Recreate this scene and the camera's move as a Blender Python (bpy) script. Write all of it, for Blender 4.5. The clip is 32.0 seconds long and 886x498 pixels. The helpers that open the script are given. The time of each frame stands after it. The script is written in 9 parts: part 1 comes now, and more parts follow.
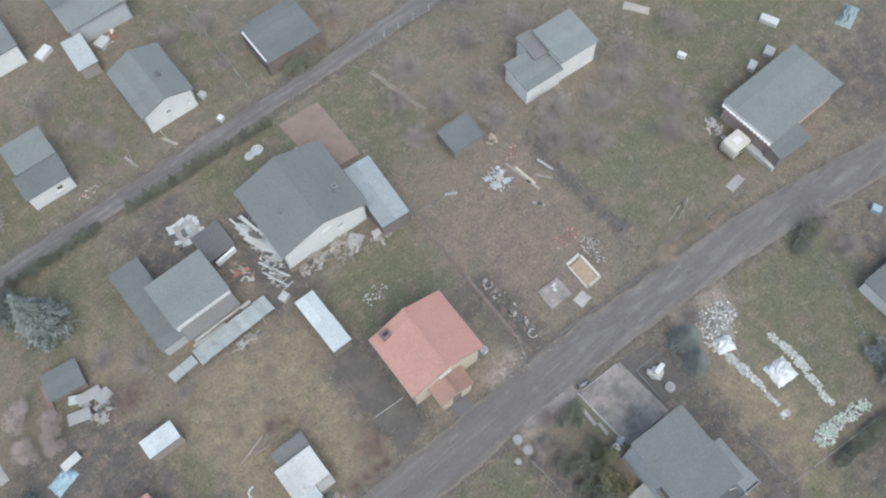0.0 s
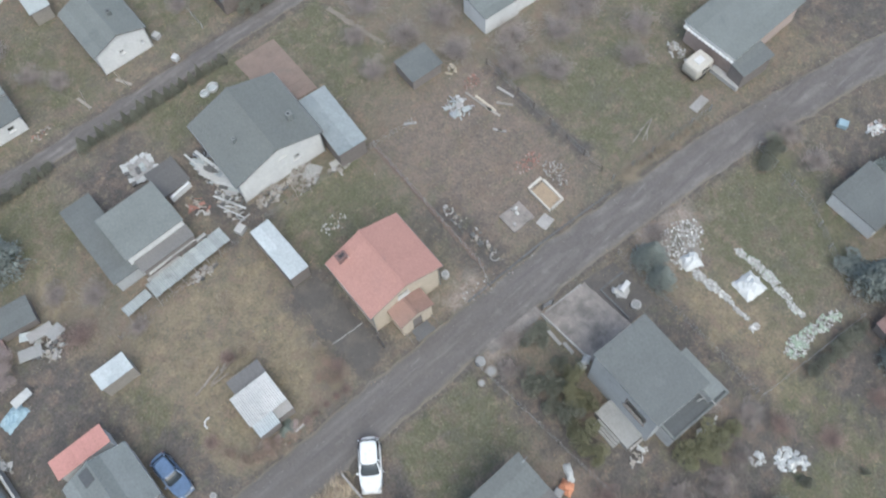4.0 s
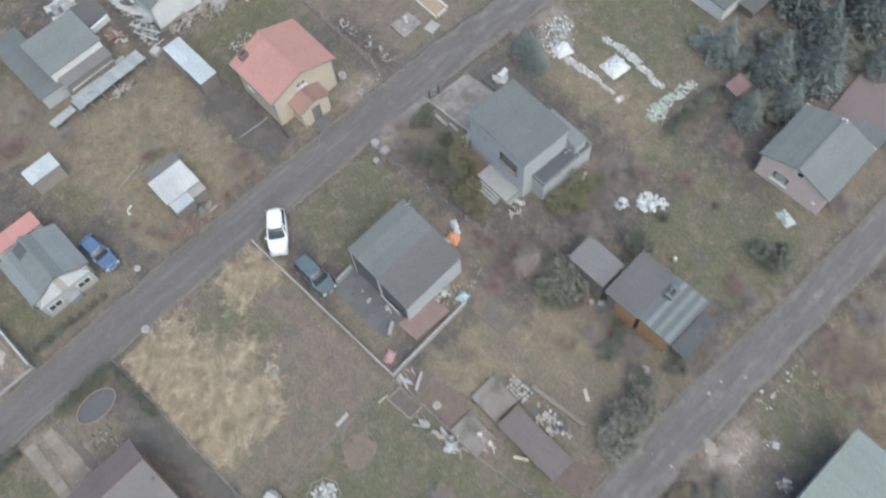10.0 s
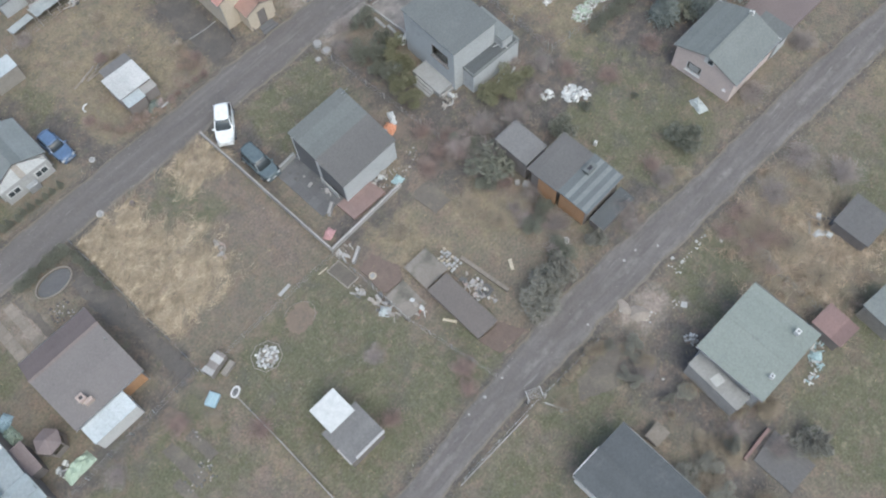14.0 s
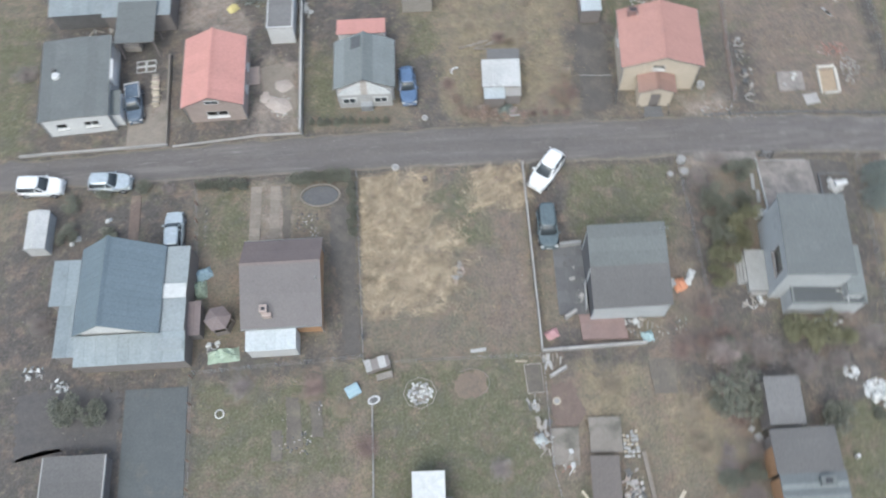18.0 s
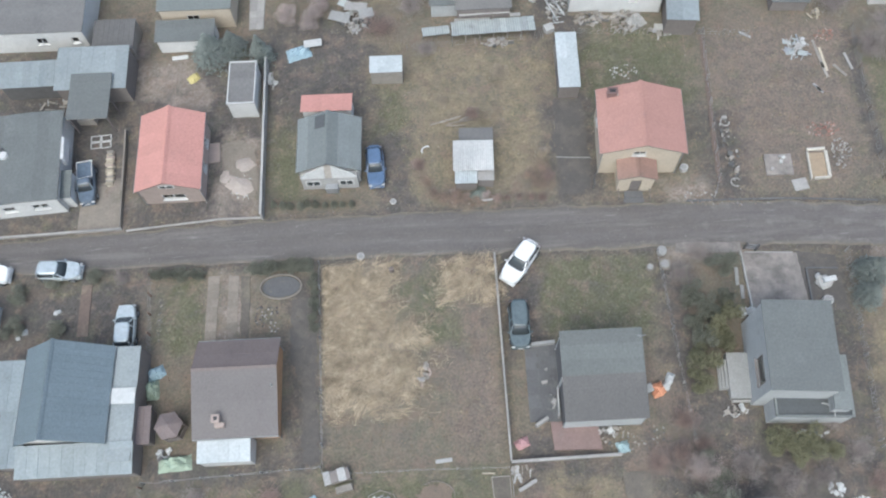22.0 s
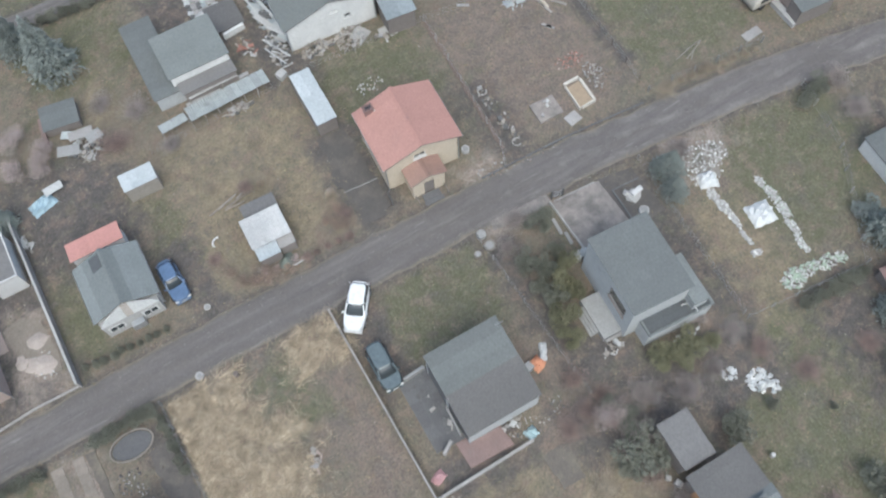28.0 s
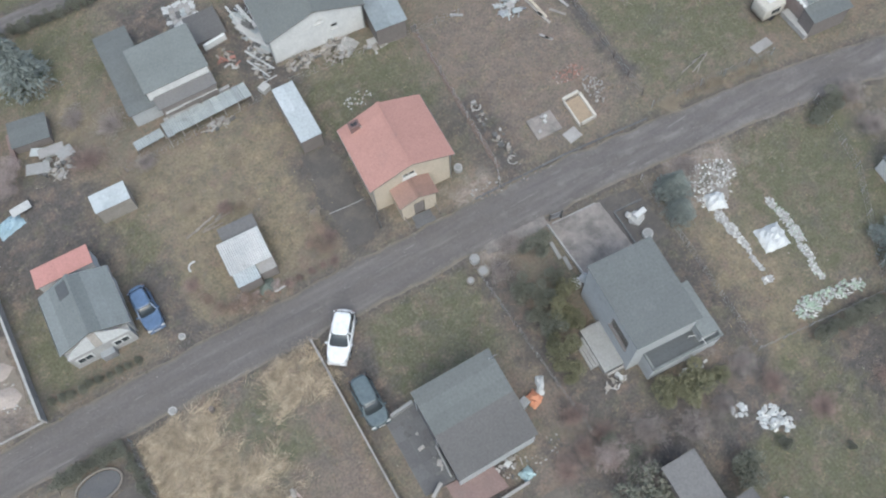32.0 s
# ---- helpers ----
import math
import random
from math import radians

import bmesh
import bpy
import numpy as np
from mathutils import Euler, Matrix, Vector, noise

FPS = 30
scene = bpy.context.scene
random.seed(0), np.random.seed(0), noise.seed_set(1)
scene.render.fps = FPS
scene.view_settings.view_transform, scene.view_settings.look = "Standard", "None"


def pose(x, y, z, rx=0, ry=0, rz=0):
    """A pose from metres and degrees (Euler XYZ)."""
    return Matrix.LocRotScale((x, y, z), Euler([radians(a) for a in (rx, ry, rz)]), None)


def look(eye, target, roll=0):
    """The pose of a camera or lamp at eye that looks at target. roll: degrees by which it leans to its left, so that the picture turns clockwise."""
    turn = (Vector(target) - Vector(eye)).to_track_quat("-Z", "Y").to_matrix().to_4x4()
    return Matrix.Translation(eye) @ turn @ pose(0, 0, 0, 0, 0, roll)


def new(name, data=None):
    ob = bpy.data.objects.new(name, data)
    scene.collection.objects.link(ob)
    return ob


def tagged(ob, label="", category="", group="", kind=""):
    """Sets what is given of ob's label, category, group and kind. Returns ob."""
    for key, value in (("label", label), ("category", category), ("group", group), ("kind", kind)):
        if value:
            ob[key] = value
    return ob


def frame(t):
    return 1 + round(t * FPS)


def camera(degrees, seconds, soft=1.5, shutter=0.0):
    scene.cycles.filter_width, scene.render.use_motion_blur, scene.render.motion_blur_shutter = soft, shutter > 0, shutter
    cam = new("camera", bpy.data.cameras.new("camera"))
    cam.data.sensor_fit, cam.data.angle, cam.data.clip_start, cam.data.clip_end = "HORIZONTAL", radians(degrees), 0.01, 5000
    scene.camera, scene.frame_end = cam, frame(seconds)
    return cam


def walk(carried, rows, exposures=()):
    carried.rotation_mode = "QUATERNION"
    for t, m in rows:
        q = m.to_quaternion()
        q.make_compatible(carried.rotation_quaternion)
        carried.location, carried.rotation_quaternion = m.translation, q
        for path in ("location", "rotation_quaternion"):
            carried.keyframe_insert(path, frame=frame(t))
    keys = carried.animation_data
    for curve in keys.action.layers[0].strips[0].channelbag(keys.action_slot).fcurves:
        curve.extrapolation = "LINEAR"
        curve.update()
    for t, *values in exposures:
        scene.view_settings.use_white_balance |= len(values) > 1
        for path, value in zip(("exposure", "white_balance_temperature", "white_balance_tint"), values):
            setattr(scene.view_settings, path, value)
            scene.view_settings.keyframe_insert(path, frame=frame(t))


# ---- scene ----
cam = camera(54.1, 32.0, soft=2.1, shutter=1.4)
PATH = [
    (0, (12.315, -10.348, 73.708), (12.817, -9.695, 71.885), -4.0),
    (1, (12.101, -11.668, 72.262), (12.612, -11.002, 70.447), -4.4),
    (2, (11.65, -13.117, 71.122), (12.168, -12.45, 69.309), -4.5),
    (3, (10.977, -15.263, 69.591), (11.505, -14.585, 67.785), -4.9),
    (3.5, (10.69, -16.296, 69.062), (11.218, -15.62, 67.256), -5.0),
    (5.5, (9.135, -21.185, 67.747), (9.663, -20.523, 65.935), -5.9),
    (6, (8.486, -22.853, 67.529), (9.018, -22.191, 65.719), -6.0),
    (6.5, (7.499, -24.5, 67.192), (8.041, -23.838, 65.384), -5.8),
    (7, (7.505, -26.343, 66.926), (8.026, -25.673, 65.115), -7.0),
    (7.5, (6.638, -28.096, 66.441), (7.163, -27.428, 64.631), -7.0),
    (8, (5.56, -29.922, 66.407), (6.095, -29.254, 64.599), -6.8),
    (8.5, (4.473, -31.582, 66.76), (5.019, -30.925, 64.951), -6.5),
    (9, (3.658, -33.57, 66.985), (4.203, -32.913, 65.176), -6.8),
    (9.5, (2.719, -35.397, 67.226), (3.266, -34.747, 65.415), -6.8),
    (10, (1.641, -37.435, 67.332), (2.192, -36.787, 65.522), -6.7),
    (10.5, (0.583, -39.318, 67.513), (1.136, -38.678, 65.701), -6.4),
    (11, (0.206, -40.905, 67.739), (0.764, -40.26, 65.93), -6.6),
    (11.5, (-0.504, -42.466, 67.813), (0.056, -41.827, 66.003), -6.3),
    (12, (-1.26, -44.365, 67.712), (-0.7, -43.727, 65.901), -6.4),
    (12.5, (-2.174, -45.908, 67.949), (-1.622, -45.29, 66.128), -5.8),
    (13, (-2.888, -47.345, 67.967), (-2.332, -46.723, 66.149), -5.9),
    (13.5, (-3.394, -48.031, 67.942), (-2.834, -47.417, 66.123), -5.5),
    (14, (-3.072, -47.722, 67.976), (-2.514, -47.117, 66.153), -5.3),
    (14.5, (-2.676, -46.919, 67.887), (-2.116, -46.322, 66.062), -4.8),
    (14.8, (-3.576, -46.826, 68.139), (-3.093, -46.131, 66.328), -2.9),
    (15, (-2.104, -46.278, 67.687), (-1.731, -45.526, 65.872), -3.8),
    (15.2, (-1.214, -45.92, 67.647), (-0.867, -45.162, 65.829), -4.8),
    (15.5, (-0.578, -45.313, 67.671), (-0.244, -44.553, 65.851), -5.1),
    (17.5, (2.186, -40.728, 67.397), (2.409, -39.929, 65.577), -3.9),
    (18, (3.65, -38.432, 68.889), (3.652, -37.632, 67.056), -4.2),
    (18.5, (4.432, -36.392, 69.44), (4.42, -35.618, 67.596), -4.3),
    (19, (5.046, -35.507, 69.113), (5.031, -34.725, 67.273), -4.5),
    (20, (5.926, -32.921, 69.089), (5.915, -32.148, 67.245), -4.4),
    (21, (6.311, -30.359, 68.911), (6.312, -29.592, 67.064), -3.9),
    (22, (6.973, -28.57, 68.752), (6.976, -27.799, 66.907), -3.8),
    (23, (7.546, -28.041, 68.917), (7.551, -27.287, 67.064), -3.9),
    (23.5, (7.012, -28.909, 68.191), (7.139, -28.146, 66.347), -2.4),
    (24, (7.767, -28.626, 68.173), (8.210, -28.036, 66.314), -2.1),
    (24.5, (7.106, -29.844, 67.389), (7.765, -29.461, 65.539), -2.4),
    (25, (6.288, -29.596, 67.407), (6.880, -29.089, 65.565), -0.7),
    (25.5, (7.112, -30.423, 67.155), (7.509, -29.735, 65.319), -3.6),
    (27.5, (8.195, -27.858, 66.964), (8.563, -27.149, 65.13), -4.1),
    (28, (8.967, -26.865, 66.92), (9.33, -26.152, 65.087), -4.6),
    (28.5, (9.368, -25.798, 66.922), (9.737, -25.082, 65.091), -4.3),
    (29, (10.134, -25.082, 66.873), (10.504, -24.354, 65.047), -4.7),
    (29.5, (10.438, -24.599, 66.683), (10.813, -23.871, 64.859), -4.4),
    (30, (10.708, -24.347, 66.188), (11.083, -23.622, 64.362), -4.3),
    (31, (10.993, -24.22, 64.91), (11.365, -23.501, 63.081), -4.2),
    (32, (11.238, -24.477, 63.493), (11.605, -23.753, 61.665), -4.6),
]
walk(cam, [(t, look(eye, target, roll)) for t, eye, target, roll in PATH], [(0, 0.66, 5780, 1), (3, 0.62, 5780, 1), (9, 0.64, 5780, 1), (12, 0.65, 5780, 1), (14, 0.62, 5780, 1), (15.2, 0.76, 5780, 1), (18.5, 0.76, 5780, 1), (22, 0.7, 5780, 1), (25, 0.65, 5780, 1), (29, 0.64, 5780, 1), (32, 0.57, 5780, 1)])

# ---------------------------------------------------------------- light
world = bpy.data.worlds.new("overcast_sky")
scene.world = world
world.use_nodes = True
sky = world.node_tree.nodes.new("ShaderNodeTexSky")
sky.sky_type, sky.sun_disc = "NISHITA", False
sky.sun_elevation, sky.sun_rotation = radians(60), radians(200)
sky.air_density, sky.dust_density, sky.ozone_density = 1.0, 6.0, 1.0
background = world.node_tree.nodes["Background"]
world.node_tree.links.new(sky.outputs["Color"], background.inputs["Color"])
background.inputs["Strength"].default_value = 0.15

sun = new("sun", bpy.data.lights.new("sun", "SUN"))
sun.data.energy, sun.data.angle, sun.data.color = 0.5, radians(90), (1.0, 0.97, 0.93)
sun.matrix_world = look((0, 0, 80), (0 + 80 * math.sin(radians(20)) * 0.58, 80 * math.cos(radians(20)) * 0.58, 0))


# ---------------------------------------------------------------- materials
def mat(name, c1, c2=None, scale=0.8, fine=9.0, rough=0.75, bump=0.25, metal=0.0, stain=None, stain_scale=0.5,
        stain_at=0.58, vary=0.12, streak=None, spec=0.4):
    """Two colours mixed by a broad noise, fine grain, optional stains and a change from object to object."""
    m = bpy.data.materials.new(name)
    m.use_nodes = True
    nt = m.node_tree
    n, ln = nt.nodes, nt.links
    bsdf = n["Principled BSDF"]
    geo = n.new("ShaderNodeNewGeometry")
    info = n.new("ShaderNodeObjectInfo")
    coord = geo.outputs["Position"]
    if streak:
        mp = n.new("ShaderNodeMapping")
        mp.inputs["Scale"].default_value = streak
        ln.new(coord, mp.inputs["Vector"])
        coord = mp.outputs["Vector"]

    def noise_tex(s, detail, rgh=0.6):
        t = n.new("ShaderNodeTexNoise")
        t.inputs["Scale"].default_value, t.inputs["Detail"].default_value = s, detail
        t.inputs["Roughness"].default_value = rgh
        ln.new(coord, t.inputs["Vector"])
        return t.outputs["Fac"]

    def ramp(fac, a, b):
        r = n.new("ShaderNodeMapRange")
        r.inputs["From Min"].default_value, r.inputs["From Max"].default_value = a, b
        ln.new(fac, r.inputs["Value"])
        return r.outputs["Result"]

    def mix(fac, a, b, how="MIX"):
        x = n.new("ShaderNodeMix")
        x.data_type, x.blend_type = "RGBA", how
        if isinstance(fac, float):
            x.inputs["Factor"].default_value = fac
        else:
            ln.new(fac, x.inputs["Factor"])
        for socket, v in ((x.inputs["A"], a), (x.inputs["B"], b)):
            if isinstance(v, tuple):
                socket.default_value = (*v, 1)
            else:
                ln.new(v, socket)
        return x.outputs["Result"]

    c2 = c2 or tuple(v * 0.75 for v in c1)
    broad = noise_tex(scale, 5)
    grain = noise_tex(fine, 4, 0.7)
    col = mix(ramp(broad, 0.3, 0.7), c1, c2)
    g = n.new("ShaderNodeMapRange")
    g.inputs["From Min"].default_value, g.inputs["From Max"].default_value = 0.25, 0.75
    g.inputs["To Min"].default_value, g.inputs["To Max"].default_value = 0.8, 1.2
    ln.new(grain, g.inputs["Value"])
    v = n.new("ShaderNodeMath")
    v.operation = "MULTIPLY_ADD"
    v.inputs[1].default_value, v.inputs[2].default_value = 2 * vary, 1 - vary
    ln.new(info.outputs["Random"], v.inputs[0])
    both = n.new("ShaderNodeMath")
    both.operation = "MULTIPLY"
    ln.new(g.outputs["Result"], both.inputs[0])
    ln.new(v.outputs[0], both.inputs[1])
    hsv = n.new("ShaderNodeHueSaturation")
    ln.new(both.outputs[0], hsv.inputs["Value"])
    if stain:
        col = mix(ramp(noise_tex(stain_scale, 8, 0.65), stain_at, stain_at + 0.14), col, stain)
    ln.new(col, hsv.inputs["Color"])
    ln.new(hsv.outputs["Color"], bsdf.inputs["Base Color"])
    bsdf.inputs["Roughness"].default_value = rough
    bsdf.inputs["Metallic"].default_value = metal
    bsdf.inputs["Specular IOR Level"].default_value = spec
    if bump:
        b = n.new("ShaderNodeBump")
        b.inputs["Strength"].default_value, b.inputs["Distance"].default_value = bump, 0.03
        ln.new(grain, b.inputs["Height"])
        ln.new(b.outputs["Normal"], bsdf.inputs["Normal"])
    return m


FELT = mat("grey_roofing_felt", (0.172, 0.185, 0.177), (0.150, 0.161, 0.155), 0.35, 6, 0.85, stain=(0.137, 0.147, 0.144), vary=0.06)
FELT_BROWN = mat("brown_roofing_felt", (0.166, 0.161, 0.157), (0.145, 0.141, 0.138), 0.35, 6, 0.85, stain=(0.128, 0.126, 0.124), vary=0.06)
FELT_DARK = mat("dark_roofing_felt", (0.135, 0.143, 0.140), (0.117, 0.124, 0.122), 0.35, 6, 0.85, stain=(0.145, 0.15, 0.15), vary=0.06)
FELT_BLACK = mat("very_dark_roofing_felt", (0.086, 0.092, 0.096), (0.076, 0.081, 0.085), 0.35, 6, 0.85, stain=(0.112, 0.116, 0.117), vary=0.04)
FELT_MUD = mat("dark_brownish_felt", (0.124, 0.119, 0.116), (0.108, 0.104, 0.102), 0.35, 6, 0.85, stain=(0.135, 0.128, 0.122), vary=0.05)
FELT_PALE = mat("pale_grey_roof", (0.20, 0.215, 0.21), (0.17, 0.182, 0.18), 0.4, 6, 0.8, stain=(0.15, 0.16, 0.158), vary=0.04)
RED_TILE = mat("red_roof_sheet", (0.370, 0.208, 0.176), (0.346, 0.195, 0.165), 0.5, 7, 0.7, stain=(0.315, 0.186, 0.163), vary=0.03)
RED_METAL = mat("bright_red_roof_sheet", (0.475, 0.246, 0.213), (0.445, 0.230, 0.198), 0.6, 7, 0.6, stain=(0.41, 0.218, 0.190), vary=0.04)
RED_OLD = mat("weathered_red_roof", (0.195, 0.128, 0.118), (0.168, 0.115, 0.106), 0.8, 7, 0.75, stain=(0.19, 0.145, 0.13))
BROWN_ROOF = mat("brown_roof_sheet", (0.178, 0.145, 0.136), (0.16, 0.131, 0.124), 0.5, 7, 0.7, stain=(0.145, 0.12, 0.115), vary=0.03)
PORCH_ROOF = mat("rust_brown_porch_roof", (0.27, 0.172, 0.142), (0.235, 0.152, 0.125), 1.2, 8, 0.7, stain=(0.19, 0.145, 0.115))
BLUE_ROOF = mat("slate_blue_roof_sheet", (0.150, 0.186, 0.210), (0.135, 0.168, 0.190), 0.4, 6, 0.55, vary=0.03)
GREEN_ROOF = mat("pale_green_roof_sheet", (0.206, 0.227, 0.206), (0.190, 0.210, 0.190), 0.4, 6, 0.75, stain=(0.178, 0.196, 0.186), vary=0.03)
ZINC = mat("weathered_zinc_sheet", (0.278, 0.302, 0.306), (0.232, 0.256, 0.262), 0.7, 5, 0.5, metal=0.15, stain=(0.225, 0.242, 0.245), vary=0.1)
ZINC_PALE = mat("pale_zinc_sheet", (0.435, 0.462, 0.468), (0.382, 0.412, 0.420), 0.6, 5, 0.5, metal=0.1, stain=(0.345, 0.372, 0.382), vary=0.08)
WHITE_SHEET = mat("white_fibre_sheet", (0.450, 0.450, 0.441), (0.378, 0.383, 0.378), 0.8, 6, 0.75, stain=(0.279, 0.279, 0.270), vary=0.1)
TEAL_SHEET = mat("greenish_fibre_sheet", (0.365, 0.388, 0.382), (0.305, 0.326, 0.322), 1.0, 6, 0.7, stain=(0.235, 0.255, 0.245), vary=0.12)
WHITE_WALL = mat("white_render", (0.61, 0.61, 0.595), (0.53, 0.532, 0.525), 0.7, 8, 0.85, stain=(0.42, 0.42, 0.41), stain_at=0.62, vary=0.03)
GREY_WALL = mat("grey_render", (0.40, 0.412, 0.413), (0.355, 0.367, 0.37), 0.7, 8, 0.85, stain=(0.26, 0.27, 0.275), vary=0.03)
YELLOW_WALL = mat("cream_yellow_render", (0.50, 0.435, 0.345), (0.45, 0.39, 0.31), 0.7, 8, 0.85, stain=(0.39, 0.33, 0.25), stain_at=0.62, vary=0.02)
PINK_WALL = mat("pale_pink_render", (0.53, 0.445, 0.41), (0.485, 0.41, 0.38), 0.7, 8, 0.85, stain=(0.37, 0.31, 0.29), stain_at=0.64, vary=0.02)
BRICK = mat("tan_brick", (0.385, 0.315, 0.28), (0.335, 0.275, 0.245), 1.5, 10, 0.85, stain=(0.29, 0.23, 0.19))
BRICK_RED = mat("red_brick", (0.33, 0.17, 0.14), (0.26, 0.135, 0.11), 1.4, 10, 0.85, stain=(0.22, 0.16, 0.14))
ORANGE_WOOD = mat("orange_stained_boards", (0.42, 0.25, 0.14), (0.36, 0.215, 0.12), 2, 9, 0.7)
DARK_WOOD = mat("dark_brown_boards", (0.200, 0.180, 0.168), (0.172, 0.153, 0.142), 2, 9, 0.8)
OLD_WOOD = mat("grey_weathered_boards", (0.30, 0.275, 0.245), (0.24, 0.22, 0.195), 2, 9, 0.85, vary=0.2)
PALE_WOOD = mat("pale_new_timber", (0.42, 0.37, 0.29), (0.35, 0.31, 0.245), 2, 9, 0.85, vary=0.2)
SOIL_BED = mat("dug_garden_soil", (0.135, 0.118, 0.100), (0.108, 0.098, 0.085), 1.4, 9, 0.95, stain=(0.165, 0.145, 0.115), stain_at=0.5, bump=0.6)
SOIL_DAMP = mat("damp_trodden_soil", (0.092, 0.085, 0.080), (0.115, 0.105, 0.096), 0.9, 9, 0.95, stain=(0.140, 0.125, 0.108), stain_at=0.52, bump=0.6)
SOIL_DARK = mat("dark_dug_soil", (0.080, 0.076, 0.075), (0.098, 0.091, 0.087), 1.5, 7, 0.95, stain=(0.118, 0.107, 0.098), bump=0.6)
SOIL_RED = mat("reddish_bare_soil", (0.160, 0.121, 0.102), (0.135, 0.106, 0.091), 1.5, 6, 0.95, stain=(0.21, 0.17, 0.135), bump=0.6)
PATH_TAN = mat("trodden_tan_path", (0.235, 0.205, 0.172), (0.185, 0.163, 0.138), 1.2, 6, 0.95, stain=(0.145, 0.132, 0.108))
SAND_PINK = mat("pinkish_building_sand", (0.385, 0.338, 0.305), (0.325, 0.283, 0.253), 1.2, 8, 0.95, stain=(0.26, 0.225, 0.195))
# Brown house's south slope: greyer brown, darkened in colour to offset the sun.
ROOF_GREY_BROWN = mat("grey_brown_roof_sheet", (0.152, 0.139, 0.135), (0.138, 0.126, 0.123), 0.5, 7, 0.7, stain=(0.135, 0.12, 0.117), vary=0.03)
FLAT_RED = mat("brown_red_felt", (0.175, 0.143, 0.138), (0.158, 0.130, 0.126), 0.4, 7, 0.85, stain=(0.155, 0.128, 0.122), vary=0.03)
SOIL_TAN = mat("pale_bare_soil", (0.213, 0.166, 0.130), (0.172, 0.140, 0.112), 1.2, 7, 0.95, stain=(0.125, 0.112, 0.092), bump=0.6)
SAND_DULL = mat("dull_building_sand", (0.31, 0.270, 0.232), (0.265, 0.230, 0.198), 1.2, 8, 0.95, stain=(0.22, 0.192, 0.165))
SAND_FILL = mat("brown_sand", (0.30, 0.235, 0.165), (0.25, 0.195, 0.14), 2, 9, 0.95)
CARAVAN = mat("cream_enamel", (0.52, 0.49, 0.43), (0.47, 0.44, 0.39), 2, 9, 0.5, stain=(0.38, 0.36, 0.32))
CREAM_WOOD = mat("cream_painted_planks", (0.54, 0.48, 0.37), (0.46, 0.41, 0.32), 2, 9, 0.75, stain=(0.36, 0.32, 0.26))
CONCRETE = mat("weathered_concrete", (0.34, 0.325, 0.31), (0.28, 0.27, 0.258), 0.9, 8, 0.9, stain=(0.21, 0.20, 0.19))
CONCRETE_PALE = mat("pale_concrete", (0.38, 0.375, 0.36), (0.32, 0.315, 0.305), 0.9, 8, 0.9, stain=(0.25, 0.245, 0.235))
PAVING_DARK = mat("dark_paving", (0.128, 0.127, 0.129), (0.108, 0.107, 0.110), 0.9, 8, 0.85, stain=(0.155, 0.148, 0.143))
RED_FLOOR = mat("worn_red_patio_floor", (0.225, 0.158, 0.145), (0.19, 0.14, 0.128), 0.8, 8, 0.85, stain=(0.17, 0.142, 0.13), vary=0.05)
TAN_PAVING = mat("brick_tan_trodden_yard", (0.225, 0.172, 0.145), (0.19, 0.15, 0.128), 0.8, 8, 0.9, stain=(0.16, 0.14, 0.12), vary=0.04)
FELT_SMOOTH = mat("smooth_grey_roofing_felt", (0.148, 0.157, 0.149), (0.137, 0.145, 0.139), 0.3, 6, 0.85, stain=(0.135, 0.144, 0.141), vary=0.02)
YARD = mat("stained_concrete_yard", (0.27, 0.243, 0.222), (0.20, 0.18, 0.165), 1.3, 9, 0.9, stain=(0.145, 0.132, 0.122), stain_at=0.48, vary=0.05)
WHITE_PAINT = mat("white_paint", (0.540, 0.540, 0.531), (0.486, 0.486, 0.477), 2, 9, 0.55, bump=0.1, vary=0.05)
WHITE_STONE = mat("whitish_rubble", (0.62, 0.62, 0.595), (0.50, 0.495, 0.47), 2.5, 12, 0.9, stain=(0.28, 0.275, 0.26), vary=0.25)
GREY_STONE = mat("grey_rubble", (0.44, 0.43, 0.41), (0.34, 0.33, 0.32), 2.5, 12, 0.9, vary=0.2)
DARK_JUNK = mat("dark_scrap", (0.125, 0.122, 0.12), (0.10, 0.098, 0.096), 2, 10, 0.7)
METAL = mat("grey_metal", (0.36, 0.37, 0.38), (0.29, 0.30, 0.31), 2, 10, 0.45, metal=0.5)
RUST = mat("rusty_iron", (0.24, 0.14, 0.10), (0.17, 0.10, 0.075), 2, 10, 0.8)
TEAL = mat("teal_plastic", (0.34, 0.44, 0.45), (0.28, 0.37, 0.385), 2, 10, 0.5)
BLUE_PLASTIC = mat("light_blue_plastic", (0.30, 0.40, 0.45), (0.25, 0.34, 0.39), 2, 10, 0.5)
ORANGE_TARP = mat("orange_tarpaulin", (0.62, 0.29, 0.17), (0.53, 0.25, 0.15), 2, 10, 0.6)
YELLOW_TARP = mat("yellow_tarpaulin", (0.50, 0.44, 0.20), (0.42, 0.37, 0.17), 2, 10, 0.55)
GREEN_TARP = mat("pale_green_sheet", (0.36, 0.43, 0.34), (0.30, 0.365, 0.285), 2, 8, 0.55, stain=(0.27, 0.33, 0.25))
PINK_TARP = mat("pinkish_tarpaulin", (0.43, 0.255, 0.26), (0.35, 0.21, 0.215), 2, 8, 0.6)
WHITE_TARP = mat("white_plastic_sheet", (0.558, 0.566, 0.558), (0.455, 0.466, 0.464), 2, 8, 0.5, stain=(0.342, 0.352, 0.348), vary=0.12)
PLATE = mat("printed_plate_grey", (0.5, 0.5, 0.49), None, 2, 8, 0.5)
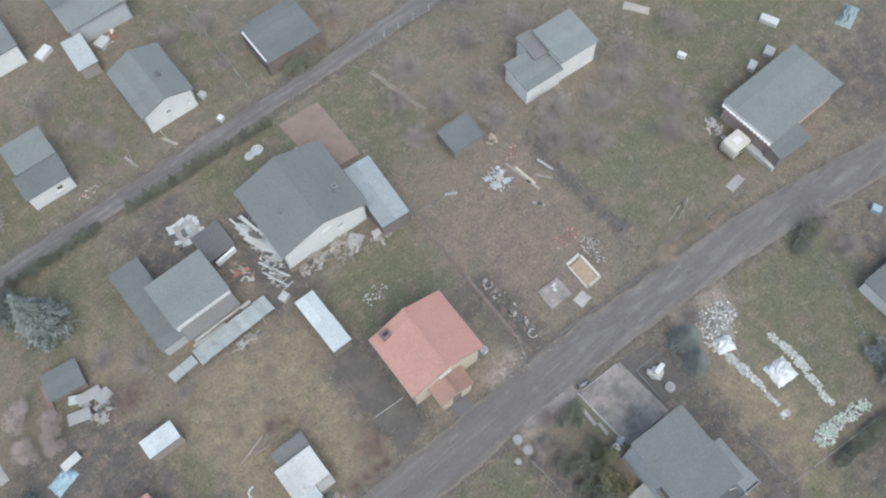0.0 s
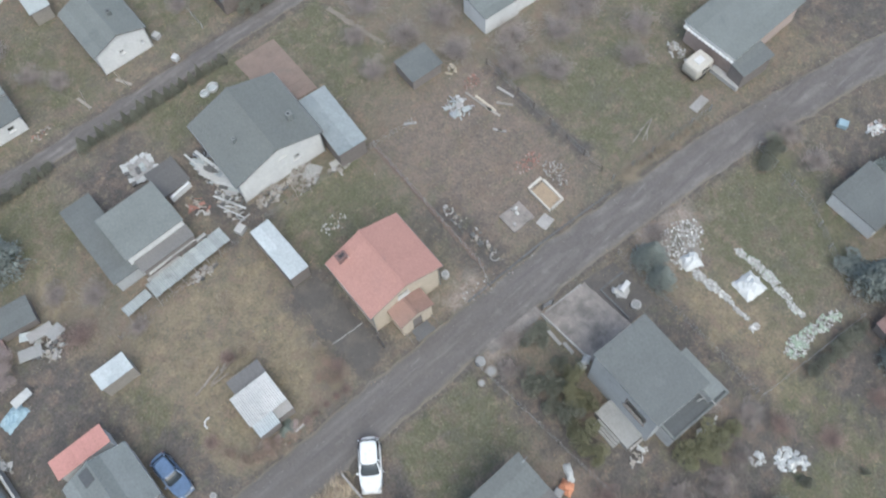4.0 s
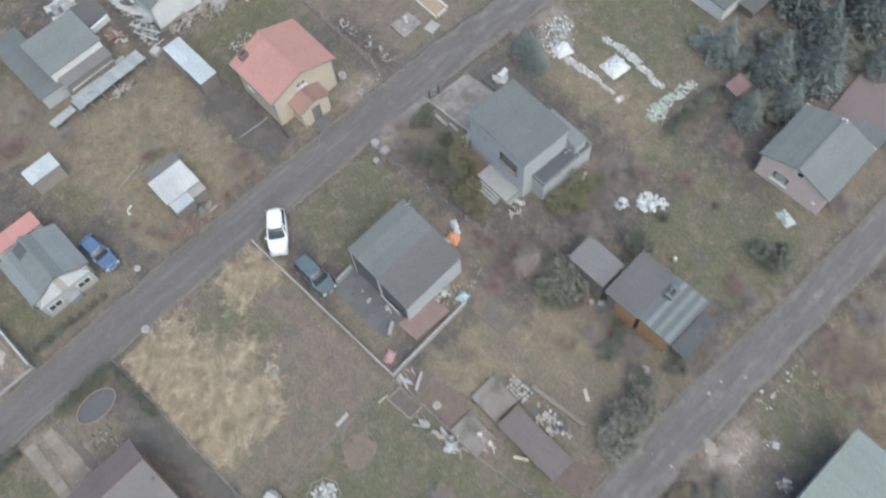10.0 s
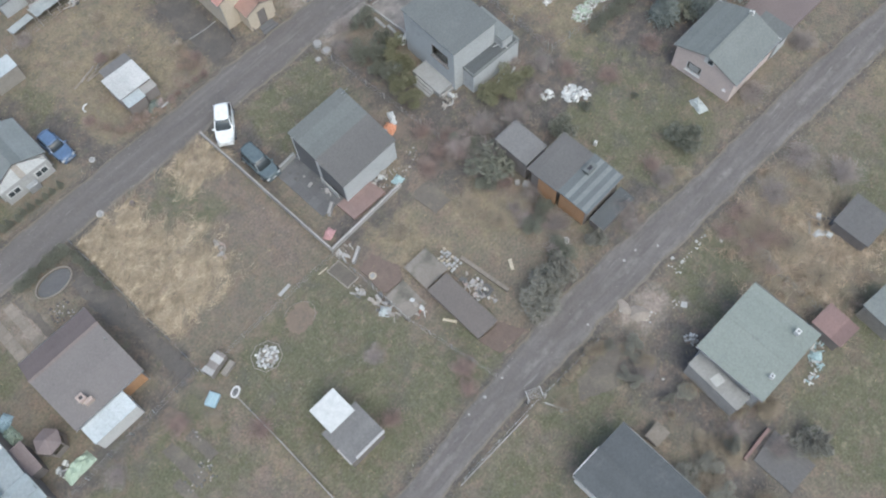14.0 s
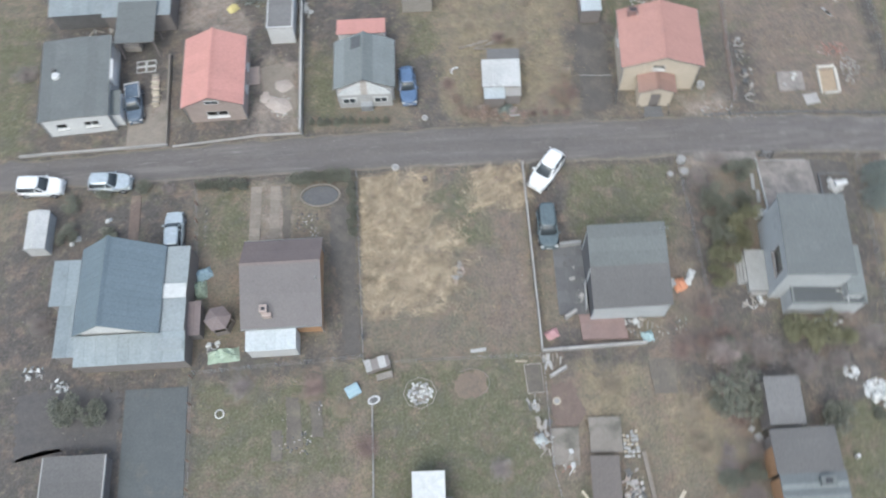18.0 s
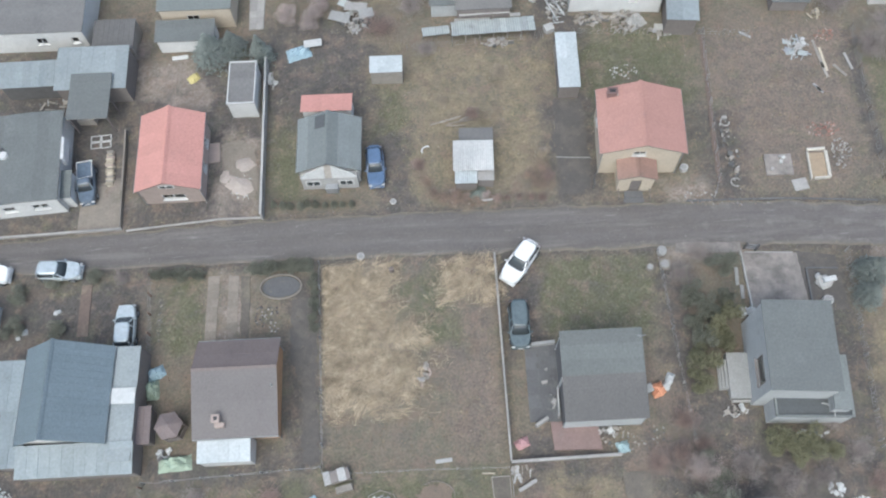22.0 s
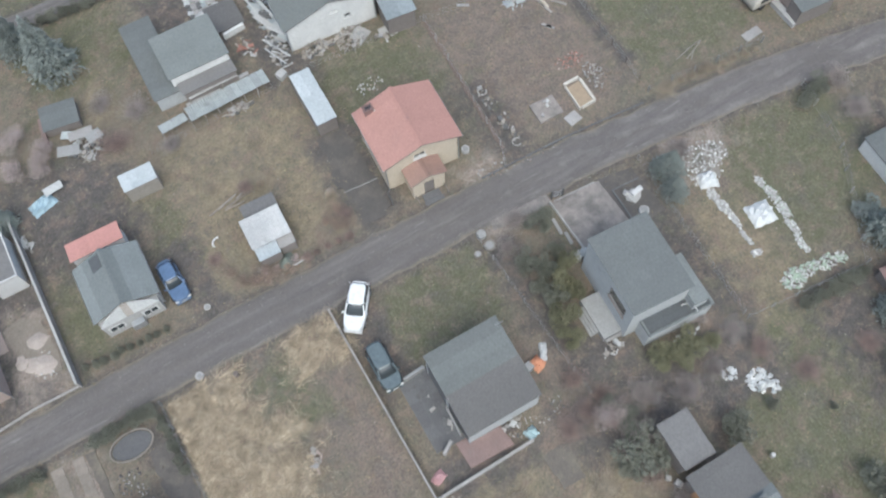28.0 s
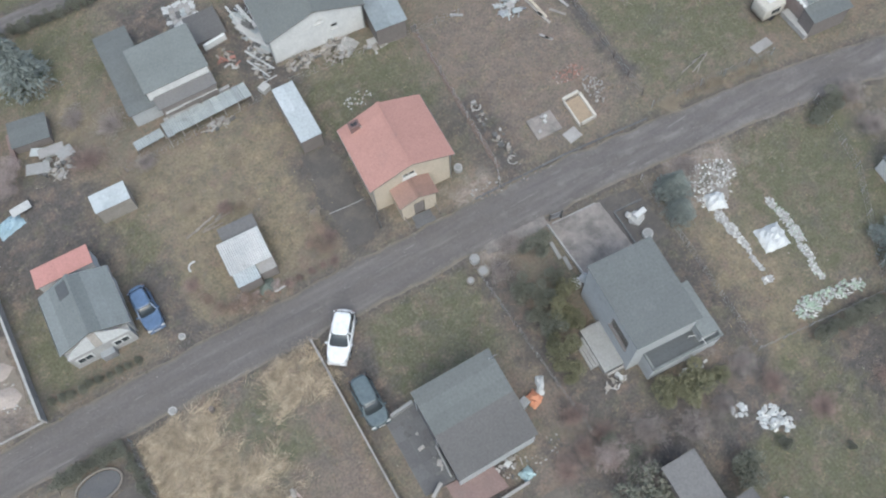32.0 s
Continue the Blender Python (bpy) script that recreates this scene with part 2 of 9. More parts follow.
BLACK = mat("black_rubber", (0.045, 0.045, 0.05), (0.035, 0.035, 0.04), 3, 12, 0.7)
CAR_WHITE = mat("white_car_paint", (0.68, 0.69, 0.69), (0.64, 0.65, 0.65), 1, 3, 0.3, bump=0.0, vary=0.02, spec=0.5)
CAR_SILVER = mat("silver_car_paint", (0.50, 0.54, 0.55), (0.46, 0.50, 0.51), 1, 3, 0.25, bump=0.0, metal=0.4, vary=0.02, spec=0.6)
CAR_BLUE = mat("blue_car_paint", (0.10, 0.15, 0.245), (0.088, 0.134, 0.22), 1, 3, 0.3, bump=0.0, vary=0.02, spec=0.6)
CAR_NAVY = mat("dark_blue_car_paint", (0.11, 0.138, 0.175), (0.098, 0.122, 0.156), 1, 3, 0.25, bump=0.0, vary=0.02, spec=0.6)
CAR_GREY = mat("dark_teal_car_paint", (0.105, 0.13, 0.14), (0.092, 0.115, 0.124), 1, 3, 0.25, bump=0.0, vary=0.02, spec=0.6)
CONIFER = mat("blue_green_needles", (0.210, 0.232, 0.218), (0.172, 0.194, 0.182), 1.5, 7, 0.85, vary=0.12)
CONIFER_WARM = mat("olive_needles", (0.20, 0.195, 0.12), (0.155, 0.152, 0.095), 1.5, 7, 0.85, vary=0.12)
CONIFER_PALE = mat("grey_green_needles", (0.225, 0.217, 0.185), (0.178, 0.174, 0.148), 1.5, 7, 0.85, vary=0.1)
HEDGE = mat("dark_hedge_leaves", (0.172, 0.174, 0.138), (0.142, 0.146, 0.116), 1.5, 7, 0.85)
TWIG = mat("grey_brown_twigs", (0.31, 0.272, 0.252), (0.262, 0.23, 0.215), 1.5, 9, 0.9, vary=0.12)
TWIG_RED = mat("reddish_twigs", (0.30, 0.228, 0.20), (0.25, 0.19, 0.168), 1.5, 9, 0.9, vary=0.12)
TWIG_TAN = mat("tan_twigs", (0.33, 0.28, 0.212), (0.27, 0.23, 0.175), 1.5, 9, 0.9, vary=0.12)
TWIG_PALE = mat("pale_pinkish_twigs", (0.40, 0.335, 0.312), (0.335, 0.28, 0.262), 1.5, 9, 0.9, vary=0.1)
TWIG_RUST = mat("rusty_dead_stalks", (0.275, 0.208, 0.165), (0.225, 0.172, 0.138), 1.5, 9, 0.9, vary=0.15)
FELT_SEAMED = mat("bluish_seamed_felt", (0.120, 0.131, 0.136), (0.106, 0.116, 0.120), 0.4, 6, 0.8, stain=(0.102, 0.109, 0.113), vary=0.1)
FELT_STRIPS = mat("patched_grey_felt", (0.172, 0.187, 0.185), (0.150, 0.163, 0.162), 0.35, 6, 0.85, stain=(0.137, 0.147, 0.146), vary=0.2)
SLAB_MOSSY = mat("mossy_grey_brown_slab", (0.232, 0.208, 0.182), (0.192, 0.173, 0.151), 0.9, 8, 0.95, stain=(0.125, 0.118, 0.098), stain_at=0.5, vary=0.05)
LEAN_GREY = mat("beige_grey_sheet", (0.245, 0.240, 0.228), (0.216, 0.212, 0.202), 0.8, 8, 0.9, stain=(0.165, 0.156, 0.145), vary=0.04)
TERRACE = mat("worn_grey_concrete", (0.285, 0.283, 0.275), (0.25, 0.248, 0.241), 0.9, 8, 0.9, stain=(0.245, 0.240, 0.230), vary=0.04)
SHED_BROWN = mat("dark_brown_felt", (0.142, 0.124, 0.114), (0.122, 0.108, 0.100), 0.5, 7, 0.85, stain=(0.112, 0.102, 0.094), vary=0.04)
WET_TAR = mat("dark_wet_asphalt", (0.100, 0.108, 0.110), (0.085, 0.091, 0.093), 0.6, 8, 0.85, stain=(0.115, 0.115, 0.108), vary=0.02)
GREEN_DARK = mat("dark_green_tarpaulin", (0.135, 0.155, 0.135), (0.11, 0.128, 0.112), 1.2, 8, 0.7, vary=0.04)
ZINC_BLUE = mat("bluish_zinc_sheet", (0.232, 0.262, 0.274), (0.198, 0.226, 0.238), 0.7, 5, 0.5, metal=0.15, stain=(0.19, 0.212, 0.22), vary=0.08)
BARK = mat("bark", (0.17, 0.145, 0.13), (0.13, 0.11, 0.10), 3, 12, 0.95)


def glass(name):
    m = bpy.data.materials.new(name)
    m.use_nodes = True
    b = m.node_tree.nodes["Principled BSDF"]
    b.inputs["Base Color"].default_value = (0.75, 0.8, 0.82, 1)
    b.inputs["Roughness"].default_value = 0.05
    b.inputs["Transmission Weight"].default_value = 1.0
    b.inputs["IOR"].default_value = 1.45
    return m


GLASS = glass("window_glass")


def dark_glass(name):
    m = bpy.data.materials.new(name)
    m.use_nodes = True
    b = m.node_tree.nodes["Principled BSDF"]
    b.inputs["Base Color"].default_value = (0.05, 0.058, 0.063, 1)
    b.inputs["Roughness"].default_value = 0.12
    b.inputs["Specular IOR Level"].default_value = 0.45
    return m


CAR_GLASS = dark_glass("tinted_car_glass")


# ---------------------------------------------------------------- mesh helpers
def thing(name, x, y, z=0.0, rot=0.0, label="", category="", group="", kind=""):
    """A top-level thing: an empty at its base."""
    e = new(name)
    e.empty_display_size = 0.2
    e.matrix_basis = pose(x, y, z, 0, 0, rot)
    return tagged(e, label, category, group, kind)


def part(name, bm, material, parent, label="", at=None):
    """Links a bmesh as one mesh object under a thing or under a part."""
    me = bpy.data.meshes.new(name)
    bm.to_mesh(me)
    bm.free()
    me.materials.append(material)
    ob = new(name, me)
    ob.parent = parent
    if at is not None:
        ob.matrix_basis = at
    return tagged(ob, label)


def again(ob, at):
    """Another piece on the same mesh, under the same parent."""
    c = ob.copy()
    scene.collection.objects.link(c)
    c.matrix_basis = at
    return c


def single(name, bm, material, x, y, z=0.0, rot=0.0, label="", category="", group="", kind=""):
    """A thing that is one mesh."""
    ob = part(name, bm, material, None)
    ob.matrix_basis = pose(x, y, z, 0, 0, rot)
    return tagged(ob, label, category, group, kind)


def box(bm, cx, cy, cz, sx, sy, sz, rx=0, ry=0, rz=0):
    m = pose(cx, cy, cz, rx, ry, rz) @ Matrix.Diagonal((sx, sy, sz, 1))
    return bmesh.ops.create_cube(bm, size=1, matrix=m)["verts"]


def cyl(bm, cx, cy, z0, z1, r0, r1=None, seg=12, rx=0, ry=0, rz=0):
    r1 = r0 if r1 is None else r1
    m = pose(cx, cy, (z0 + z1) / 2, rx, ry, rz)
    return bmesh.ops.create_cone(bm, cap_ends=True, segments=seg, radius1=r0, radius2=r1, depth=z1 - z0, matrix=m)["verts"]


def prism(bm, pts, z0, z1):
    lo = [bm.verts.new((x, y, z0)) for x, y in pts]
    hi = [bm.verts.new((x, y, z1)) for x, y in pts]
    n = len(pts)
    bm.faces.new(hi)
    bm.faces.new(lo[::-1])
    for i in range(n):
        bm.faces.new((lo[i], lo[(i + 1) % n], hi[(i + 1) % n], hi[i]))


def soften(bm, w=0.02, seg=1):
    bmesh.ops.bevel(bm, geom=bm.edges[:], offset=w, segments=seg, affect="EDGES", clamp_overlap=True)


def rough_up(bm, amount, seed=0):
    r = random.Random(seed)
    for v in bm.verts:
        v.co += Vector((r.uniform(-1, 1), r.uniform(-1, 1), r.uniform(-1, 1))) * amount


def boxed(sx, sy, sz, bev=0.0, z0=True):
    bm = bmesh.new()
    box(bm, 0, 0, sz / 2 if z0 else 0, sx, sy, sz)
    if bev:
        soften(bm, bev)
    return bm


def wavy(w, l, amp, period, thick=0.012, courses=0, step=0.0):
    """A corrugated sheet: waves across w (x), running along l (y), with stepped courses down y if wanted."""
    bm = bmesh.new()
    n = max(4, int(w / period * 4))
    rows = [(0.0, 0.0), (l, 0.0)]
    if courses:
        rows = []
        for k in range(courses):
            rows += [(l * k / courses, 0.0), (l * (k + 1) / courses - 0.01, step)]
    grid = []
    for y, dz in rows:
        grid.append([bm.verts.new((w * i / n, y, dz + amp * (1 + math.sin(2 * math.pi * i / 4)))) for i in range(n + 1)])
    for a, b in zip(grid, grid[1:]):
        for i in range(n):
            bm.faces.new((a[i], a[i + 1], b[i + 1], b[i]))
    edge = [bm.verts.new((v.co.x, v.co.y, v.co.z - thick)) for v in grid[-1]]
    for i in range(n):
        bm.faces.new((grid[-1][i], grid[-1][i + 1], edge[i + 1], edge[i]))
    return bm


def seamed(w, l, seam=0.018):
    """A flat metal tray with an upstanding seam on one side."""
    bm = bmesh.new()
    box(bm, w / 2, l / 2, 0.008, w - 0.004, l, 0.012)
    box(bm, 0.012, l / 2, 0.014 + seam / 2, 0.022, l, seam)
    return bm


# ---------------------------------------------------------------- roofs, walls, windows
def slope(house, origin, u, v, length, run, cover, deck_mat, cover_mat, label="", rnd=0, pitch=0.9):
    """One roof slope: a deck with its sheets or strips. u: along the ridge, v: down the slope."""
    u, v = Vector(u).normalized(), Vector(v).normalized()
    w = u.cross(v)
    at = Matrix.Translation(origin) @ Matrix((u, v, w)).transposed().to_4x4()
    bm = bmesh.new()
    box(bm, length / 2, run / 2, -0.05, length, run, 0.1)
    deck = part("roof", bm, deck_mat, house, label, at)
    r = random.Random(rnd)
    if cover == "felt":
        n = max(1, round(run / pitch))
        wide = run / n
        first = part("felt_strip", boxed(length + 0.04, wide + 0.06, 0.012), cover_mat, deck, "", Matrix())
        for k in range(n):
            at = pose(length / 2, wide * (k + 0.5), 0.004 + 0.004 * ((n - k) % 2) + 0.002, -0.25, 0, r.uniform(-0.15, 0.15))
            if k:
                again(first, at)
            else:
                first.matrix_basis = at
    elif cover in ("sheet", "tile", "seam"):
        n = max(1, round(length / pitch))
        wide = length / n
        if cover == "sheet":
            bm = wavy(wide + 0.03, run + 0.08, 0.022, 0.18)
        elif cover == "tile":
            bm = wavy(wide + 0.004, run + 0.08, 0.005, 0.2, 0.02, max(2, round(run / 0.36)), 0.003)
        else:
            bm = seamed(wide, run + 0.06)
        first = part("roof_sheet", bm, cover_mat, deck, "", Matrix())
        for k in range(n):
            z = 0.006 + (0.008 * (k % 2) if cover == "sheet" else 0)
            turn = r.uniform(-0.25, 0.25) if cover == "sheet" else 0
            at = pose(wide * k, 0, z, 0, 0, turn)
            if k:
                again(first, at)
            else:
                first.matrix_basis = at
    return deck


def window(wall, x, z, w, h, frame_mat, panes=2, depth=0.0, sill=True, shut=None):
    """A window in a wall's own frame (x along it, outside towards -y), with panes and sill."""
    f = 0.07
    bm = bmesh.new()
    box(bm, x, 0.06, z - h / 2 + f / 2, w, 0.08, f)
    box(bm, x, 0.06, z + h / 2 - f / 2, w, 0.08, f)
    for s in (-1, 1):
        box(bm, x + s * (w / 2 - f / 2), 0.06, z, f, 0.08, h - 2 * f)
    for k in range(1, panes):
        box(bm, x - w / 2 + w * k / panes, 0.06, z, f, 0.07, h - 2 * f)
    win = part("window", bm, frame_mat, wall)
    inner = (w - 2 * f - (panes - 1) * f) / panes
    for k in range(panes):
        bm = bmesh.new()
        box(bm, x - w / 2 + f + inner / 2 + k * (inner + f), 0.07, z, inner, 0.012, h - 2 * f)
        part("pane", bm, GLASS, win).visible_shadow = False
    if sill:
        bm = bmesh.new()
        box(bm, x, -0.05, z - h / 2 - 0.03, w + 0.16, 0.2, 0.05)
        part("sill", bm, frame_mat, win)
    return win


def door(wall, x, w, h, door_mat):
    bm = bmesh.new()
    box(bm, x, 0.09, h / 2, w - 0.04, 0.05, h - 0.03)
    for k in (0.3, 0.7):
        box(bm, x, 0.062, h * k, w * 0.6, 0.012, h * 0.26)
    d = part("door", bm, door_mat, wall)
    bm = bmesh.new()
    box(bm, x + w * 0.36, 0.04, h * 0.5, 0.1, 0.04, 0.03)
    part("handle", bm, METAL, d)
    return d


def wall(house, name, at, length, height, thick, material, holes=(), rise=0.0, apex=0.5, label="", frame_mat=None, slant=0.0):
    """A wall with real openings. holes: (x, z, w, h, kind). rise: a gable on top; slant: a sloping top."""
    bm = bmesh.new()
    xs = sorted({0.0, length, *[max(0, hx - hw / 2) for hx, hz, hw, hh, k in holes], *[min(length, hx + hw / 2) for hx, hz, hw, hh, k in holes]})
    for a, b in zip(xs, xs[1:]):
        if b - a < 1e-4:
            continue
        mid, z = (a + b) / 2, 0.0
        for hx, hz, hw, hh, k in sorted((o for o in holes if abs(o[0] - mid) < o[2] / 2), key=lambda o: o[1]):
            if hz - hh / 2 - z > 0.01:
                box(bm, mid, thick / 2, (z + hz - hh / 2) / 2, b - a, thick, hz - hh / 2 - z)
            z = hz + hh / 2
        if height - z > 0.01:
            box(bm, mid, thick / 2, (z + height) / 2, b - a, thick, height - z)
    if rise or slant:
        pts = [(0, height), (length, height), (length * apex, height + rise)] if rise else [(0, height), (length, height), (length, height + slant)]
        fr = [bm.verts.new((x, 0, z)) for x, z in pts]
        bk = [bm.verts.new((x, thick, z)) for x, z in pts]
        bm.faces.new(fr)
        bm.faces.new(bk[::-1])
        for i in range(3):
            bm.faces.new((fr[i], bk[i], bk[(i + 1) % 3], fr[(i + 1) % 3]))
        bmesh.ops.recalc_face_normals(bm, faces=bm.faces[:])
    bmesh.ops.remove_doubles(bm, verts=bm.verts[:], dist=1e-4)
    w = part(name, bm, material, house, label, at)
    for hx, hz, hw, hh, k in holes:
        if k == "door":
            door(w, hx, hw, hh, DARK_WOOD)
        else:
            window(w, hx, hz, hw, hh, frame_mat or WHITE_PAINT, int(k) if k.isdigit() else 2)
    return w


def house(name, label, cx, cy, rot, W, L, eave, ridge, cover, roof_mat, wall_mat, over=0.25, south=(), north=(), west=(), east=(),
          apex=0.5, along="y", pitch=0.9, trim=None, group="", category="house", gutter=True, cap=True, gable_mat=None, base=0.0, other_roof=None):
    """A house with a pitched roof. W, L: the roof's outline across and along the ridge. ridge along local y, or x."""
    if along == "x":
        rot, W, L = rot + 90, L, W
        south, east, north, west = east, north, west, south
    h = thing(name, cx, cy, base, rot, label, category, group)
    t = 0.22
    wx, ly = W / 2 - over, L / 2 - over
    k = W * apex - W / 2                                     # the ridge's place across
    rise = ridge - eave
    low = eave + 0.02
    kx = (k + wx) / (2 * wx)
    gx = rise * 0.97
    wall(h, "wall", pose(-wx, -ly, 0), 2 * wx, low, t, gable_mat or wall_mat, south, gx, kx)
    wall(h, "wall", pose(wx, ly, 0, 0, 0, 180), 2 * wx, low, t, gable_mat or wall_mat, north, gx, 1 - kx)
    wall(h, "wall", pose(-wx, ly - t, 0, 0, 0, -90), 2 * ly - 2 * t, low, t, wall_mat, west)
    wall(h, "wall", pose(wx, -ly + t, 0, 0, 0, 90), 2 * ly - 2 * t, low, t, wall_mat, east)
    a, b = W / 2 + k, W / 2 - k                             # run of each slope, level
    z = ridge + 0.12
    slope(h, (k, L / 2, z), (0, -1, 0), (b, 0, -rise), L, math.hypot(b, rise), cover, trim or DARK_WOOD, roof_mat, rnd=int(cx * 7), pitch=pitch)
    slope(h, (k, -L / 2, z), (0, 1, 0), (-a, 0, -rise), L, math.hypot(a, rise), cover, trim or DARK_WOOD, other_roof or roof_mat, rnd=int(cy * 5), pitch=pitch)
    if cap:
        bm = bmesh.new()
        for s, run in ((1, b), (-1, a)):
            box(bm, k + s * 0.09, 0, z + 0.045, 0.2, L + 0.06, 0.025, 0, s * math.degrees(math.atan2(rise, run)), 0)
        part("ridge_cap", bm, roof_mat, h)
    if gutter:
        for s in (-1, 1):
            bm = bmesh.new()
            box(bm, s * (W / 2 + 0.05), 0, eave + 0.02, 0.11, L, 0.015)
            box(bm, s * (W / 2 + 0.1), 0, eave + 0.06, 0.012, L, 0.09)
            trough = part("gutter", bm, METAL, h)
            bm = bmesh.new(); cyl(bm, s * (W / 2 - over + 0.06), -L / 2 + over - 0.06, 0.0, eave, 0.04, seg=8); part("downpipe", bm, METAL, trough)
    return h


def flat_house(name, label, cx, cy, rot, W, L, zn, zs, cover, roof_mat, wall_mat, over=0.15, south=(), west=(), east=(), north=(),
               pitch=0.9, trim=None, group="", category="shed", frames=None, base=0.0, west_mat=None):
    """A building with a single slightly sloping roof, zn high at the north edge and zs at the south."""
    h = thing(name, cx, cy, base, rot, label, category, group)
    t = 0.15
    wx, ly = W / 2 - over, L / 2 - over
    n_at = zs + (zn - zs) * (L - over) / L
    s_at = zs + (zn - zs) * over / L
    wall(h, "wall", pose(-wx, -ly, 0), 2 * wx, s_at, t, wall_mat, south, frame_mat=frames)
    wall(h, "wall", pose(wx, ly, 0, 0, 0, 180), 2 * wx, n_at, t, wall_mat, north)
    lowest = min(s_at, n_at)
    wall(h, "wall", pose(-wx, ly - t, 0, 0, 0, -90), 2 * ly - 2 * t, lowest, t, west_mat or wall_mat, west, frame_mat=frames)
    wall(h, "wall", pose(wx, -ly + t, 0, 0, 0, 90), 2 * ly - 2 * t, lowest, t, wall_mat, east)
    slope(h, (W / 2, L / 2, zn + 0.1), (-1, 0, 0), (0, -L, zs - zn), W, math.hypot(L, zs - zn), cover, trim or DARK_WOOD, roof_mat, rnd=int(cx * 3), pitch=pitch)
    return h


def chimney(h, x, y, z0, z1, sx=0.5, sy=0.5, material=None, holes=1):
    bm = bmesh.new()
    box(bm, x, y, (z0 + z1) / 2, sx, sy, z1 - z0)
    soften(bm, 0.015)
    c = part("chimney", bm, material or BRICK_RED, h)
    bm = bmesh.new()
    for s in (-1, 1):
        box(bm, x + s * sx * 0.42, y, z1 + 0.04, sx * 0.3, sy * 1.16, 0.08)
        box(bm, x, y + s * sy * 0.42, z1 + 0.04, sx * 0.54, sy * 0.3, 0.08)
    part("cap", bm, material or BRICK_RED, c)
    bm = bmesh.new()
    box(bm, x, y, z1 + 0.012, sx * 0.5, sy * 0.5, 0.02)
    part("flue", bm, BLACK, c)
    return c


# ---------------------------------------------------------------- ground
def waves(x, y, scale, seed, octaves=4):
    """A cheap smooth noise about 0, from turned sine waves."""
    r = np.random.RandomState(seed)
    out, amp = np.zeros_like(x), 1.0
    for _ in range(octaves):
        for _ in range(3):
            a, p, q = r.uniform(0, 6.28), r.uniform(0, 6.28), r.uniform(0.7, 1.4)
            out += amp * np.sin((x * np.cos(a) + y * np.sin(a)) / scale * 6.28 * q + p + 1.3 * np.sin((y * np.cos(a) - x * np.sin(a)) / scale * 4.1 + p))
        scale, amp = scale * 0.5, amp * 0.55
    return out / 4.0


ROAD_MAIN_N = [(-120, 3.0), (-34, 3.6), (-21, 3.9), (-8.6, 4.0), (0.7, 3.9), (17.6, 3.4), (28.4, 3.0), (36.8, 2.5), (50, 0.9), (58.3, -0.2), (73, -3.3), (110, -13), (190, -40)]
ROAD_MAIN_S = [(-120, 0.2), (-35, 0.4), (-18.7, 0.4), (-4, 0.0), (10.6, -0.5), (25.7, -1.1), (40.4, -1.9), (54.2, -3.5), (70, -6.5), (108, -17), (188, -45)]
ROAD_S_N = [(-120, -37.5), (-20, -36.8), (0, -36.5), (11.3, -35.8), (21.9, -35.4), (35.2, -36.9), (51.3, -38), (59.6, -38.8), (110, -44), (190, -54)]
ROAD_S_S = [(-120, -40.5), (-20, -39.6), (2.3, -39.1), (10.4, -38.9), (20.3, -39.4), (33.7, -40.2), (47.2, -41.2), (60, -42.4), (110, -48.5), (190, -59)]
ROAD_N_N = [(-120, 45), (0, 42.6), (12.6, 41.9), (31, 41.0), (47.5, 40.6), (110, 38), (190, 34)]
ROAD_N_S = [(-120, 42.5), (-0.6, 40.5), (17.6, 39.5), (35.2, 38.8), (60, 37.6), (110, 35.5), (190, 31)]


def between(north, south, x):
    return np.interp(x, *zip(*south)), np.interp(x, *zip(*north))


def smooth(d, soft):
    return np.clip(0.5 - d / (2 * soft), 0, 1)


def zone(x, y, x0, x1, y0, y1, soft, rot=0.0):
    """1 inside the rectangle, fading over soft metres at its uneven border."""
    cx, cy = (x0 + x1) / 2, (y0 + y1) / 2
    c, s = math.cos(radians(rot)), math.sin(radians(rot))
    px, py = (x - cx) * c + (y - cy) * s, (y - cy) * c - (x - cx) * s
    d = np.maximum(np.abs(px) - (x1 - x0) / 2, np.abs(py) - (y1 - y0) / 2)
    soft = 1.3 * soft + 0.5
    out = np.zeros_like(x)
    near = d < 2.5 * soft
    out[near] = smooth(d[near] + 0.9 * soft * waves(x[near], y[near], 3.5, int(abs(cx) * 3 + abs(cy)) % 97), soft)
    return out



LAWN = [(14.6, 24.6, -8.4, -1.4, 0.5), (-3.0, 10.6, -35.5, -18.6, 0.8), (-17.2, -13.6, -7.2, -1.6, 0.3), (21, 31, 12.5, 21.5, 1.0), (33, 46, -35, -20, 2.0), (47, 60, 3.5, 16, 2.0),
        (24, 46, -75, -54.5, 1.2), (11.5, 18, -46, -40.6, 1.0), (29, 34.6, -45.6, -41.3, 0.6), (14.5, 19.5, -43, -40.8, 0.6), (27, 34.5, -46, -41.5, 0.8), (-8.1, -5.2, 5.5, 19, 0.5),
        (1.9, 4.4, 9, 17, 0.5), (-18, -5, -27, -18.5, 1.2), (33.5, 41, 26, 38, 1.5)]
LAWN += [(46.5, 60, -17, -4, 1.6), (-38, -33, 3, 20, 0.8), (19, 30, 33, 39, 1.0), (4, 10, -46, -40.5, 1), (6, 15, -36, -30, 1.0), (43, 60, -60, -46, 2),
        (62, 90, 9, 24, 3), (-4, 8, 42, 60, 2), (12, 18, 44, 56, 2), (-30, -20, -6, 0, 0.8), (26, 31, 44, 60, 2.0), (-2, 8, 31, 40, 2.0),
        (28, 44, -36, -33, 1.0)]
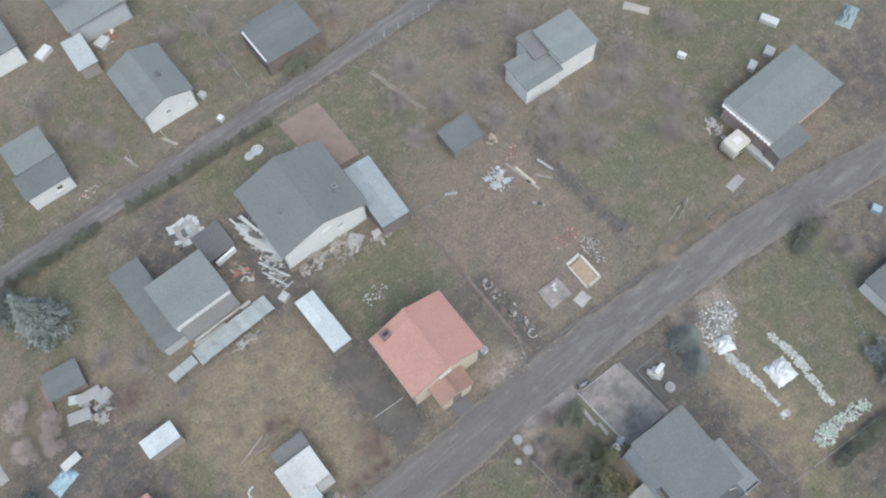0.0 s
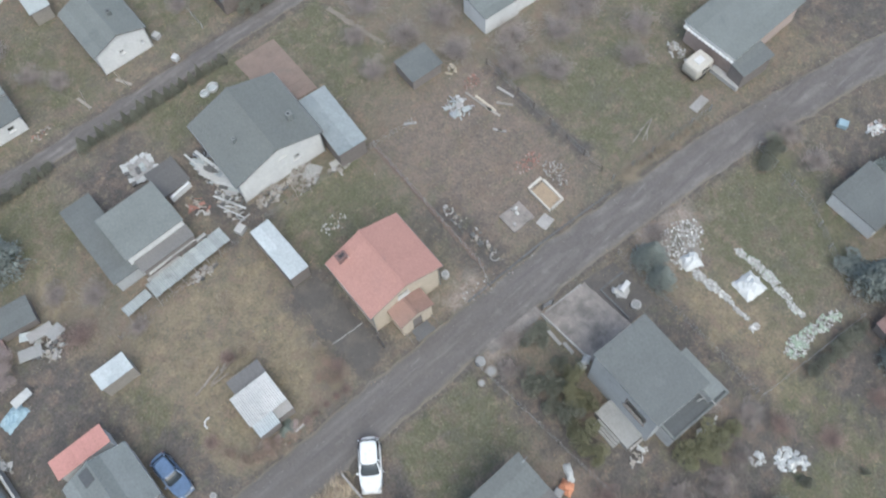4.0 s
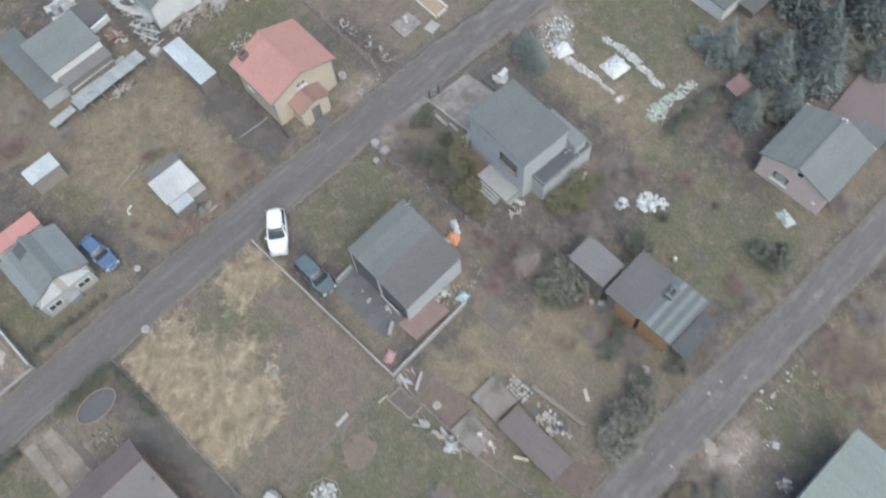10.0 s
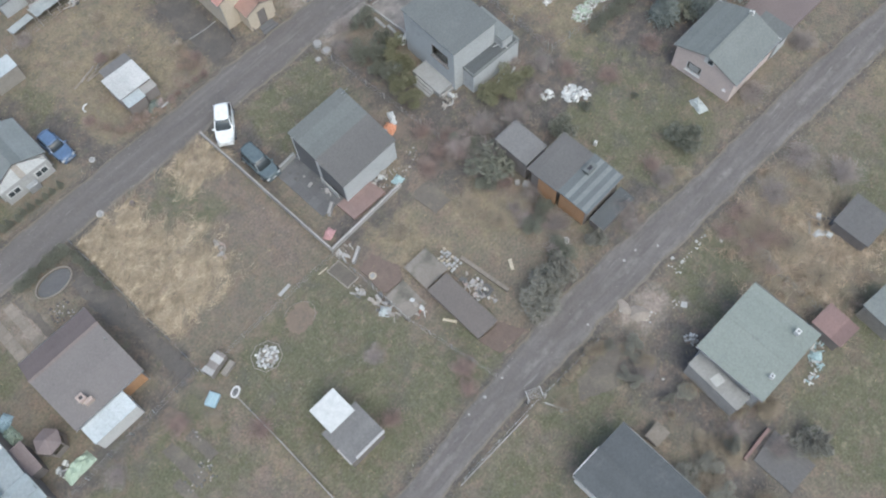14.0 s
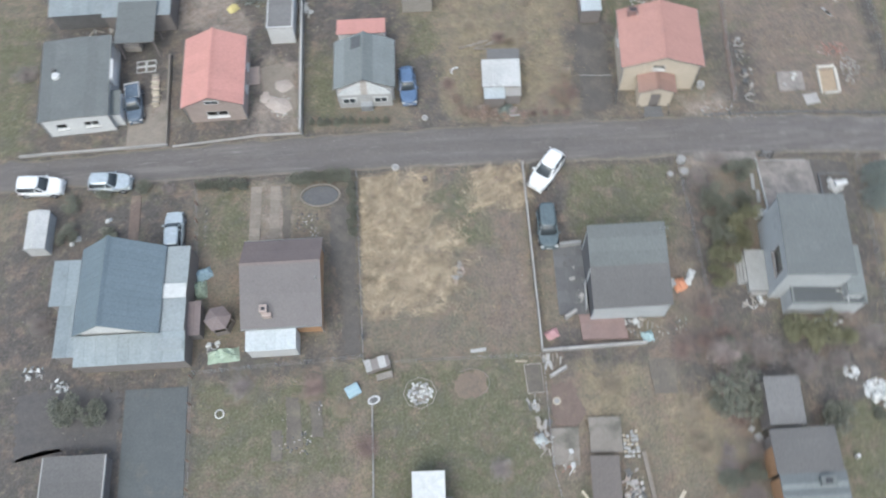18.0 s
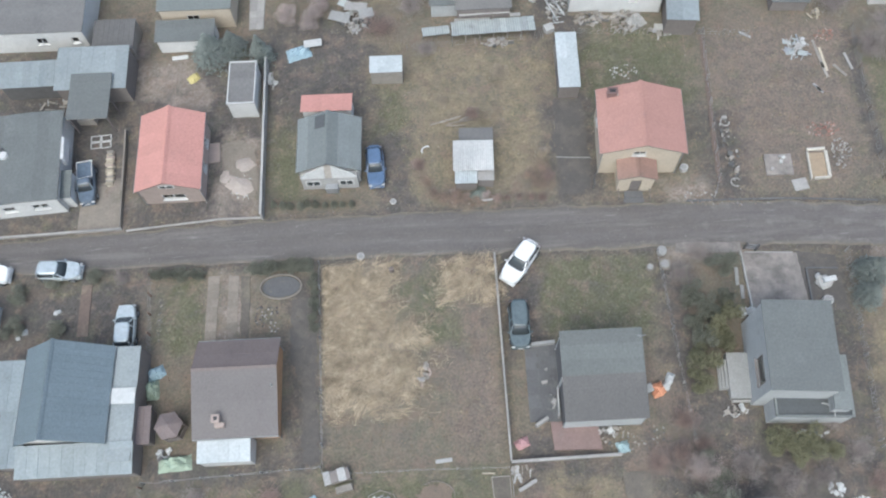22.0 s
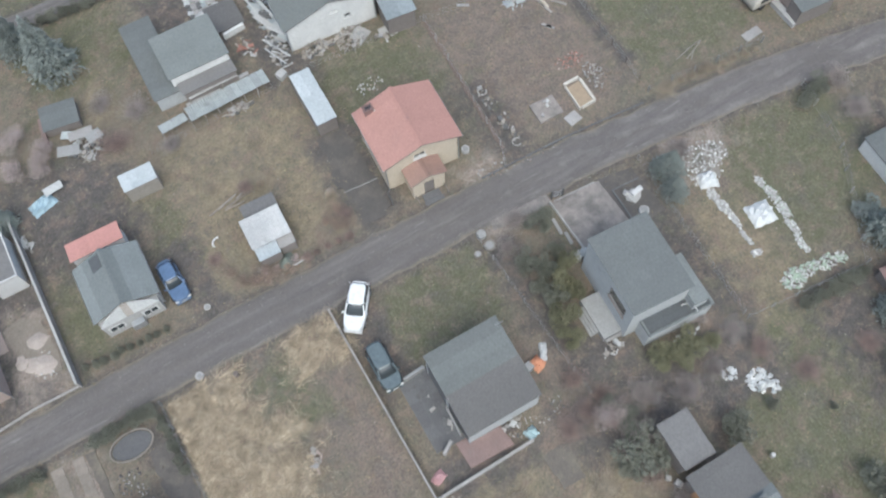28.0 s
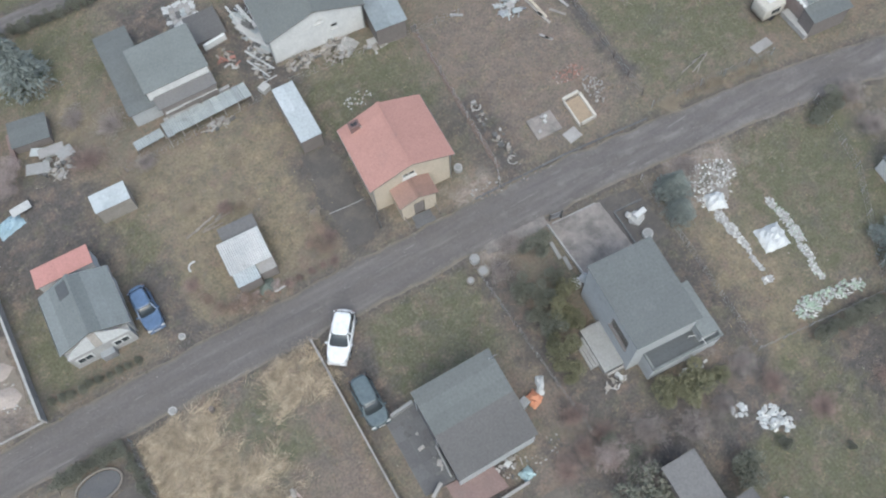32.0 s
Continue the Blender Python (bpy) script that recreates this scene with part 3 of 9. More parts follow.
LAWN += [(-34, -24, -34, -22, 1.2), (3.6, 8.0, -8.5, -2.0, 0.8), (-34, -18, -34, -18.5, 2.5)]
STRAW = [(36.2, 41.6, -51.8, -47.2, 1.3), (-4.8, 2.4, -13.4, 0.4, 0.4), (2.0, 4.6, -12.0, -6.8, 0.7), (6.9, 11.0, -4.4, -0.8, 0.5)]
DRY = [(34.2, 40.5, -53, -46.5, 0.5), (5, 17.5, 6, 20.5, 1.6), (13.5, 18.5, -25, -18.5, 1.0), (20, 25, -28.5, -21.5, 1.2), (33, 43, -53, -42.5, 1.4), (1.5, 4.5, 26, 39, 0.9),
       (-11, -7, -20.5, -18.5, 0.6), (39, 47, -23, -8, 1.5), (2.5, 7, -20.5, -19, 0.5), (3.0, 7.0, 8.0, 13.5, 1.2), (56, 75, -48, -41, 2), (-4, 2, -33, -24, 1.2)]
MUD = [(19, 26.5, -52.5, -42.6, 0.9), (-36, -17.5, -38, -17.0, 0.6), (25.5, 40, -24.5, -17.2, 1.0), (22, 26, -22, -16, 0.8), (-17.5, -6, -18.5, -16.5, 0.6), (72, 95, -8, 6, 3),
        (26, 31, -18, -14, 0.6), (17.0, 21.3, 4.0, 15.0, 0.5), (-6.2, -3.5, -17.6, -1.4, 0.3), (-17, -6, -18.2, -16.4, 0.4), (-36, -26, -20, -4, 0.8), (-23, -17.8, -34, -18.8, 0.3),
        (11.9, 15.0, -9.5, -1.2, 0.4), (45.7, 47.2, 6.0, 19.8, 0.2), (26.5, 38, -23, -18.5, 0.8), (24.6, 27.5, -17, -2, 0.7), (-9.0, 1.5, 13.5, 25, 1.2)]
MUD += [(44, 62, -30, -20, 1.5), (28, 34, -36, -33, 0.5), (1.5, 4.6, 3.5, 12, 0.5), (17, 22, 21, 32, 1.0), (-34, -20, 4, 24, 1.0), (-20, -8.8, 4.0, 20, 0.8),
        (-33, -18, -6.5, -0.5, 1.0), (36.5, 41, -18, -3, 0.7), (18.6, 21.6, -49, -41, 0.8), (12, 19, -19.5, -16, 0.6), (60, 85, -33, -8, 3), (10, 17, 28, 38, 1.0),
        (30.5, 34.5, 2.8, 12, 0.8), (16.6, 20, -60, -52, 1.5), (20, 25, -56, -52, 1.0)]
SAND = [(-12.6, -8.9, 5.0, 12.5, 0.8), (-18.5, -13.4, 14.8, 18.5, 0.8), (-20.6, -14.9, 17.6, 21.4, 0.6), (26.5, 33, -2.2, -1.0, 0.4), (43, 49, -6.0, -2.8, 0.6), (27.2, 30.6, 2.9, 5.2, 0.7), (-24.5, -20.8, 4.0, 8.5, 0.6), (22.5, 26.8, -42.8, -40.2, 0.6), (-11.8, -9.5, -7.8, -1.2, 0.3)]
REDDISH = [(33.5, 45.8, 4.2, 20.5, 0.8), (36, 42, 9, 19.5, 1.2), (20, 24, -24, -19, 1.0), (11.5, 14, -24.5, -19.5, 0.6), (-8, -4, -34, -26, 1.2), (39.2, 45.5, 7.2, 21, 0.8), (10.5, 14.5, -28.5, -21, 0.7), (42.5, 47, -36.5, -26, 0.9), (3.4, 7.2, -21.8, -19.2, 0.4), (22.6, 25.8, -15.5, -11.2, 0.5), (18, 24, -19.5, -17.6, 0.6), (58, 63, 2, 9, 0.8), (11.4, 13.2, -24.7, -23.2, 0.4), (7, 10.8, -17, -5, 1.4), (-9, 4, -34, -23, 2.0), (41.5, 48.2, -17.5, -8.5, 1.0)]

fine_x = np.arange(-78, 112, 0.6)
fine_y = np.arange(-96, 100, 0.6)
gx = np.concatenate([[-2500, -900, -400, -200, -120], fine_x, [125, 200, 400, 900, 2500]])
gy = np.concatenate([[-2500, -900, -400, -200, -130], fine_y, [115, 200, 400, 900, 2500]])
X, Y = np.meshgrid(gx, gy, indexing="ij")
on_road = np.zeros_like(X)
for north, south in ((ROAD_MAIN_N, ROAD_MAIN_S), (ROAD_S_N, ROAD_S_S), (ROAD_N_N, ROAD_N_S)):
    lo, hi = between(north, south, X)
    on_road = np.maximum(on_road, smooth(np.abs(Y - (lo + hi) / 2) - (hi - lo) / 2 - 0.5, 0.8))
Z = np.where((np.abs(X) < 115) & (np.abs(Y) < 100), 0.035 * waves(X, Y, 4.0, 3) + 0.03 * waves(X, Y, 14, 4), 0.0) * (1 - on_road) - 0.045 * on_road


def weights(px, py):
    """How much of each ground cover lies at each point."""
    w = {}
    for name, rects in (("lawn", LAWN), ("straw", STRAW), ("dry", DRY), ("mud", MUD), ("sand", SAND), ("reddish", REDDISH)):
        w[name] = np.zeros_like(px)
        for r in rects:
            w[name] = np.maximum(w[name], zone(px, py, *r))
    w["straw"] = w["straw"] * np.clip((px + 3.6) / 0.4, 0, 1) * np.clip((-0.5 - py) / 0.4, 0, 1)
    return w


W = weights(X, Y)
W["mud"] = np.maximum(W["mud"], 0.9 * on_road)


def sheet(name, X, Y, Z, layers, material, label, category="", kind="structure"):
    """A grid of points as one mesh, with weights on its points."""
    nx, ny = X.shape
    me = bpy.data.meshes.new(name)
    i = np.arange(nx * ny).reshape(nx, ny)
    quads = np.stack([i[:-1, :-1], i[1:, :-1], i[1:, 1:], i[:-1, 1:]], -1).reshape(-1, 4)
    me.vertices.add(nx * ny)
    me.vertices.foreach_set("co", np.stack([X, Y, Z], -1).astype(np.float32).ravel())
    me.loops.add(quads.size)
    me.loops.foreach_set("vertex_index", quads.astype(np.int32).ravel())
    me.polygons.add(len(quads))
    me.polygons.foreach_set("loop_start", np.arange(0, quads.size, 4, dtype=np.int32))
    me.update(calc_edges=True)
    me.polygons.foreach_set("use_smooth", np.ones(len(quads), dtype=bool))
    for key, values in layers.items():
        a = me.attributes.new(key, "FLOAT", "POINT")
        a.data.foreach_set("value", values.astype(np.float32).ravel())
    me.materials.append(material)
    return tagged(new(name, me), label, category, "", kind)


def ground_material(name, base, layers, patch=1.1, rough=0.95, patches=(), grit=1.35, streaks=()):
    """Base soil and grass, then one colour pair after another where its weight and the noise allow it."""
    m = bpy.data.materials.new(name)
    m.use_nodes = True
    n, ln = m.node_tree.nodes, m.node_tree.links
    bsdf = n["Principled BSDF"]
    bsdf.inputs["Roughness"].default_value, bsdf.inputs["Specular IOR Level"].default_value = rough, 0.25
    geo = n.new("ShaderNodeNewGeometry")

    def tex(scale, detail=5, rgh=0.62, along=None):
        t = n.new("ShaderNodeTexNoise")
        t.inputs["Scale"].default_value, t.inputs["Detail"].default_value, t.inputs["Roughness"].default_value = scale, detail, rgh
        if along:
            mp = n.new("ShaderNodeMapping")
            mp.inputs["Scale"].default_value, mp.inputs["Rotation"].default_value = (0.09, 1, 1), (0, 0, along)
            ln.new(geo.outputs["Position"], mp.inputs["Vector"])
            ln.new(mp.outputs["Vector"], t.inputs["Vector"])
        else:
            ln.new(geo.outputs["Position"], t.inputs["Vector"])
        return t.outputs["Fac"]

    def rng(value, a, b, c=0.0, d=1.0):
        r = n.new("ShaderNodeMapRange")
        for key, v in (("From Min", a), ("From Max", b), ("To Min", c), ("To Max", d)):
            r.inputs[key].default_value = v
        ln.new(value, r.inputs["Value"])
        return r.outputs["Result"]

    def mix(fac, a, b):
        x = n.new("ShaderNodeMix")
        x.data_type = "RGBA"
        ln.new(fac, x.inputs["Factor"])
        for socket, v in ((x.inputs["A"], a), (x.inputs["B"], b)):
            if isinstance(v, tuple):
                socket.default_value = (*v, 1)
            else:
                ln.new(v, socket)
        return x.outputs["Result"]

    broad, mid, fine, tiny, mott = tex(0.25, 6), tex(patch, 6), tex(4.5, 5, 0.7), tex(14, 3, 0.7), tex(0.75, 9, 0.74)
    col = mix(rng(mid, 0.35, 0.65), base[0], base[1])
    col = mix(rng(broad, 0.45, 0.7, 0, 0.6), col, base[2])
    for key, c1, c2 in layers:
        at = n.new("ShaderNodeAttribute")
        at.attribute_name = key
        add = n.new("ShaderNodeMath")
        add.operation = "MULTIPLY_ADD"
        add.inputs[1].default_value, add.inputs[2].default_value = 1.5, -0.75
        ln.new(mid, add.inputs[0])
        total = n.new("ShaderNodeMath")
        ln.new(add.outputs[0], total.inputs[0])
        ln.new(at.outputs["Fac"], total.inputs[1])
        pair = mix(rng(mott, 0.36, 0.64), c1, c2)
        col = mix(rng(total.outputs[0], 0.2, 0.8, 0, 0.97), col, pair)
    for scale, a, b, colour, most in patches:
        col = mix(rng(tex(scale, 7, 0.68), a, b, 0, most), col, colour)
    for scale, a, b, colour, most in streaks:
        col = mix(rng(tex(scale, 6, 0.6, 0.04), a, b, 0, most), col, colour)
    grain = n.new("ShaderNodeMath")
    grain.operation = "MULTIPLY"
    ln.new(rng(fine, 0.28, 0.72, 1 - 0.24 * grit, 1 + 0.24 * grit), grain.inputs[0])
    ln.new(rng(tiny, 0.28, 0.72, 1 - 0.14 * grit, 1 + 0.14 * grit), grain.inputs[1])
    hsv = n.new("ShaderNodeHueSaturation")
    ln.new(grain.outputs[0], hsv.inputs["Value"])
    ln.new(col, hsv.inputs["Color"])
    ln.new(hsv.outputs["Color"], bsdf.inputs["Base Color"])
    b = n.new("ShaderNodeBump")
    b.inputs["Strength"].default_value, b.inputs["Distance"].default_value = 0.5, 0.08
    ln.new(fine, b.inputs["Height"])
    ln.new(b.outputs["Normal"], bsdf.inputs["Normal"])
    return m


SOIL = ground_material("garden_soil_and_grass", ((0.172, 0.140, 0.110), (0.122, 0.120, 0.090), (0.182, 0.145, 0.122)), [
    ("reddish", (0.196, 0.155, 0.130), (0.128, 0.112, 0.096)),
    ("dry", (0.245, 0.200, 0.140), (0.140, 0.125, 0.088)),
    ("lawn", (0.092, 0.098, 0.060), (0.130, 0.124, 0.083)),
    ("mud", (0.072, 0.068, 0.066), (0.108, 0.096, 0.089)),
    ("sand", (0.300, 0.254, 0.218), (0.182, 0.156, 0.137)),
    ("straw", (0.36, 0.30, 0.22), (0.27, 0.22, 0.155))],
    patches=((0.28, 0.52, 0.66, (0.103, 0.097, 0.086), 0.6), (0.6, 0.53, 0.64, (0.188, 0.143, 0.115), 0.7), (0.42, 0.54, 0.62, (0.150, 0.118, 0.094), 0.5), (0.5, 0.54, 0.66, (0.122, 0.122, 0.085), 0.55), (3.2, 0.57, 0.68, (0.085, 0.08, 0.07), 0.55), (1.1, 0.58, 0.68, (0.092, 0.086, 0.077), 0.5), (0.9, 0.56, 0.68, (0.245, 0.205, 0.150), 0.5), (2.2, 0.57, 0.72, (0.22, 0.188, 0.165), 0.4), (1.6, 0.58, 0.70, (0.118, 0.118, 0.086), 0.4), (5.0, 0.60, 0.72, (0.26, 0.23, 0.19), 0.35)))
sheet("ground", X, Y, Z, W, SOIL, "damp winter garden ground of grass, soil and mud", "ground")


def road(name, north, south, x0, x1, label, seed, worn=-200.0):
    xs = np.arange(x0, x1, 0.7)
    v = np.linspace(0, 1, 13)
    lo, hi = between(north, south, xs)
    lo, hi = lo + 0.22 * waves(xs, xs * 0, 5, seed), hi + 0.22 * waves(xs, xs * 0, 5, seed + 1)
    RX, RV = np.meshgrid(xs, v, indexing="ij")
    RY = lo[:, None] + (hi - lo)[:, None] * RV
    ruts = np.exp(-((RV - 0.3) / 0.09) ** 2) + np.exp(-((RV - 0.7) / 0.09) ** 2)
    edge = np.minimum(RV, 1 - RV)
    RZ = 0.05 - 0.03 * ruts - 0.06 * np.clip(1 - edge / 0.09, 0, 1) + 0.012 * waves(RX, RY, 3, seed + 2)
    wear = (0.25 + 0.75 * np.clip((RX - worn) / 14, 0, 1)) * np.clip(0.5 * waves(RX * 0.25, RY, 2.2, seed + 3) + 0.5 - 0.5 * ruts, 0, 1)
    verge = np.clip(1 - edge / 0.1, 0, 1)
    return sheet(name, RX, RY, RZ, {"pale": wear * 0.75, "rut": ruts * 0.8, "verge": verge}, ROAD, label, "road")


ROAD = ground_material("damp_dirt_and_asphalt", ((0.130, 0.118, 0.110), (0.114, 0.105, 0.099), (0.146, 0.133, 0.125)), [
    ("pale", (0.225, 0.208, 0.198), (0.18, 0.165, 0.158)), ("rut", (0.125, 0.114, 0.110), (0.150, 0.137, 0.132)), ("verge", (0.150, 0.135, 0.108), (0.185, 0.160, 0.128))], 0.9, 0.8, grit=0.45,
    patches=((0.8, 0.57, 0.70, (0.10, 0.092, 0.09), 0.6), (2.5, 0.62, 0.72, (0.23, 0.217, 0.208), 0.4)),
    streaks=((1.1, 0.52, 0.64, (0.172, 0.158, 0.150), 0.7), (1.6, 0.54, 0.64, (0.108, 0.099, 0.096), 0.6), (3.0, 0.62, 0.69, (0.25, 0.24, 0.232), 0.5)))
road("road", ROAD_MAIN_N, ROAD_MAIN_S, -118, 186, "damp brown dirt road with shallow wheel ruts", 11, 24.0)
road("road", ROAD_S_N, ROAD_S_S, -118, 186, "worn grey asphalt road with pale patches", 21)
road("road", ROAD_N_N, ROAD_N_S, -118, 186, "narrow dark dirt lane behind a hedge", 31)


def paving(name, material, pts, z, label, pieces=None, seed=0, kind="structure", gap=0.02):
    """A paved area as its bed and, if wanted, separate slabs (nx, ny) laid over its bounding box."""
    bm = bmesh.new()
    prism(bm, pts, -0.1, z)
    bed = part(name, bm, material, None)
    tagged(bed, label, "paving", "", kind)
    if pieces:
        nx, ny = pieces
        (ax, ay), (bx, by), (cx, cy), (dx, dy) = pts
        r = random.Random(seed)
        lx, ly = math.hypot(bx - ax, by - ay) / nx, math.hypot(dx - ax, dy - ay) / ny
        first = None
        turn = math.degrees(math.atan2(by - ay, bx - ax))
        for i in range(nx):
            for j in range(ny):
                s, t = (i + 0.5) / nx, (j + 0.5) / ny
                px = (ax * (1 - s) + bx * s) * (1 - t) + (dx * (1 - s) + cx * s) * t
                py = (ay * (1 - s) + by * s) * (1 - t) + (dy * (1 - s) + cy * s) * t
                at = pose(px, py, z + r.uniform(-0.004, 0.01), r.uniform(-0.4, 0.4), r.uniform(-0.4, 0.4), turn + r.uniform(-0.5, 0.5))
                if first:
                    again(first, at)
                else:
                    first = part("paving_slab", boxed(lx - gap, ly - gap, 0.03), material, bed, "", at)
    return bed


# ---------------------------------------------------------------- houses north of the dirt road
h = house("house", "low white house under a dark grey felt roof", -28.9, 10.4, 2.5, 6.3, 8.9, 2.7, 2.85, "felt", FELT_DARK, WHITE_WALL, over=0.15, cap=False, pitch=1.2,
          south=((1.5, 1.5, 1.1, 0.8, "1"), (4.2, 1.5, 1.4, 0.8, "2")), east=((5, 1.4, 0.9, 1.0, "2"),))
bm = bmesh.new(); cyl(bm, -1.75, 0.3, 2.9, 3.12, 0.42, 0.36, 9); part("roof_vent", bm, WHITE_PAINT, h, "flat white roof vent")
bm = bmesh.new(); cyl(bm, -2.0, 0.9, 2.9, 3.2, 0.24, 0.18, 8); part("vent_pipe", bm, DARK_JUNK, h, "short dark pipe beside the vent")
bm = bmesh.new(); box(bm, 3.25, 0.6, 2.2, 0.3, 2.2, 1.2); part("dormer", bm, WHITE_WALL, h)
h = flat_house("porch", "narrow white-walled porch beside the white house", -25.3, 7.9, 1, 0.9, 2.6, 2.0, 1.9, "felt", FELT, WHITE_WALL, over=0.08)
h = thing("shelter", -23.7, 16.25, 0, -2, "open-sided shelter under a dark grey felt roof", "shelter")
slope(h, (1.85, 2.3, 3.0), (-1, 0, 0), (0, -4.6, -0.25), 3.7, 4.61, "felt", DARK_WOOD, FELT_DARK, rnd=5)
for x in (-1.7, 1.7):
    for y in (-2.1, 0, 2.1):
        part("post", boxed(0.12, 0.12, 2.78 + 0.055 * y), DARK_WOOD, h, "", pose(x, y, 0))
part("bench", boxed(1.6, 0.6, 0.8, 0.02), OLD_WOOD, h, "old work bench", pose(-1.0, -1.0, 0))
part("rear_boards", boxed(3.3, 0.05, 1.8), DARK_WOOD, h, "", pose(0, 2.05, 0))
flat_house("shed", "long low shed roofed with pale corrugated metal", -29.8, 19.35, -1, 5.3, 2.5, 2.6, 2.2, "sheet", ZINC, DARK_JUNK, pitch=0.8)
flat_house("shed", "open-fronted shed with weathered metal sheet roof", -23.8, 19.4, -2, 6.6, 4.4, 2.8, 2.5, "seam", ZINC, DARK_WOOD, pitch=1.1)
h = house("house", "small brick house under a bright red metal roof", -16.05, 9.95, -1.0, 5.6, 7.6, 2.7, 4.1, "tile", RED_METAL, BRICK, over=0.22, pitch=1.1, trim=RED_OLD,
      south=((2.7, 1.2, 2.0, 0.85, "2"),), east=((2.5, 1.3, 0.9, 0.8, "2"), (5, 1.3, 0.9, 0.8, "2")), gable_mat=BRICK)
bm = bmesh.new(); box(bm, 0.0, -3.6, 3.15, 1.3, 0.06, 0.5); soften(bm, 0.01); w = part("gable_window", bm, WHITE_PAINT, h)
for s in (-1, 1):
    bm = bmesh.new(); box(bm, s * 0.3, -3.635, 3.15, 0.5, 0.012, 0.34); part("pane", bm, CAR_GLASS, w)
h = house("house", "small grey-roofed house with white front and pale gable", -2.25, 9.85, -2.0, 5.5, 5.3, 2.2, 3.5, "felt", FELT_STRIPS, WHITE_WALL, over=0.2, pitch=1.0)
for s in (-1, 0, 1):
    bm = bmesh.new()
    pts = [(-0.3, 2.1), (0.3, 2.1), (0.3, 3.36), (-0.3, 3.36)] if s == 0 else [(s * 0.32, 2.1), (s * 2.5, 2.1), (s * 2.0, 2.6), (s * 0.32, 3.36)]
    lean = [-2.68 - 0.52 * (3.36 - z) / 1.26 for x, z in pts]
    front = [bm.verts.new((x, y, z)) for (x, z), y in zip(pts, lean)]
    back = [bm.verts.new((x, y + 0.06, z)) for (x, z), y in zip(pts, lean)]
    bm.faces.new(front)
    bm.faces.new(back[::-1])
    for k in range(4):
        bm.faces.new((front[k], front[(k + 1) % 4], back[(k + 1) % 4], back[k]))
    bmesh.ops.recalc_face_normals(bm, faces=bm.faces[:])
    part("gable_board", bm, OLD_WOOD if s == 0 else WHITE_SHEET, h, "brown boarded strip in the gable" if s == 0 else "pale grey gable boards")
w = part("front_wall", boxed(4.9, 0.6, 2.1), CONCRETE_PALE, h, "pale front wall", pose(0, -2.86, 0))
for x in (-1.45, 1.45):
    bm = bmesh.new(); box(bm, x, -0.33, 1.2, 1.35, 0.05, 0.85); soften(bm, 0.01); f = part("window", bm, WHITE_PAINT, w)
    for e in (-0.29, 0.29):
        bm = bmesh.new(); box(bm, x + e, -0.362, 1.2, 0.5, 0.012, 0.6); part("pane", bm, CAR_GLASS, f)
bm = bmesh.new(); box(bm, -0.68, 1.75, 3.345, 1.1, 1.3, 0.03, 0, -25.3, 0); part("felt_patch", bm, FELT_BLACK, h, "dark felt patch beside the ridge")
bm = bmesh.new(); box(bm, 0.1, -3.4, 0.45, 1.1, 0.5, 0.9); soften(bm, 0.02); part("meter_box", bm, METAL, h, "grey box against the front wall")
flat_house("annex", "lean-to annex with a red sheet roof", -2.4, 14.1, -2, 4.6, 1.9, 2.2, 2.5, "seam", RED_METAL, WHITE_WALL, pitch=0.9, category="annex")
h = house("house", "two-storey cream house under a dull red metal tile roof", 24.75, 9.05, -4.2, 7.25, 6.35, 3.9, 5.25, "tile", RED_TILE, YELLOW_WALL, over=0.3, pitch=1.0, trim=DARK_WOOD,
          south=((3.1, 3.5, 1.1, 0.6, "2"),), east=((2.0, 2.4, 0.9, 1.1, "2"),), west=((1.5, 2.4, 0.9, 1.1, "2"),))
chimney(h, -2.4, 2.4, 3.9, 5.0, 0.8, 0.6, RED_OLD)
for x in (-2.58, -2.22):
    bm = bmesh.new(); box(bm, x, 2.4, 5.1, 0.16, 0.26, 0.1); part("flue", bm, BLACK, h, "dark flue opening")
bm = bmesh.new(); box(bm, -1.95, 2.4, 4.72, 0.05, 0.66, 0.42); part("flashing", bm, WHITE_PAINT, h, "pale metal flashing on the chimney")
h = house("porch", "small gabled entrance porch with rust brown roof", 24.15, 5.35, -4.2, 3.3, 2.2, 2.3, 2.95, "tile", PORCH_ROOF, YELLOW_WALL, over=0.15, pitch=1.0, category="porch", gutter=False,
          south=((1.5, 1.0, 0.95, 2.0, "door"),))
for s in (-1, 1):
    bm = bmesh.new(); box(bm, s * 1.35, -1.4, 0.5, 0.06, 0.9, 0.05); box(bm, s * 1.35, -1.8, 0.25, 0.06, 0.06, 0.5); box(bm, s * 1.35, -1.0, 0.25, 0.06, 0.06, 0.5)
    part("railing", bm, DARK_WOOD, h)
part("step", boxed(1.6, 0.7, 0.16, 0.01), PAVING_DARK, h, "", pose(0, -1.35, 0))
part("step", boxed(1.8, 0.4, 0.09, 0.01), PAVING_DARK, h, "", pose(0, -1.9, 0))

# sheds of the north plots
def metal_shed(x, y, rot, w, l, zn, zs, label, roof, walls, n):
    return flat_house("shed", label, x, y, rot, w, l, zn, zs, "seam", roof, walls, over=0.06, pitch=w / n)


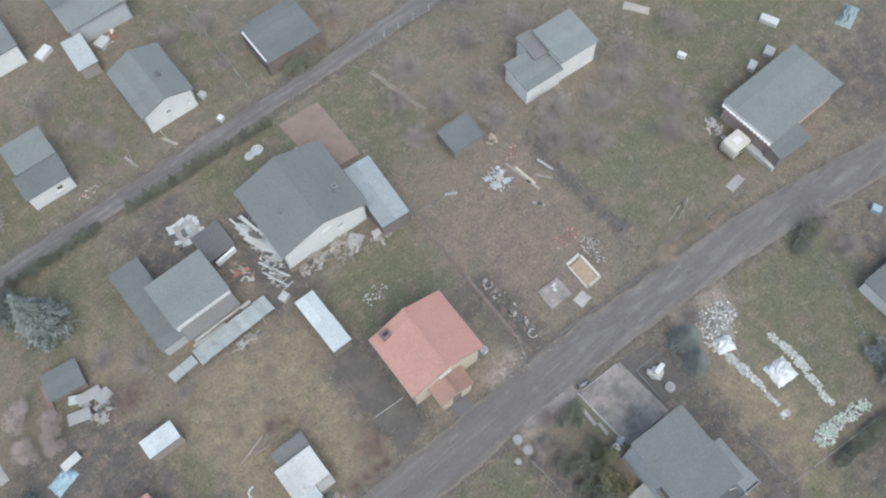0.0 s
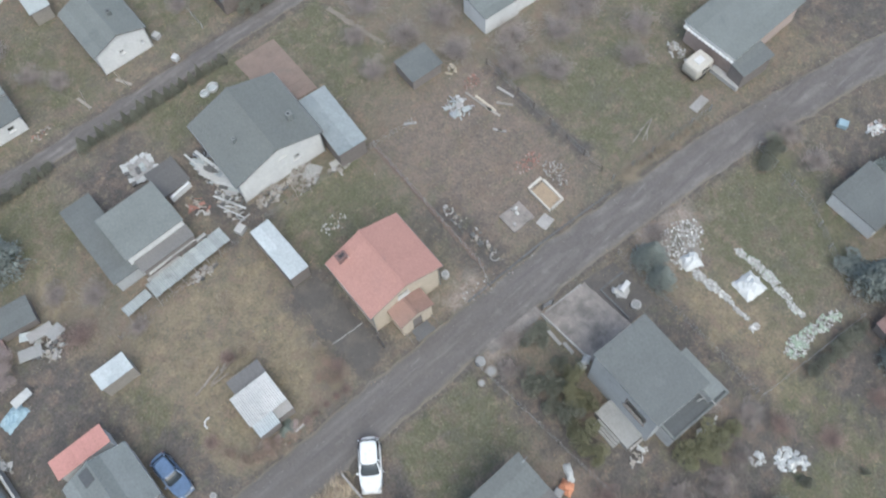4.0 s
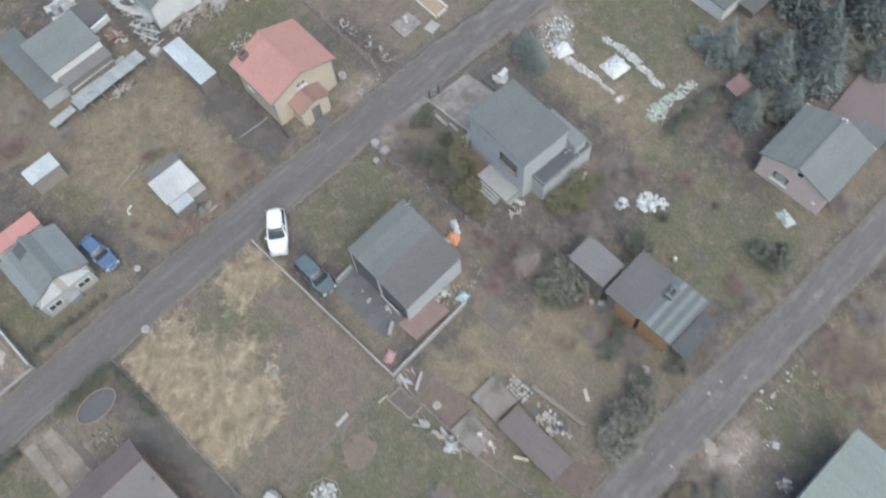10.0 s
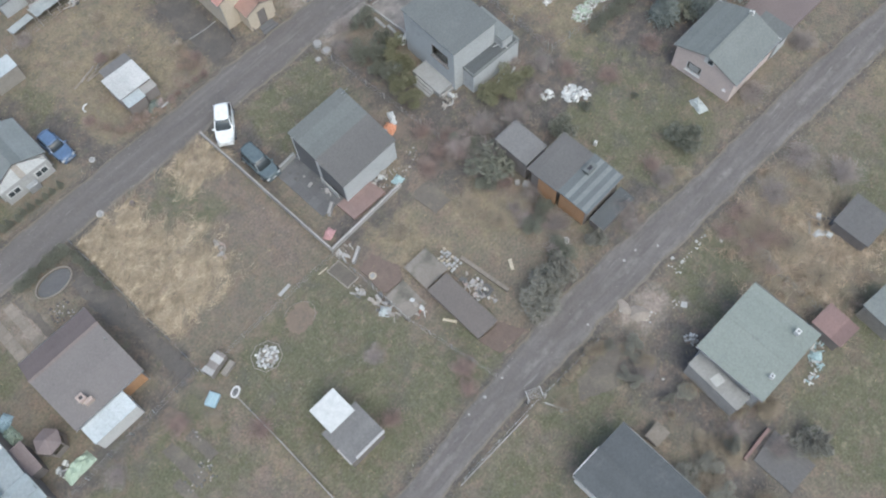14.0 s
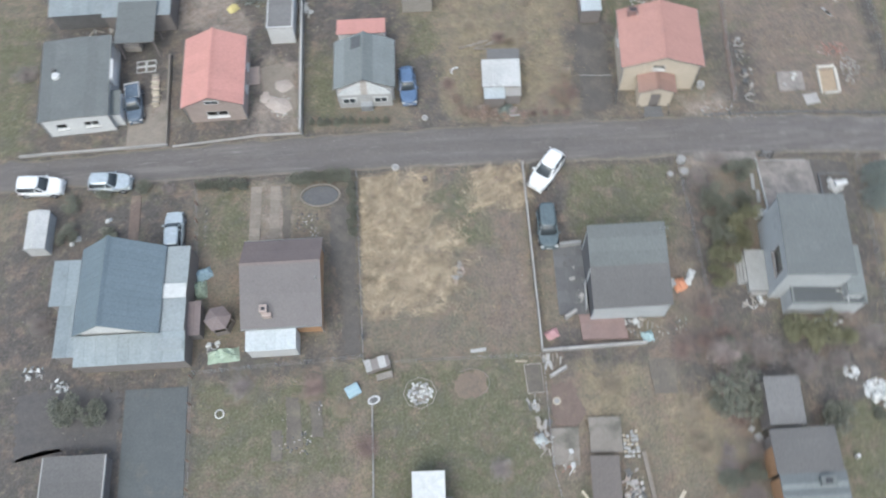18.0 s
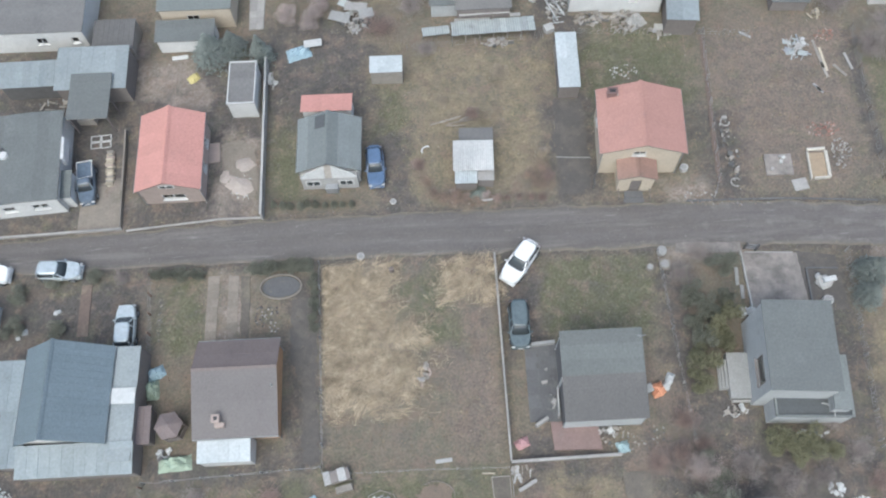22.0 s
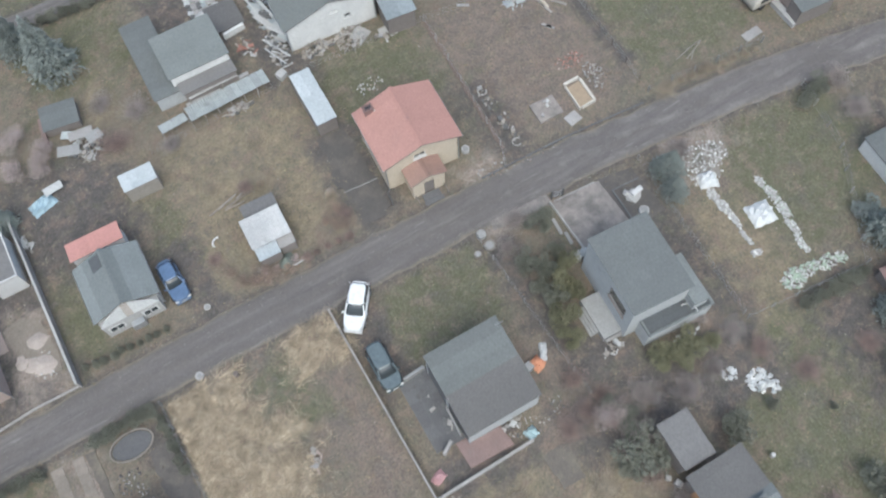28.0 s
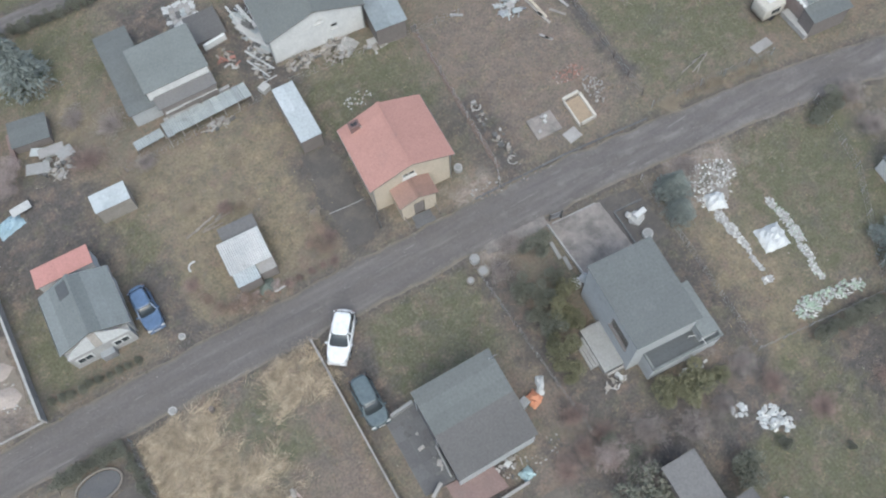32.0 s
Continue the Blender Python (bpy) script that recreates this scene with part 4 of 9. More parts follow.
metal_shed(3.05, 18.0, -2.5, 3.0, 1.65, 2.1, 1.95, "small shed with flat pale metal roof", ZINC_PALE, OLD_WOOD, 4)
metal_shed(19.7, 18.7, -2.5, 1.95, 2.8, 2.05, 1.95, "narrow shed with dull zinc roof", ZINC_PALE, OLD_WOOD, 2)
metal_shed(19.6, 15.8, -2.5, 1.95, 3.0, 1.95, 1.85, "narrow shed with bright pale metal roof", ZINC_PALE, DARK_WOOD, 2)
flat_house("lean_to", "low lean-to under short bluish sheets", 9.55, 6.1, -3, 1.9, 1.1, 1.6, 1.5, "sheet", ZINC_PALE, DARK_WOOD, over=0.03, category="shed", pitch=0.9)
flat_house("lean_to", "corner of the shed under a grey cloth", 11.25, 6.2, -3, 1.4, 0.9, 1.45, 1.35, "felt", CONCRETE, DARK_WOOD, over=0.03, category="shed")
h = flat_house("shed", "tumbledown shed with white corrugated sheets on its roof", 10.3, 8.0, -3, 3.5, 2.8, 2.0, 1.8, "sheet", WHITE_SHEET, DARK_WOOD, over=0.1, pitch=0.88)
flat_house("lean_to", "dark felt lean-to behind the shed", 10.7, 10.2, -3, 3.0, 1.4, 1.5, 1.6, "felt", FELT_BROWN, OLD_WOOD, over=0.08, category="shed")
flat_house("shed", "small white open-topped box shed with dark inner roof", -10.05, 16.85, -2, 2.45, 4.4, 2.3, 2.3, "felt", FELT_BROWN, WHITE_PAINT, over=0.02)
h = thing("roof_frame", -10.05, 16.85, 2.42, -2, "white raised rim round the box shed's roof", "frame")
for s in (-1, 1):
    part("rail", boxed(0.1, 4.5, 0.14), WHITE_PAINT, h, "", pose(s * 1.2, 0, 0))
    part("rail", boxed(2.3, 0.1, 0.14), WHITE_PAINT, h, "", pose(0, s * 2.2, 0))

# derelict shed and its rubbish
flat_house("shed", "derelict low shed with a dark sagging roof", -0.6, 28.4, -10, 3.3, 2.6, 1.1, 1.0, "felt", FELT_DARK, DARK_WOOD, over=0.1)

# far houses to the north west
flat_house("house", "white house with a grey brown roof", -29.6, 27.2, -2, 9.5, 7.5, 3.4, 3.0, "felt", FELT_BROWN, WHITE_WALL, category="house", south=((8.2, 1.6, 0.7, 0.8, "1"), (5, 1.6, 1.0, 0.9, "2")))
flat_house("house", "cream house with a grey felt roof", -14.6, 27.7, -2, 7.0, 5.6, 3.2, 2.9, "felt", FELT, YELLOW_WALL, category="house", south=((3, 1.5, 1.2, 1.0, "2"),))
flat_house("lean_to", "low grey-roofed verandah before the cream house", -15.7, 23.4, -2, 5.6, 2.3, 2.0, 1.8, "felt", FELT_DARK, WHITE_WALL, category="verandah")
metal_shed(-22.4, 23.5, -2, 3.9, 3.3, 2.0, 1.9, "old shed roofed with dark grey-brown boards", FELT_MUD, OLD_WOOD, 8)

# houses behind
h = house("house", "large white house under a sweeping grey felt roof", 25.35, 27.5, -5.0, 9.2, 8.4, 3.2, 4.8, "felt", FELT_SMOOTH, WHITE_WALL, over=0.3, pitch=1.0,
          south=((4.6, 3.3, 0.75, 0.6, "1"), (5.9, 1.9, 0.7, 0.55, "1")))
chimney(h, 2.9, -1.6, 3.6, 4.8, 0.45, 0.45, FELT_PALE)
chimney(h, -2.3, -0.6, 4.0, 4.6, 0.3, 0.3, FELT_PALE)
h = flat_house("annex", "annex with a smooth pale blue-grey metal roof", 31.1, 23.8, -7, 3.0, 7.0, 2.7, 2.4, "seam", ZINC, DARK_WOOD, pitch=1.5, category="annex")
flat_house("house", "flat-roofed house with grey felt and pale wall", 12.4, 27.1, -1.5, 5.8, 4.9, 3.3, 3.1, "felt", FELT, WHITE_WALL, pitch=1.0, category="house", over=0.12)
flat_house("shed", "long low flat-roofed outbuilding in grey felt", 9.05, 28.9, -2, 3.0, 9.2, 1.9, 1.8, "felt", FELT_DARK, GREY_WALL, pitch=1.0)
flat_house("lean_to", "brown felt verandah roof before the flat-roofed house", 12.5, 24.05, -1.5, 5.3, 1.3, 2.1, 2.0, "felt", FELT_BROWN, DARK_WOOD, category="verandah")
# Added box: stands in for a patch of dark ground, not a building.
flat_house("lean_to", "low felt box added for the dark ground beside the flat-roofed house", 16.9, 30.8, -2, 3.0, 3.2, 0.6, 0.5, "felt", FELT_MUD, DARK_WOOD, category="shed")
h = house("house", "grey-roofed house with a white gable wall", 22.2, 48.3, -3, 5.7, 7.2, 2.8, 3.9, "felt", FELT, WHITE_WALL, over=0.2, south=((2.4, 1.6, 0.5, 0.5, "2"), (4.6, 1.3, 0.35, 0.35, "1")))
chimney(h, 0.9, -0.6, 3.4, 4.1, 0.45, 0.45, FELT_DARK)
flat_house("house", "small house with two grey felt roofs", 8.9, 49.5, -4, 4.2, 3.6, 2.9, 2.7, "felt", FELT, WHITE_WALL, category="house")
flat_house("annex", "lower dark felt-roofed front of the small house", 8.4, 46.4, -4, 4.6, 2.8, 2.4, 2.1, "felt", FELT_DARK, WHITE_WALL, category="annex", south=((3.0, 1.2, 0.7, 0.6, "1"),))
house("house", "house with a long grey roof beyond the lane", 22.8, 61.5, -4, 6.8, 5.4, 2.8, 3.6, "felt", FELT, GREY_WALL, along="x")
flat_house("shed", "small shed with patched roof sheets", 18.9, 57.0, -6, 2.2, 4.2, 2.0, 1.8, "sheet", TEAL_SHEET, OLD_WOOD)
flat_house("house", "house with a grey flat roof at the village edge", 11.5, 64.5, -4, 6.5, 6.0, 2.9, 2.7, "felt", FELT, WHITE_WALL, category="house")
# Walls take the dark BARK colour to paint in the shade on them.
h = flat_house("house", "dark grey felt-roofed house beside the lane", 35.7, 45.0, -4, 6.6, 5.6, 2.3, 2.2, "felt", FELT_DARK, BARK, category="house")
part("fascia", boxed(0.16, 4.6, 0.1), WHITE_WALL, h, "pale strip along the roof edge", pose(-3.2, -0.3, 2.42))
h = flat_house("house", "pale rendered house with grey felt roof", 56.1, 24.2, -6, 4.7, 4.7, 3.4, 3.2, "felt", FELT_PALE, WHITE_WALL, category="house")
flat_house("annex", "low wing with a bluish grey roof", 51.6, 24.0, -6, 4.5, 3.8, 2.6, 2.4, "felt", FELT, WHITE_WALL, category="annex")
flat_house("annex", "brown-roofed link between the two roofs", 53.2, 25.9, -6, 1.8, 3.2, 2.9, 2.8, "felt", FELT_BROWN, WHITE_WALL, category="annex")
h = flat_house("house", "large house with a grey roof and unfinished brick wall", 67.1, 5.55, -1.0, 10.1, 6.2, 2.9, 2.8, "felt", FELT, BRICK, over=0.3, pitch=1.5, category="house", trim=WHITE_WALL)
part("fascia", boxed(0.1, 5.9, 0.3), WHITE_WALL, h, "deep white fascia along the roof edge", pose(-5.0, 0, 2.5))
for k in range(14):
    part("scallop", boxed(0.42, 0.3, 0.08, 0.02), WHITE_WALL, h, "", pose(-5.15, -2.8 + 0.43 * k, 2.45, 0, 0, 45))
part("plinth", boxed(0.7, 3.2, 0.5), CONCRETE_PALE, h, "pale low plinth beside the porch", pose(-5.3, -2.9, 0))
flat_house("porch", "low dark felt porch of the large house", 63.6, 1.75, -6, 4.0, 1.9, 2.4, 2.2, "felt", FELT_DARK, DARK_WOOD, category="porch")
flat_house("shed", "old dark sagging shed with a felt roof", 41.6, 23.7, -5, 3.6, 3.0, 1.5, 1.4, "felt", FELT_DARK, DARK_WOOD)

# ---------------------------------------------------------------- south of the dirt road
h = house("house", "house with a slate blue metal gable roof", -23.05, -11.1, -2.0, 6.9, 7.7, 2.7, 5.1, "seam", BLUE_ROOF, WHITE_WALL, over=0.3, pitch=0.55, trim=ZINC, apex=0.42)
flat_house("lean_to", "metal lean-to roof along the blue-roofed house", -18.6, -11.9, -2, 2.0, 9.0, 2.5, 2.4, "seam", ZINC, DARK_WOOD, pitch=2.0, category="lean-to", over=0.05)
flat_house("lean_to", "bright pale metal sheet on the lean-to", -18.65, -11.4, -2, 2.1, 1.2, 2.62, 2.6, "seam", WHITE_TARP, DARK_WOOD, pitch=2.1, category="lean-to", over=0.05)
flat_house("lean_to", "ribbed metal porch roof in front of the blue-roofed house", -22.1, -16.05, -1, 9.0, 2.4, 2.5, 2.1, "seam", ZINC_BLUE, DARK_WOOD, pitch=0.9, category="lean-to", over=0.08)
flat_house("lean_to", "grey metal lean-to roof at the gable side", -27.7, -9.9, -2, 2.6, 4.0, 2.4, 2.3, "seam", ZINC_BLUE, DARK_WOOD, pitch=1.3, category="lean-to", over=0.08)
flat_house("lean_to", "lower dull metal lean-to roof", -27.2, -14.1, -2, 2.2, 4.4, 2.2, 2.1, "seam", ZINC_BLUE, DARK_WOOD, pitch=1.1, category="lean-to", over=0.08)
h = house("house", "timber-clad house under a brown sheet roof", -9.7, -11.4, -1.0, 6.6, 7.7, 2.4, 3.75, "felt", BROWN_ROOF, ORANGE_WOOD, along="x", apex=0.67, over=0.3, pitch=1.3, trim=BROWN_ROOF, other_roof=ROOF_GREY_BROWN)
chimney(h, -2.5, 1.35, 2.5, 3.45, 0.55, 0.55, BRICK)
bm = bmesh.new(); box(bm, -2.95, 1.1, 2.95, 0.35, 0.75, 0.5); soften(bm, 0.02); part("chimney_block", bm, BRICK, h, "tan block against the chimney")
bm = bmesh.new(); cyl(bm, -0.2, -2.9, 3.2, 3.9, 0.05); box(bm, 0.3, -2.9, 3.5, 1.2, 0.05, 0.05); part("aerial", bm, METAL, h, "thin pale aerial on the roof")
metal_shed(-10.7, -16.0, -1, 4.1, 1.9, 2.2, 2.0, "low lean-to with a pale metal roof", ZINC_PALE, WHITE_PAINT, 5)
flat_house("shed", "small brown-roofed garden shed", -17.4, -13.6, -1, 1.6, 2.9, 1.7, 1.65, "seam", FLAT_RED, DARK_WOOD, pitch=0.5)
h = thing("pavilion", -15.2, -13.8, 0, 8, "small six-sided garden pavilion with a brown roof", "pavilion")
for k in range(6):
    a, b = radians(60 * k), radians(60 * k + 60)
    bm = bmesh.new()
    va, vb, vt = bm.verts.new((1.15 * math.cos(a), 1.15 * math.sin(a), 1.75)), bm.verts.new((1.15 * math.cos(b), 1.15 * math.sin(b), 1.75)), bm.verts.new((0, 0, 2.25))
    wa, wb, wt = bm.verts.new((1.15 * math.cos(a), 1.15 * math.sin(a), 1.68)), bm.verts.new((1.15 * math.cos(b), 1.15 * math.sin(b), 1.68)), bm.verts.new((0, 0, 2.18))
    for f in ((va, vb, vt), (wb, wa, wt), (va, wa, wb, vb), (vb, wb, wt, vt), (vt, wt, wa, va)):
        bm.faces.new(f)
    part("roof_panel", bm, FLAT_RED, h)
    part("post", boxed(0.1, 0.1, 1.7), DARK_WOOD, h, "", pose(1.0 * math.cos(a), 1.0 * math.sin(a), 0))
    part("side_board", boxed(0.95, 0.04, 0.8), DARK_WOOD, h, "", pose(0.86 * math.cos((a + b) / 2), 0.86 * math.sin((a + b) / 2), 0, 0, 0, 60 * k + 120))
h = flat_house("house", "flat-roofed house, its front half in bluish felt", 18.65, -11.0, -1.0, 6.3, 3.3, 4.5, 3.8, "felt", FELT_DARK, WHITE_WALL, category="house", over=0.1, pitch=1.0, west_mat=PAVING_DARK)
bm = bmesh.new(); box(bm, 3.0, 0.9, 4.6, 0.05, 0.05, 0.8); box(bm, 3.0, 0.9, 4.95, 0.7, 0.04, 0.04); part("aerial", bm, METAL, h, "bent metal aerial on the roof")
h = flat_house("annex", "rear half of the flat-roofed house in brown felt", 18.6, -14.3, -1.0, 6.35, 3.4, 3.77, 3.0, "felt", FELT_MUD, GREY_WALL, category="annex", over=0.1, pitch=1.0, west_mat=PAVING_DARK)

# grey two-storey house with terrace and balcony
h = flat_house("house", "grey two-storey house with a flat felt roof", 33.25, -11.93, -5.0, 5.25, 6.95, 5.6, 5.55, "felt", FELT_DARK, GREY_WALL, category="house", over=0.12, pitch=1.0, trim=FELT_PALE,
               west=((4.65, 3.5, 2.2, 1.5, "1"),), frames=DARK_WOOD)
bm = bmesh.new(); box(bm, 3.2, -2.3, 1.88, 1.3, 4.1, 3.76); part("side_wing", bm, GREY_WALL, h, "narrow lower wing along the side")
bm = bmesh.new(); box(bm, 3.22, -2.3, 3.82, 1.4, 4.2, 0.1); part("side_roof", bm, FELT_PALE, h, "narrow lower roof strip along the side")
h = flat_house("balcony", "roofed-over basement with a dark felt balcony floor", 34.35, -16.05, -4.3, 5.9, 1.5, 2.55, 2.5, "felt", FELT_BLACK, GREY_WALL, category="balcony", over=0.05)
for x, y, sx, sy in ((0, -0.69, 5.9, 0.12), (2.84, 0.07, 0.22, 1.3), (-2.88, 0.07, 0.12, 1.3)):
    part("parapet", boxed(sx, sy, 0.16, 0.01), FELT_PALE, h, "grey parapet", pose(x, y, 2.63))
bm = bmesh.new()
for k in range(9):
    a = radians(100 * k / 8)
    box(bm, 0.6 + 0.8 * math.sin(a), -0.9 + 0.8 * math.cos(a) + 0.35, 2.84, 0.06, 0.16, 0.05, 0, 0, -math.degrees(a) + 90)
part("hose", bm, WHITE_PAINT, h, "curved pale pipe across the balcony")
h = thing("terrace", 30.0, -12.75, 0, -4, "raised grey concrete terrace with steps", "terrace")
part("slab", boxed(2.0, 3.7, 0.7, 0.02), TERRACE, h)
for k in range(3):
    part("step", boxed(0.22, 2.4, 0.52 - 0.17 * k, 0.01), TERRACE, h, "", pose(-1.12 - 0.22 * k, 0.13, 0))
part("low_wall", boxed(1.6, 0.15, 0.4, 0.01), CONCRETE, h, "", pose(0.0, -2.0, 0))
paving("yard_slab", YARD, [(32.3, -8.0), (37.0, -8.2), (36.9, -2.5), (32.3, -2.1)], 0.06, "stained concrete yard before the grey house", (4, 5), 3)
paving("planting_bed", SOIL_DAMP, [(36.9, -7.6), (40.2, -7.8), (40.1, -2.9), (36.9, -2.3)], 0.05, "dark damp bed beside the concrete yard")
paving("courtyard", PAVING_DARK, [(13.0, -15.2), (15.75, -15.3), (16.05, -8.9), (13.15, -8.8)], 0.08, "dark paved courtyard beside the flat-roofed house", (3, 6), 4)
paving("terrace", RED_FLOOR, [(14.65, -17.5), (18.4, -17.7), (18.2, -15.6), (14.6, -15.3)], 0.2, "worn brown-red painted patio floor", (4, 3), 21)
paving("brick_yard", TAN_PAVING, [(29.2, 29.8), (33.3, 29.2), (33.9, 36.9), (29.3, 37.3)], 0.06, "trodden brick-tan yard behind the large house", (5, 9), 6)
paving("terrace", FLAT_RED, [(53.7, -34.5), (62.1, -34.9), (62.2, -29.5), (54.2, -29.8)], 0.3, "smooth brown-red flat terrace behind the pink house", None, 7)
paving("path", WET_TAR, [(-23.0, -34), (-17.8, -34), (-17.9, -18.9), (-23.0, -18.8)], 0.09, "dark wet tarred yard", None)
paving("path", PATH_TAN, [(-13.2, -7.2), (-12.2, -7.2), (-12.1, -0.9), (-13.0, -0.9)], 0.04, "trodden tan garden path", (1, 9), 8)
paving("path", PATH_TAN, [(-11.4, -7.2), (-10.5, -7.2), (-10.4, -1.0), (-11.3, -1.0)], 0.03, "trodden tan garden path", (1, 9), 9)
paving("front_yard", PATH_TAN, [(-24.8, 3.9), (-21.0, 4.2), (-21.0, 8.4), (-24.7, 8.6)], 0.02, "worn trodden front yard", None, 10)

# ---------------------------------------------------------------- rows towards the asphalt road
h = house("house", "pale pink house under a grey felt gable roof", 49.1, -31.6, -1.0, 6.8, 6.7, 2.9, 4.15, "felt", FELT, PINK_WALL, along="x", over=0.2, pitch=1.0,
          west=((2.2, 1.35, 1.55, 1.15, "1"), (5.6, 1.4, 0.25, 0.25, "1")))
# Pale panel before the glass: the sky's reflection painted as a board.
bm = bmesh.new(); box(bm, 0.95, 3.15, 1.38, 1.1, 0.02, 0.7); part("blind", bm, CONCRETE_PALE, h, "pale panel over the glass as painted sky reflection")
bm = bmesh.new(); box(bm, -0.2, 3.22, 3.5, 1.0, 0.05, 0.75); soften(bm, 0.01); w = part("gable_window", bm, WHITE_PAINT, h)
bm = bmesh.new(); box(bm, -0.35, 3.25, 3.52, 0.5, 0.012, 0.5); part("pane", bm, CAR_GLASS, w)
for x, top, rad in ((-0.2, 4.6, 0.12), (0.1, 4.5, 0.1)):
    bm = bmesh.new(); cyl(bm, x, -3.0, 3.6, top, rad); part("flue_pipe", bm, WHITE_PAINT, h)
bm = bmesh.new(); box(bm, 0, -3.36, 3.1, 6.9, 0.05, 0.1); part("verge_trim", bm, WHITE_PAINT, h)
flat_house("annex", "rear annex of the pink house", 53.6, -33.6, -1, 2.2, 3.0, 2.4, 2.3, "felt", FELT_DARK, GREY_WALL, category="annex")
flat_house("garage", "small garage with a worn pale grey felt roof", 28.95, -24.25, -2, 2.7, 3.7, 2.6, 2.4, "felt", FELT_BROWN, DARK_WOOD, category="garage", over=0.1)
h = flat_house("garage", "long garage in dark felt with an orange boarded front", 29.55, -28.15, -1, 4.9, 3.3, 2.9, 2.9, "felt", FELT_MUD, DARK_WOOD, category="garage", over=0.3)
part("front_panel", boxed(0.05, 2.0, 2.6), ORANGE_WOOD, h, "orange boarded front", pose(-2.19, -0.5, 0.02))
h = flat_house("garage", "rear of the garage roofed in bluish felt", 29.6, -31.4, -1, 4.9, 3.2, 2.88, 2.75, "felt", FELT_SEAMED, DARK_WOOD, category="garage", over=0.3, pitch=1.05)
part("front_panel", boxed(0.05, 2.7, 2.6), ORANGE_WOOD, h, "orange boarded front", pose(-2.19, 0.1, 0.02))
for y in (-1.15, -0.25, 0.65):
    part("pale_strip", boxed(4.8, 0.42, 0.012), FELT_PALE, h, "pale strip of newer felt", pose(0, y, 3.012 + (y - 1.6) * 0.0406, 2.33))
chimney(h, 0.9, 0.9, 2.8, 3.35, 1.0, 0.6, FELT_DARK)
flat_house("lean_to", "low dark lean-to behind the long garage", 29.9, -33.75, -1, 4.2, 1.5, 0.9, 0.7, "felt", FELT_BLACK, DARK_WOOD, category="lean-to", over=0.05)
for x, y, sx, sy, a in ((27.2, -26.5, 0.5, 0.6, 20), (26.8, -25.8, 0.4, 0.4, 50)):
    single("crate", boxed(sx, sy, 0.4, 0.03), CONCRETE_PALE, x, y, 0, a, "pale crate standing by the garage corner", "crate", "crates by the garage")
h = flat_house("ruin", "derelict block with a bare concrete roof", 15.35, -25.4, -3, 2.5, 2.7, 0.3, 0.25, "felt", SLAB_MOSSY, DARK_WOOD, category="shed", pitch=3)
h = flat_house("ruin", "long derelict shed with a brown felt roof", 14.75, -30.1, -3, 2.2, 5.9, 0.9, 0.8, "felt", SHED_BROWN, DARK_WOOD, category="shed", pitch=1.1)
paving("brick_yard", SLAB_MOSSY, [(10.9, -27.4), (13.1, -27.6), (13.3, -24.6), (11.2, -24.6)], 0.2, "broken concrete floor slab", (2, 4), 11)
h = flat_house("shed", "garden shed with a dark felt roof and a pale edge board", 1.2, -31.1, -2, 3.5, 3.3, 2.0, 1.9, "felt", FELT_BROWN, DARK_WOOD, over=0.1)
part("edge_board", boxed(2.9, 0.22, 0.05), CONCRETE_PALE, h, "pale edge board", pose(0.3, -1.6, 2.03))
part("edge_board", boxed(0.12, 1.6, 0.05), CONCRETE, h, "", pose(-1.72, -0.9, 2.04))
flat_house("shed", "front of the garden shed under a torn white sheet", 1.3, -28.7, -2, 2.5, 2.4, 2.3, 2.1, "seam", WHITE_TARP, OLD_WOOD, over=0.05, pitch=1.25)
h = house("house", "house with a broad pale green sheet roof", 27.15, -49.7, -2.5, 7.3, 6.2, 3.2, 3.4, "felt", GREEN_ROOF, GREY_WALL, along="y", over=0.3, pitch=1.0, trim=GREEN_ROOF,
          west=((2.6, 1.6, 0.5, 0.9, "1"), (4.6, 1.6, 0.5, 0.9, "1"), (1.0, 1.3, 0.7, 0.7, "1")))
chimney(h, 2.4, -1.7, 3.3, 3.9, 0.35, 0.35, WHITE_PAINT)
flat_house("lean_to", "pale concrete-roofed lean-to against the green-roofed house", 22.95, -49.3, -6, 1.5, 4.9, 2.1, 2.05, "felt", LEAN_GREY, CONCRETE, category="lean-to", over=0.05)
chimney(h, -1.8, -2.4, 3.3, 3.8, 0.3, 0.3, WHITE_PAINT)
single("roof_plate", boxed(0.9, 0.8, 0.04), CONCRETE_PALE, 22.9, -49.2, 2.24, -14, "pale sheet lying on the lean-to roof", "sheet")
flat_house("shed", "small shed with a dull red felt roof", 33.0, -53.5, -6, 2.4, 2.8, 1.6, 1.5, "felt", RED_OLD, DARK_WOOD)
flat_house("shed", "grey felt-roofed shed by the red one", 37.0, -56.0, -8, 3.4, 3.2, 2.1, 2.0, "felt", FELT, OLD_WOOD)
paving("terrace", FELT_MUD, [(20.4, -54.9), (23.4, -54.8), (23.2, -58.6), (20.2, -58.4)], 0.12, "smooth grey-brown slab behind the dark-roofed house", None, 12)
h = house("house", "house with a very dark felt roof", 12.35, -49.6, -3, 5.5, 7.8, 2.7, 3.0, "felt", FELT_BLACK, WHITE_WALL, over=0.2, pitch=1.0)
bm = bmesh.new(); box(bm, -1.35, 3.95, 2.98, 2.75, 0.07, 0.1, 0, -6, 0); part("verge_trim", bm, WHITE_PAINT, h, "white verge board")
flat_house("shed", "tiny brown flat-topped hut", 16.9, -48.3, -3, 1.5, 1.2, 0.8, 0.75, "felt", PATH_TAN, DARK_WOOD)
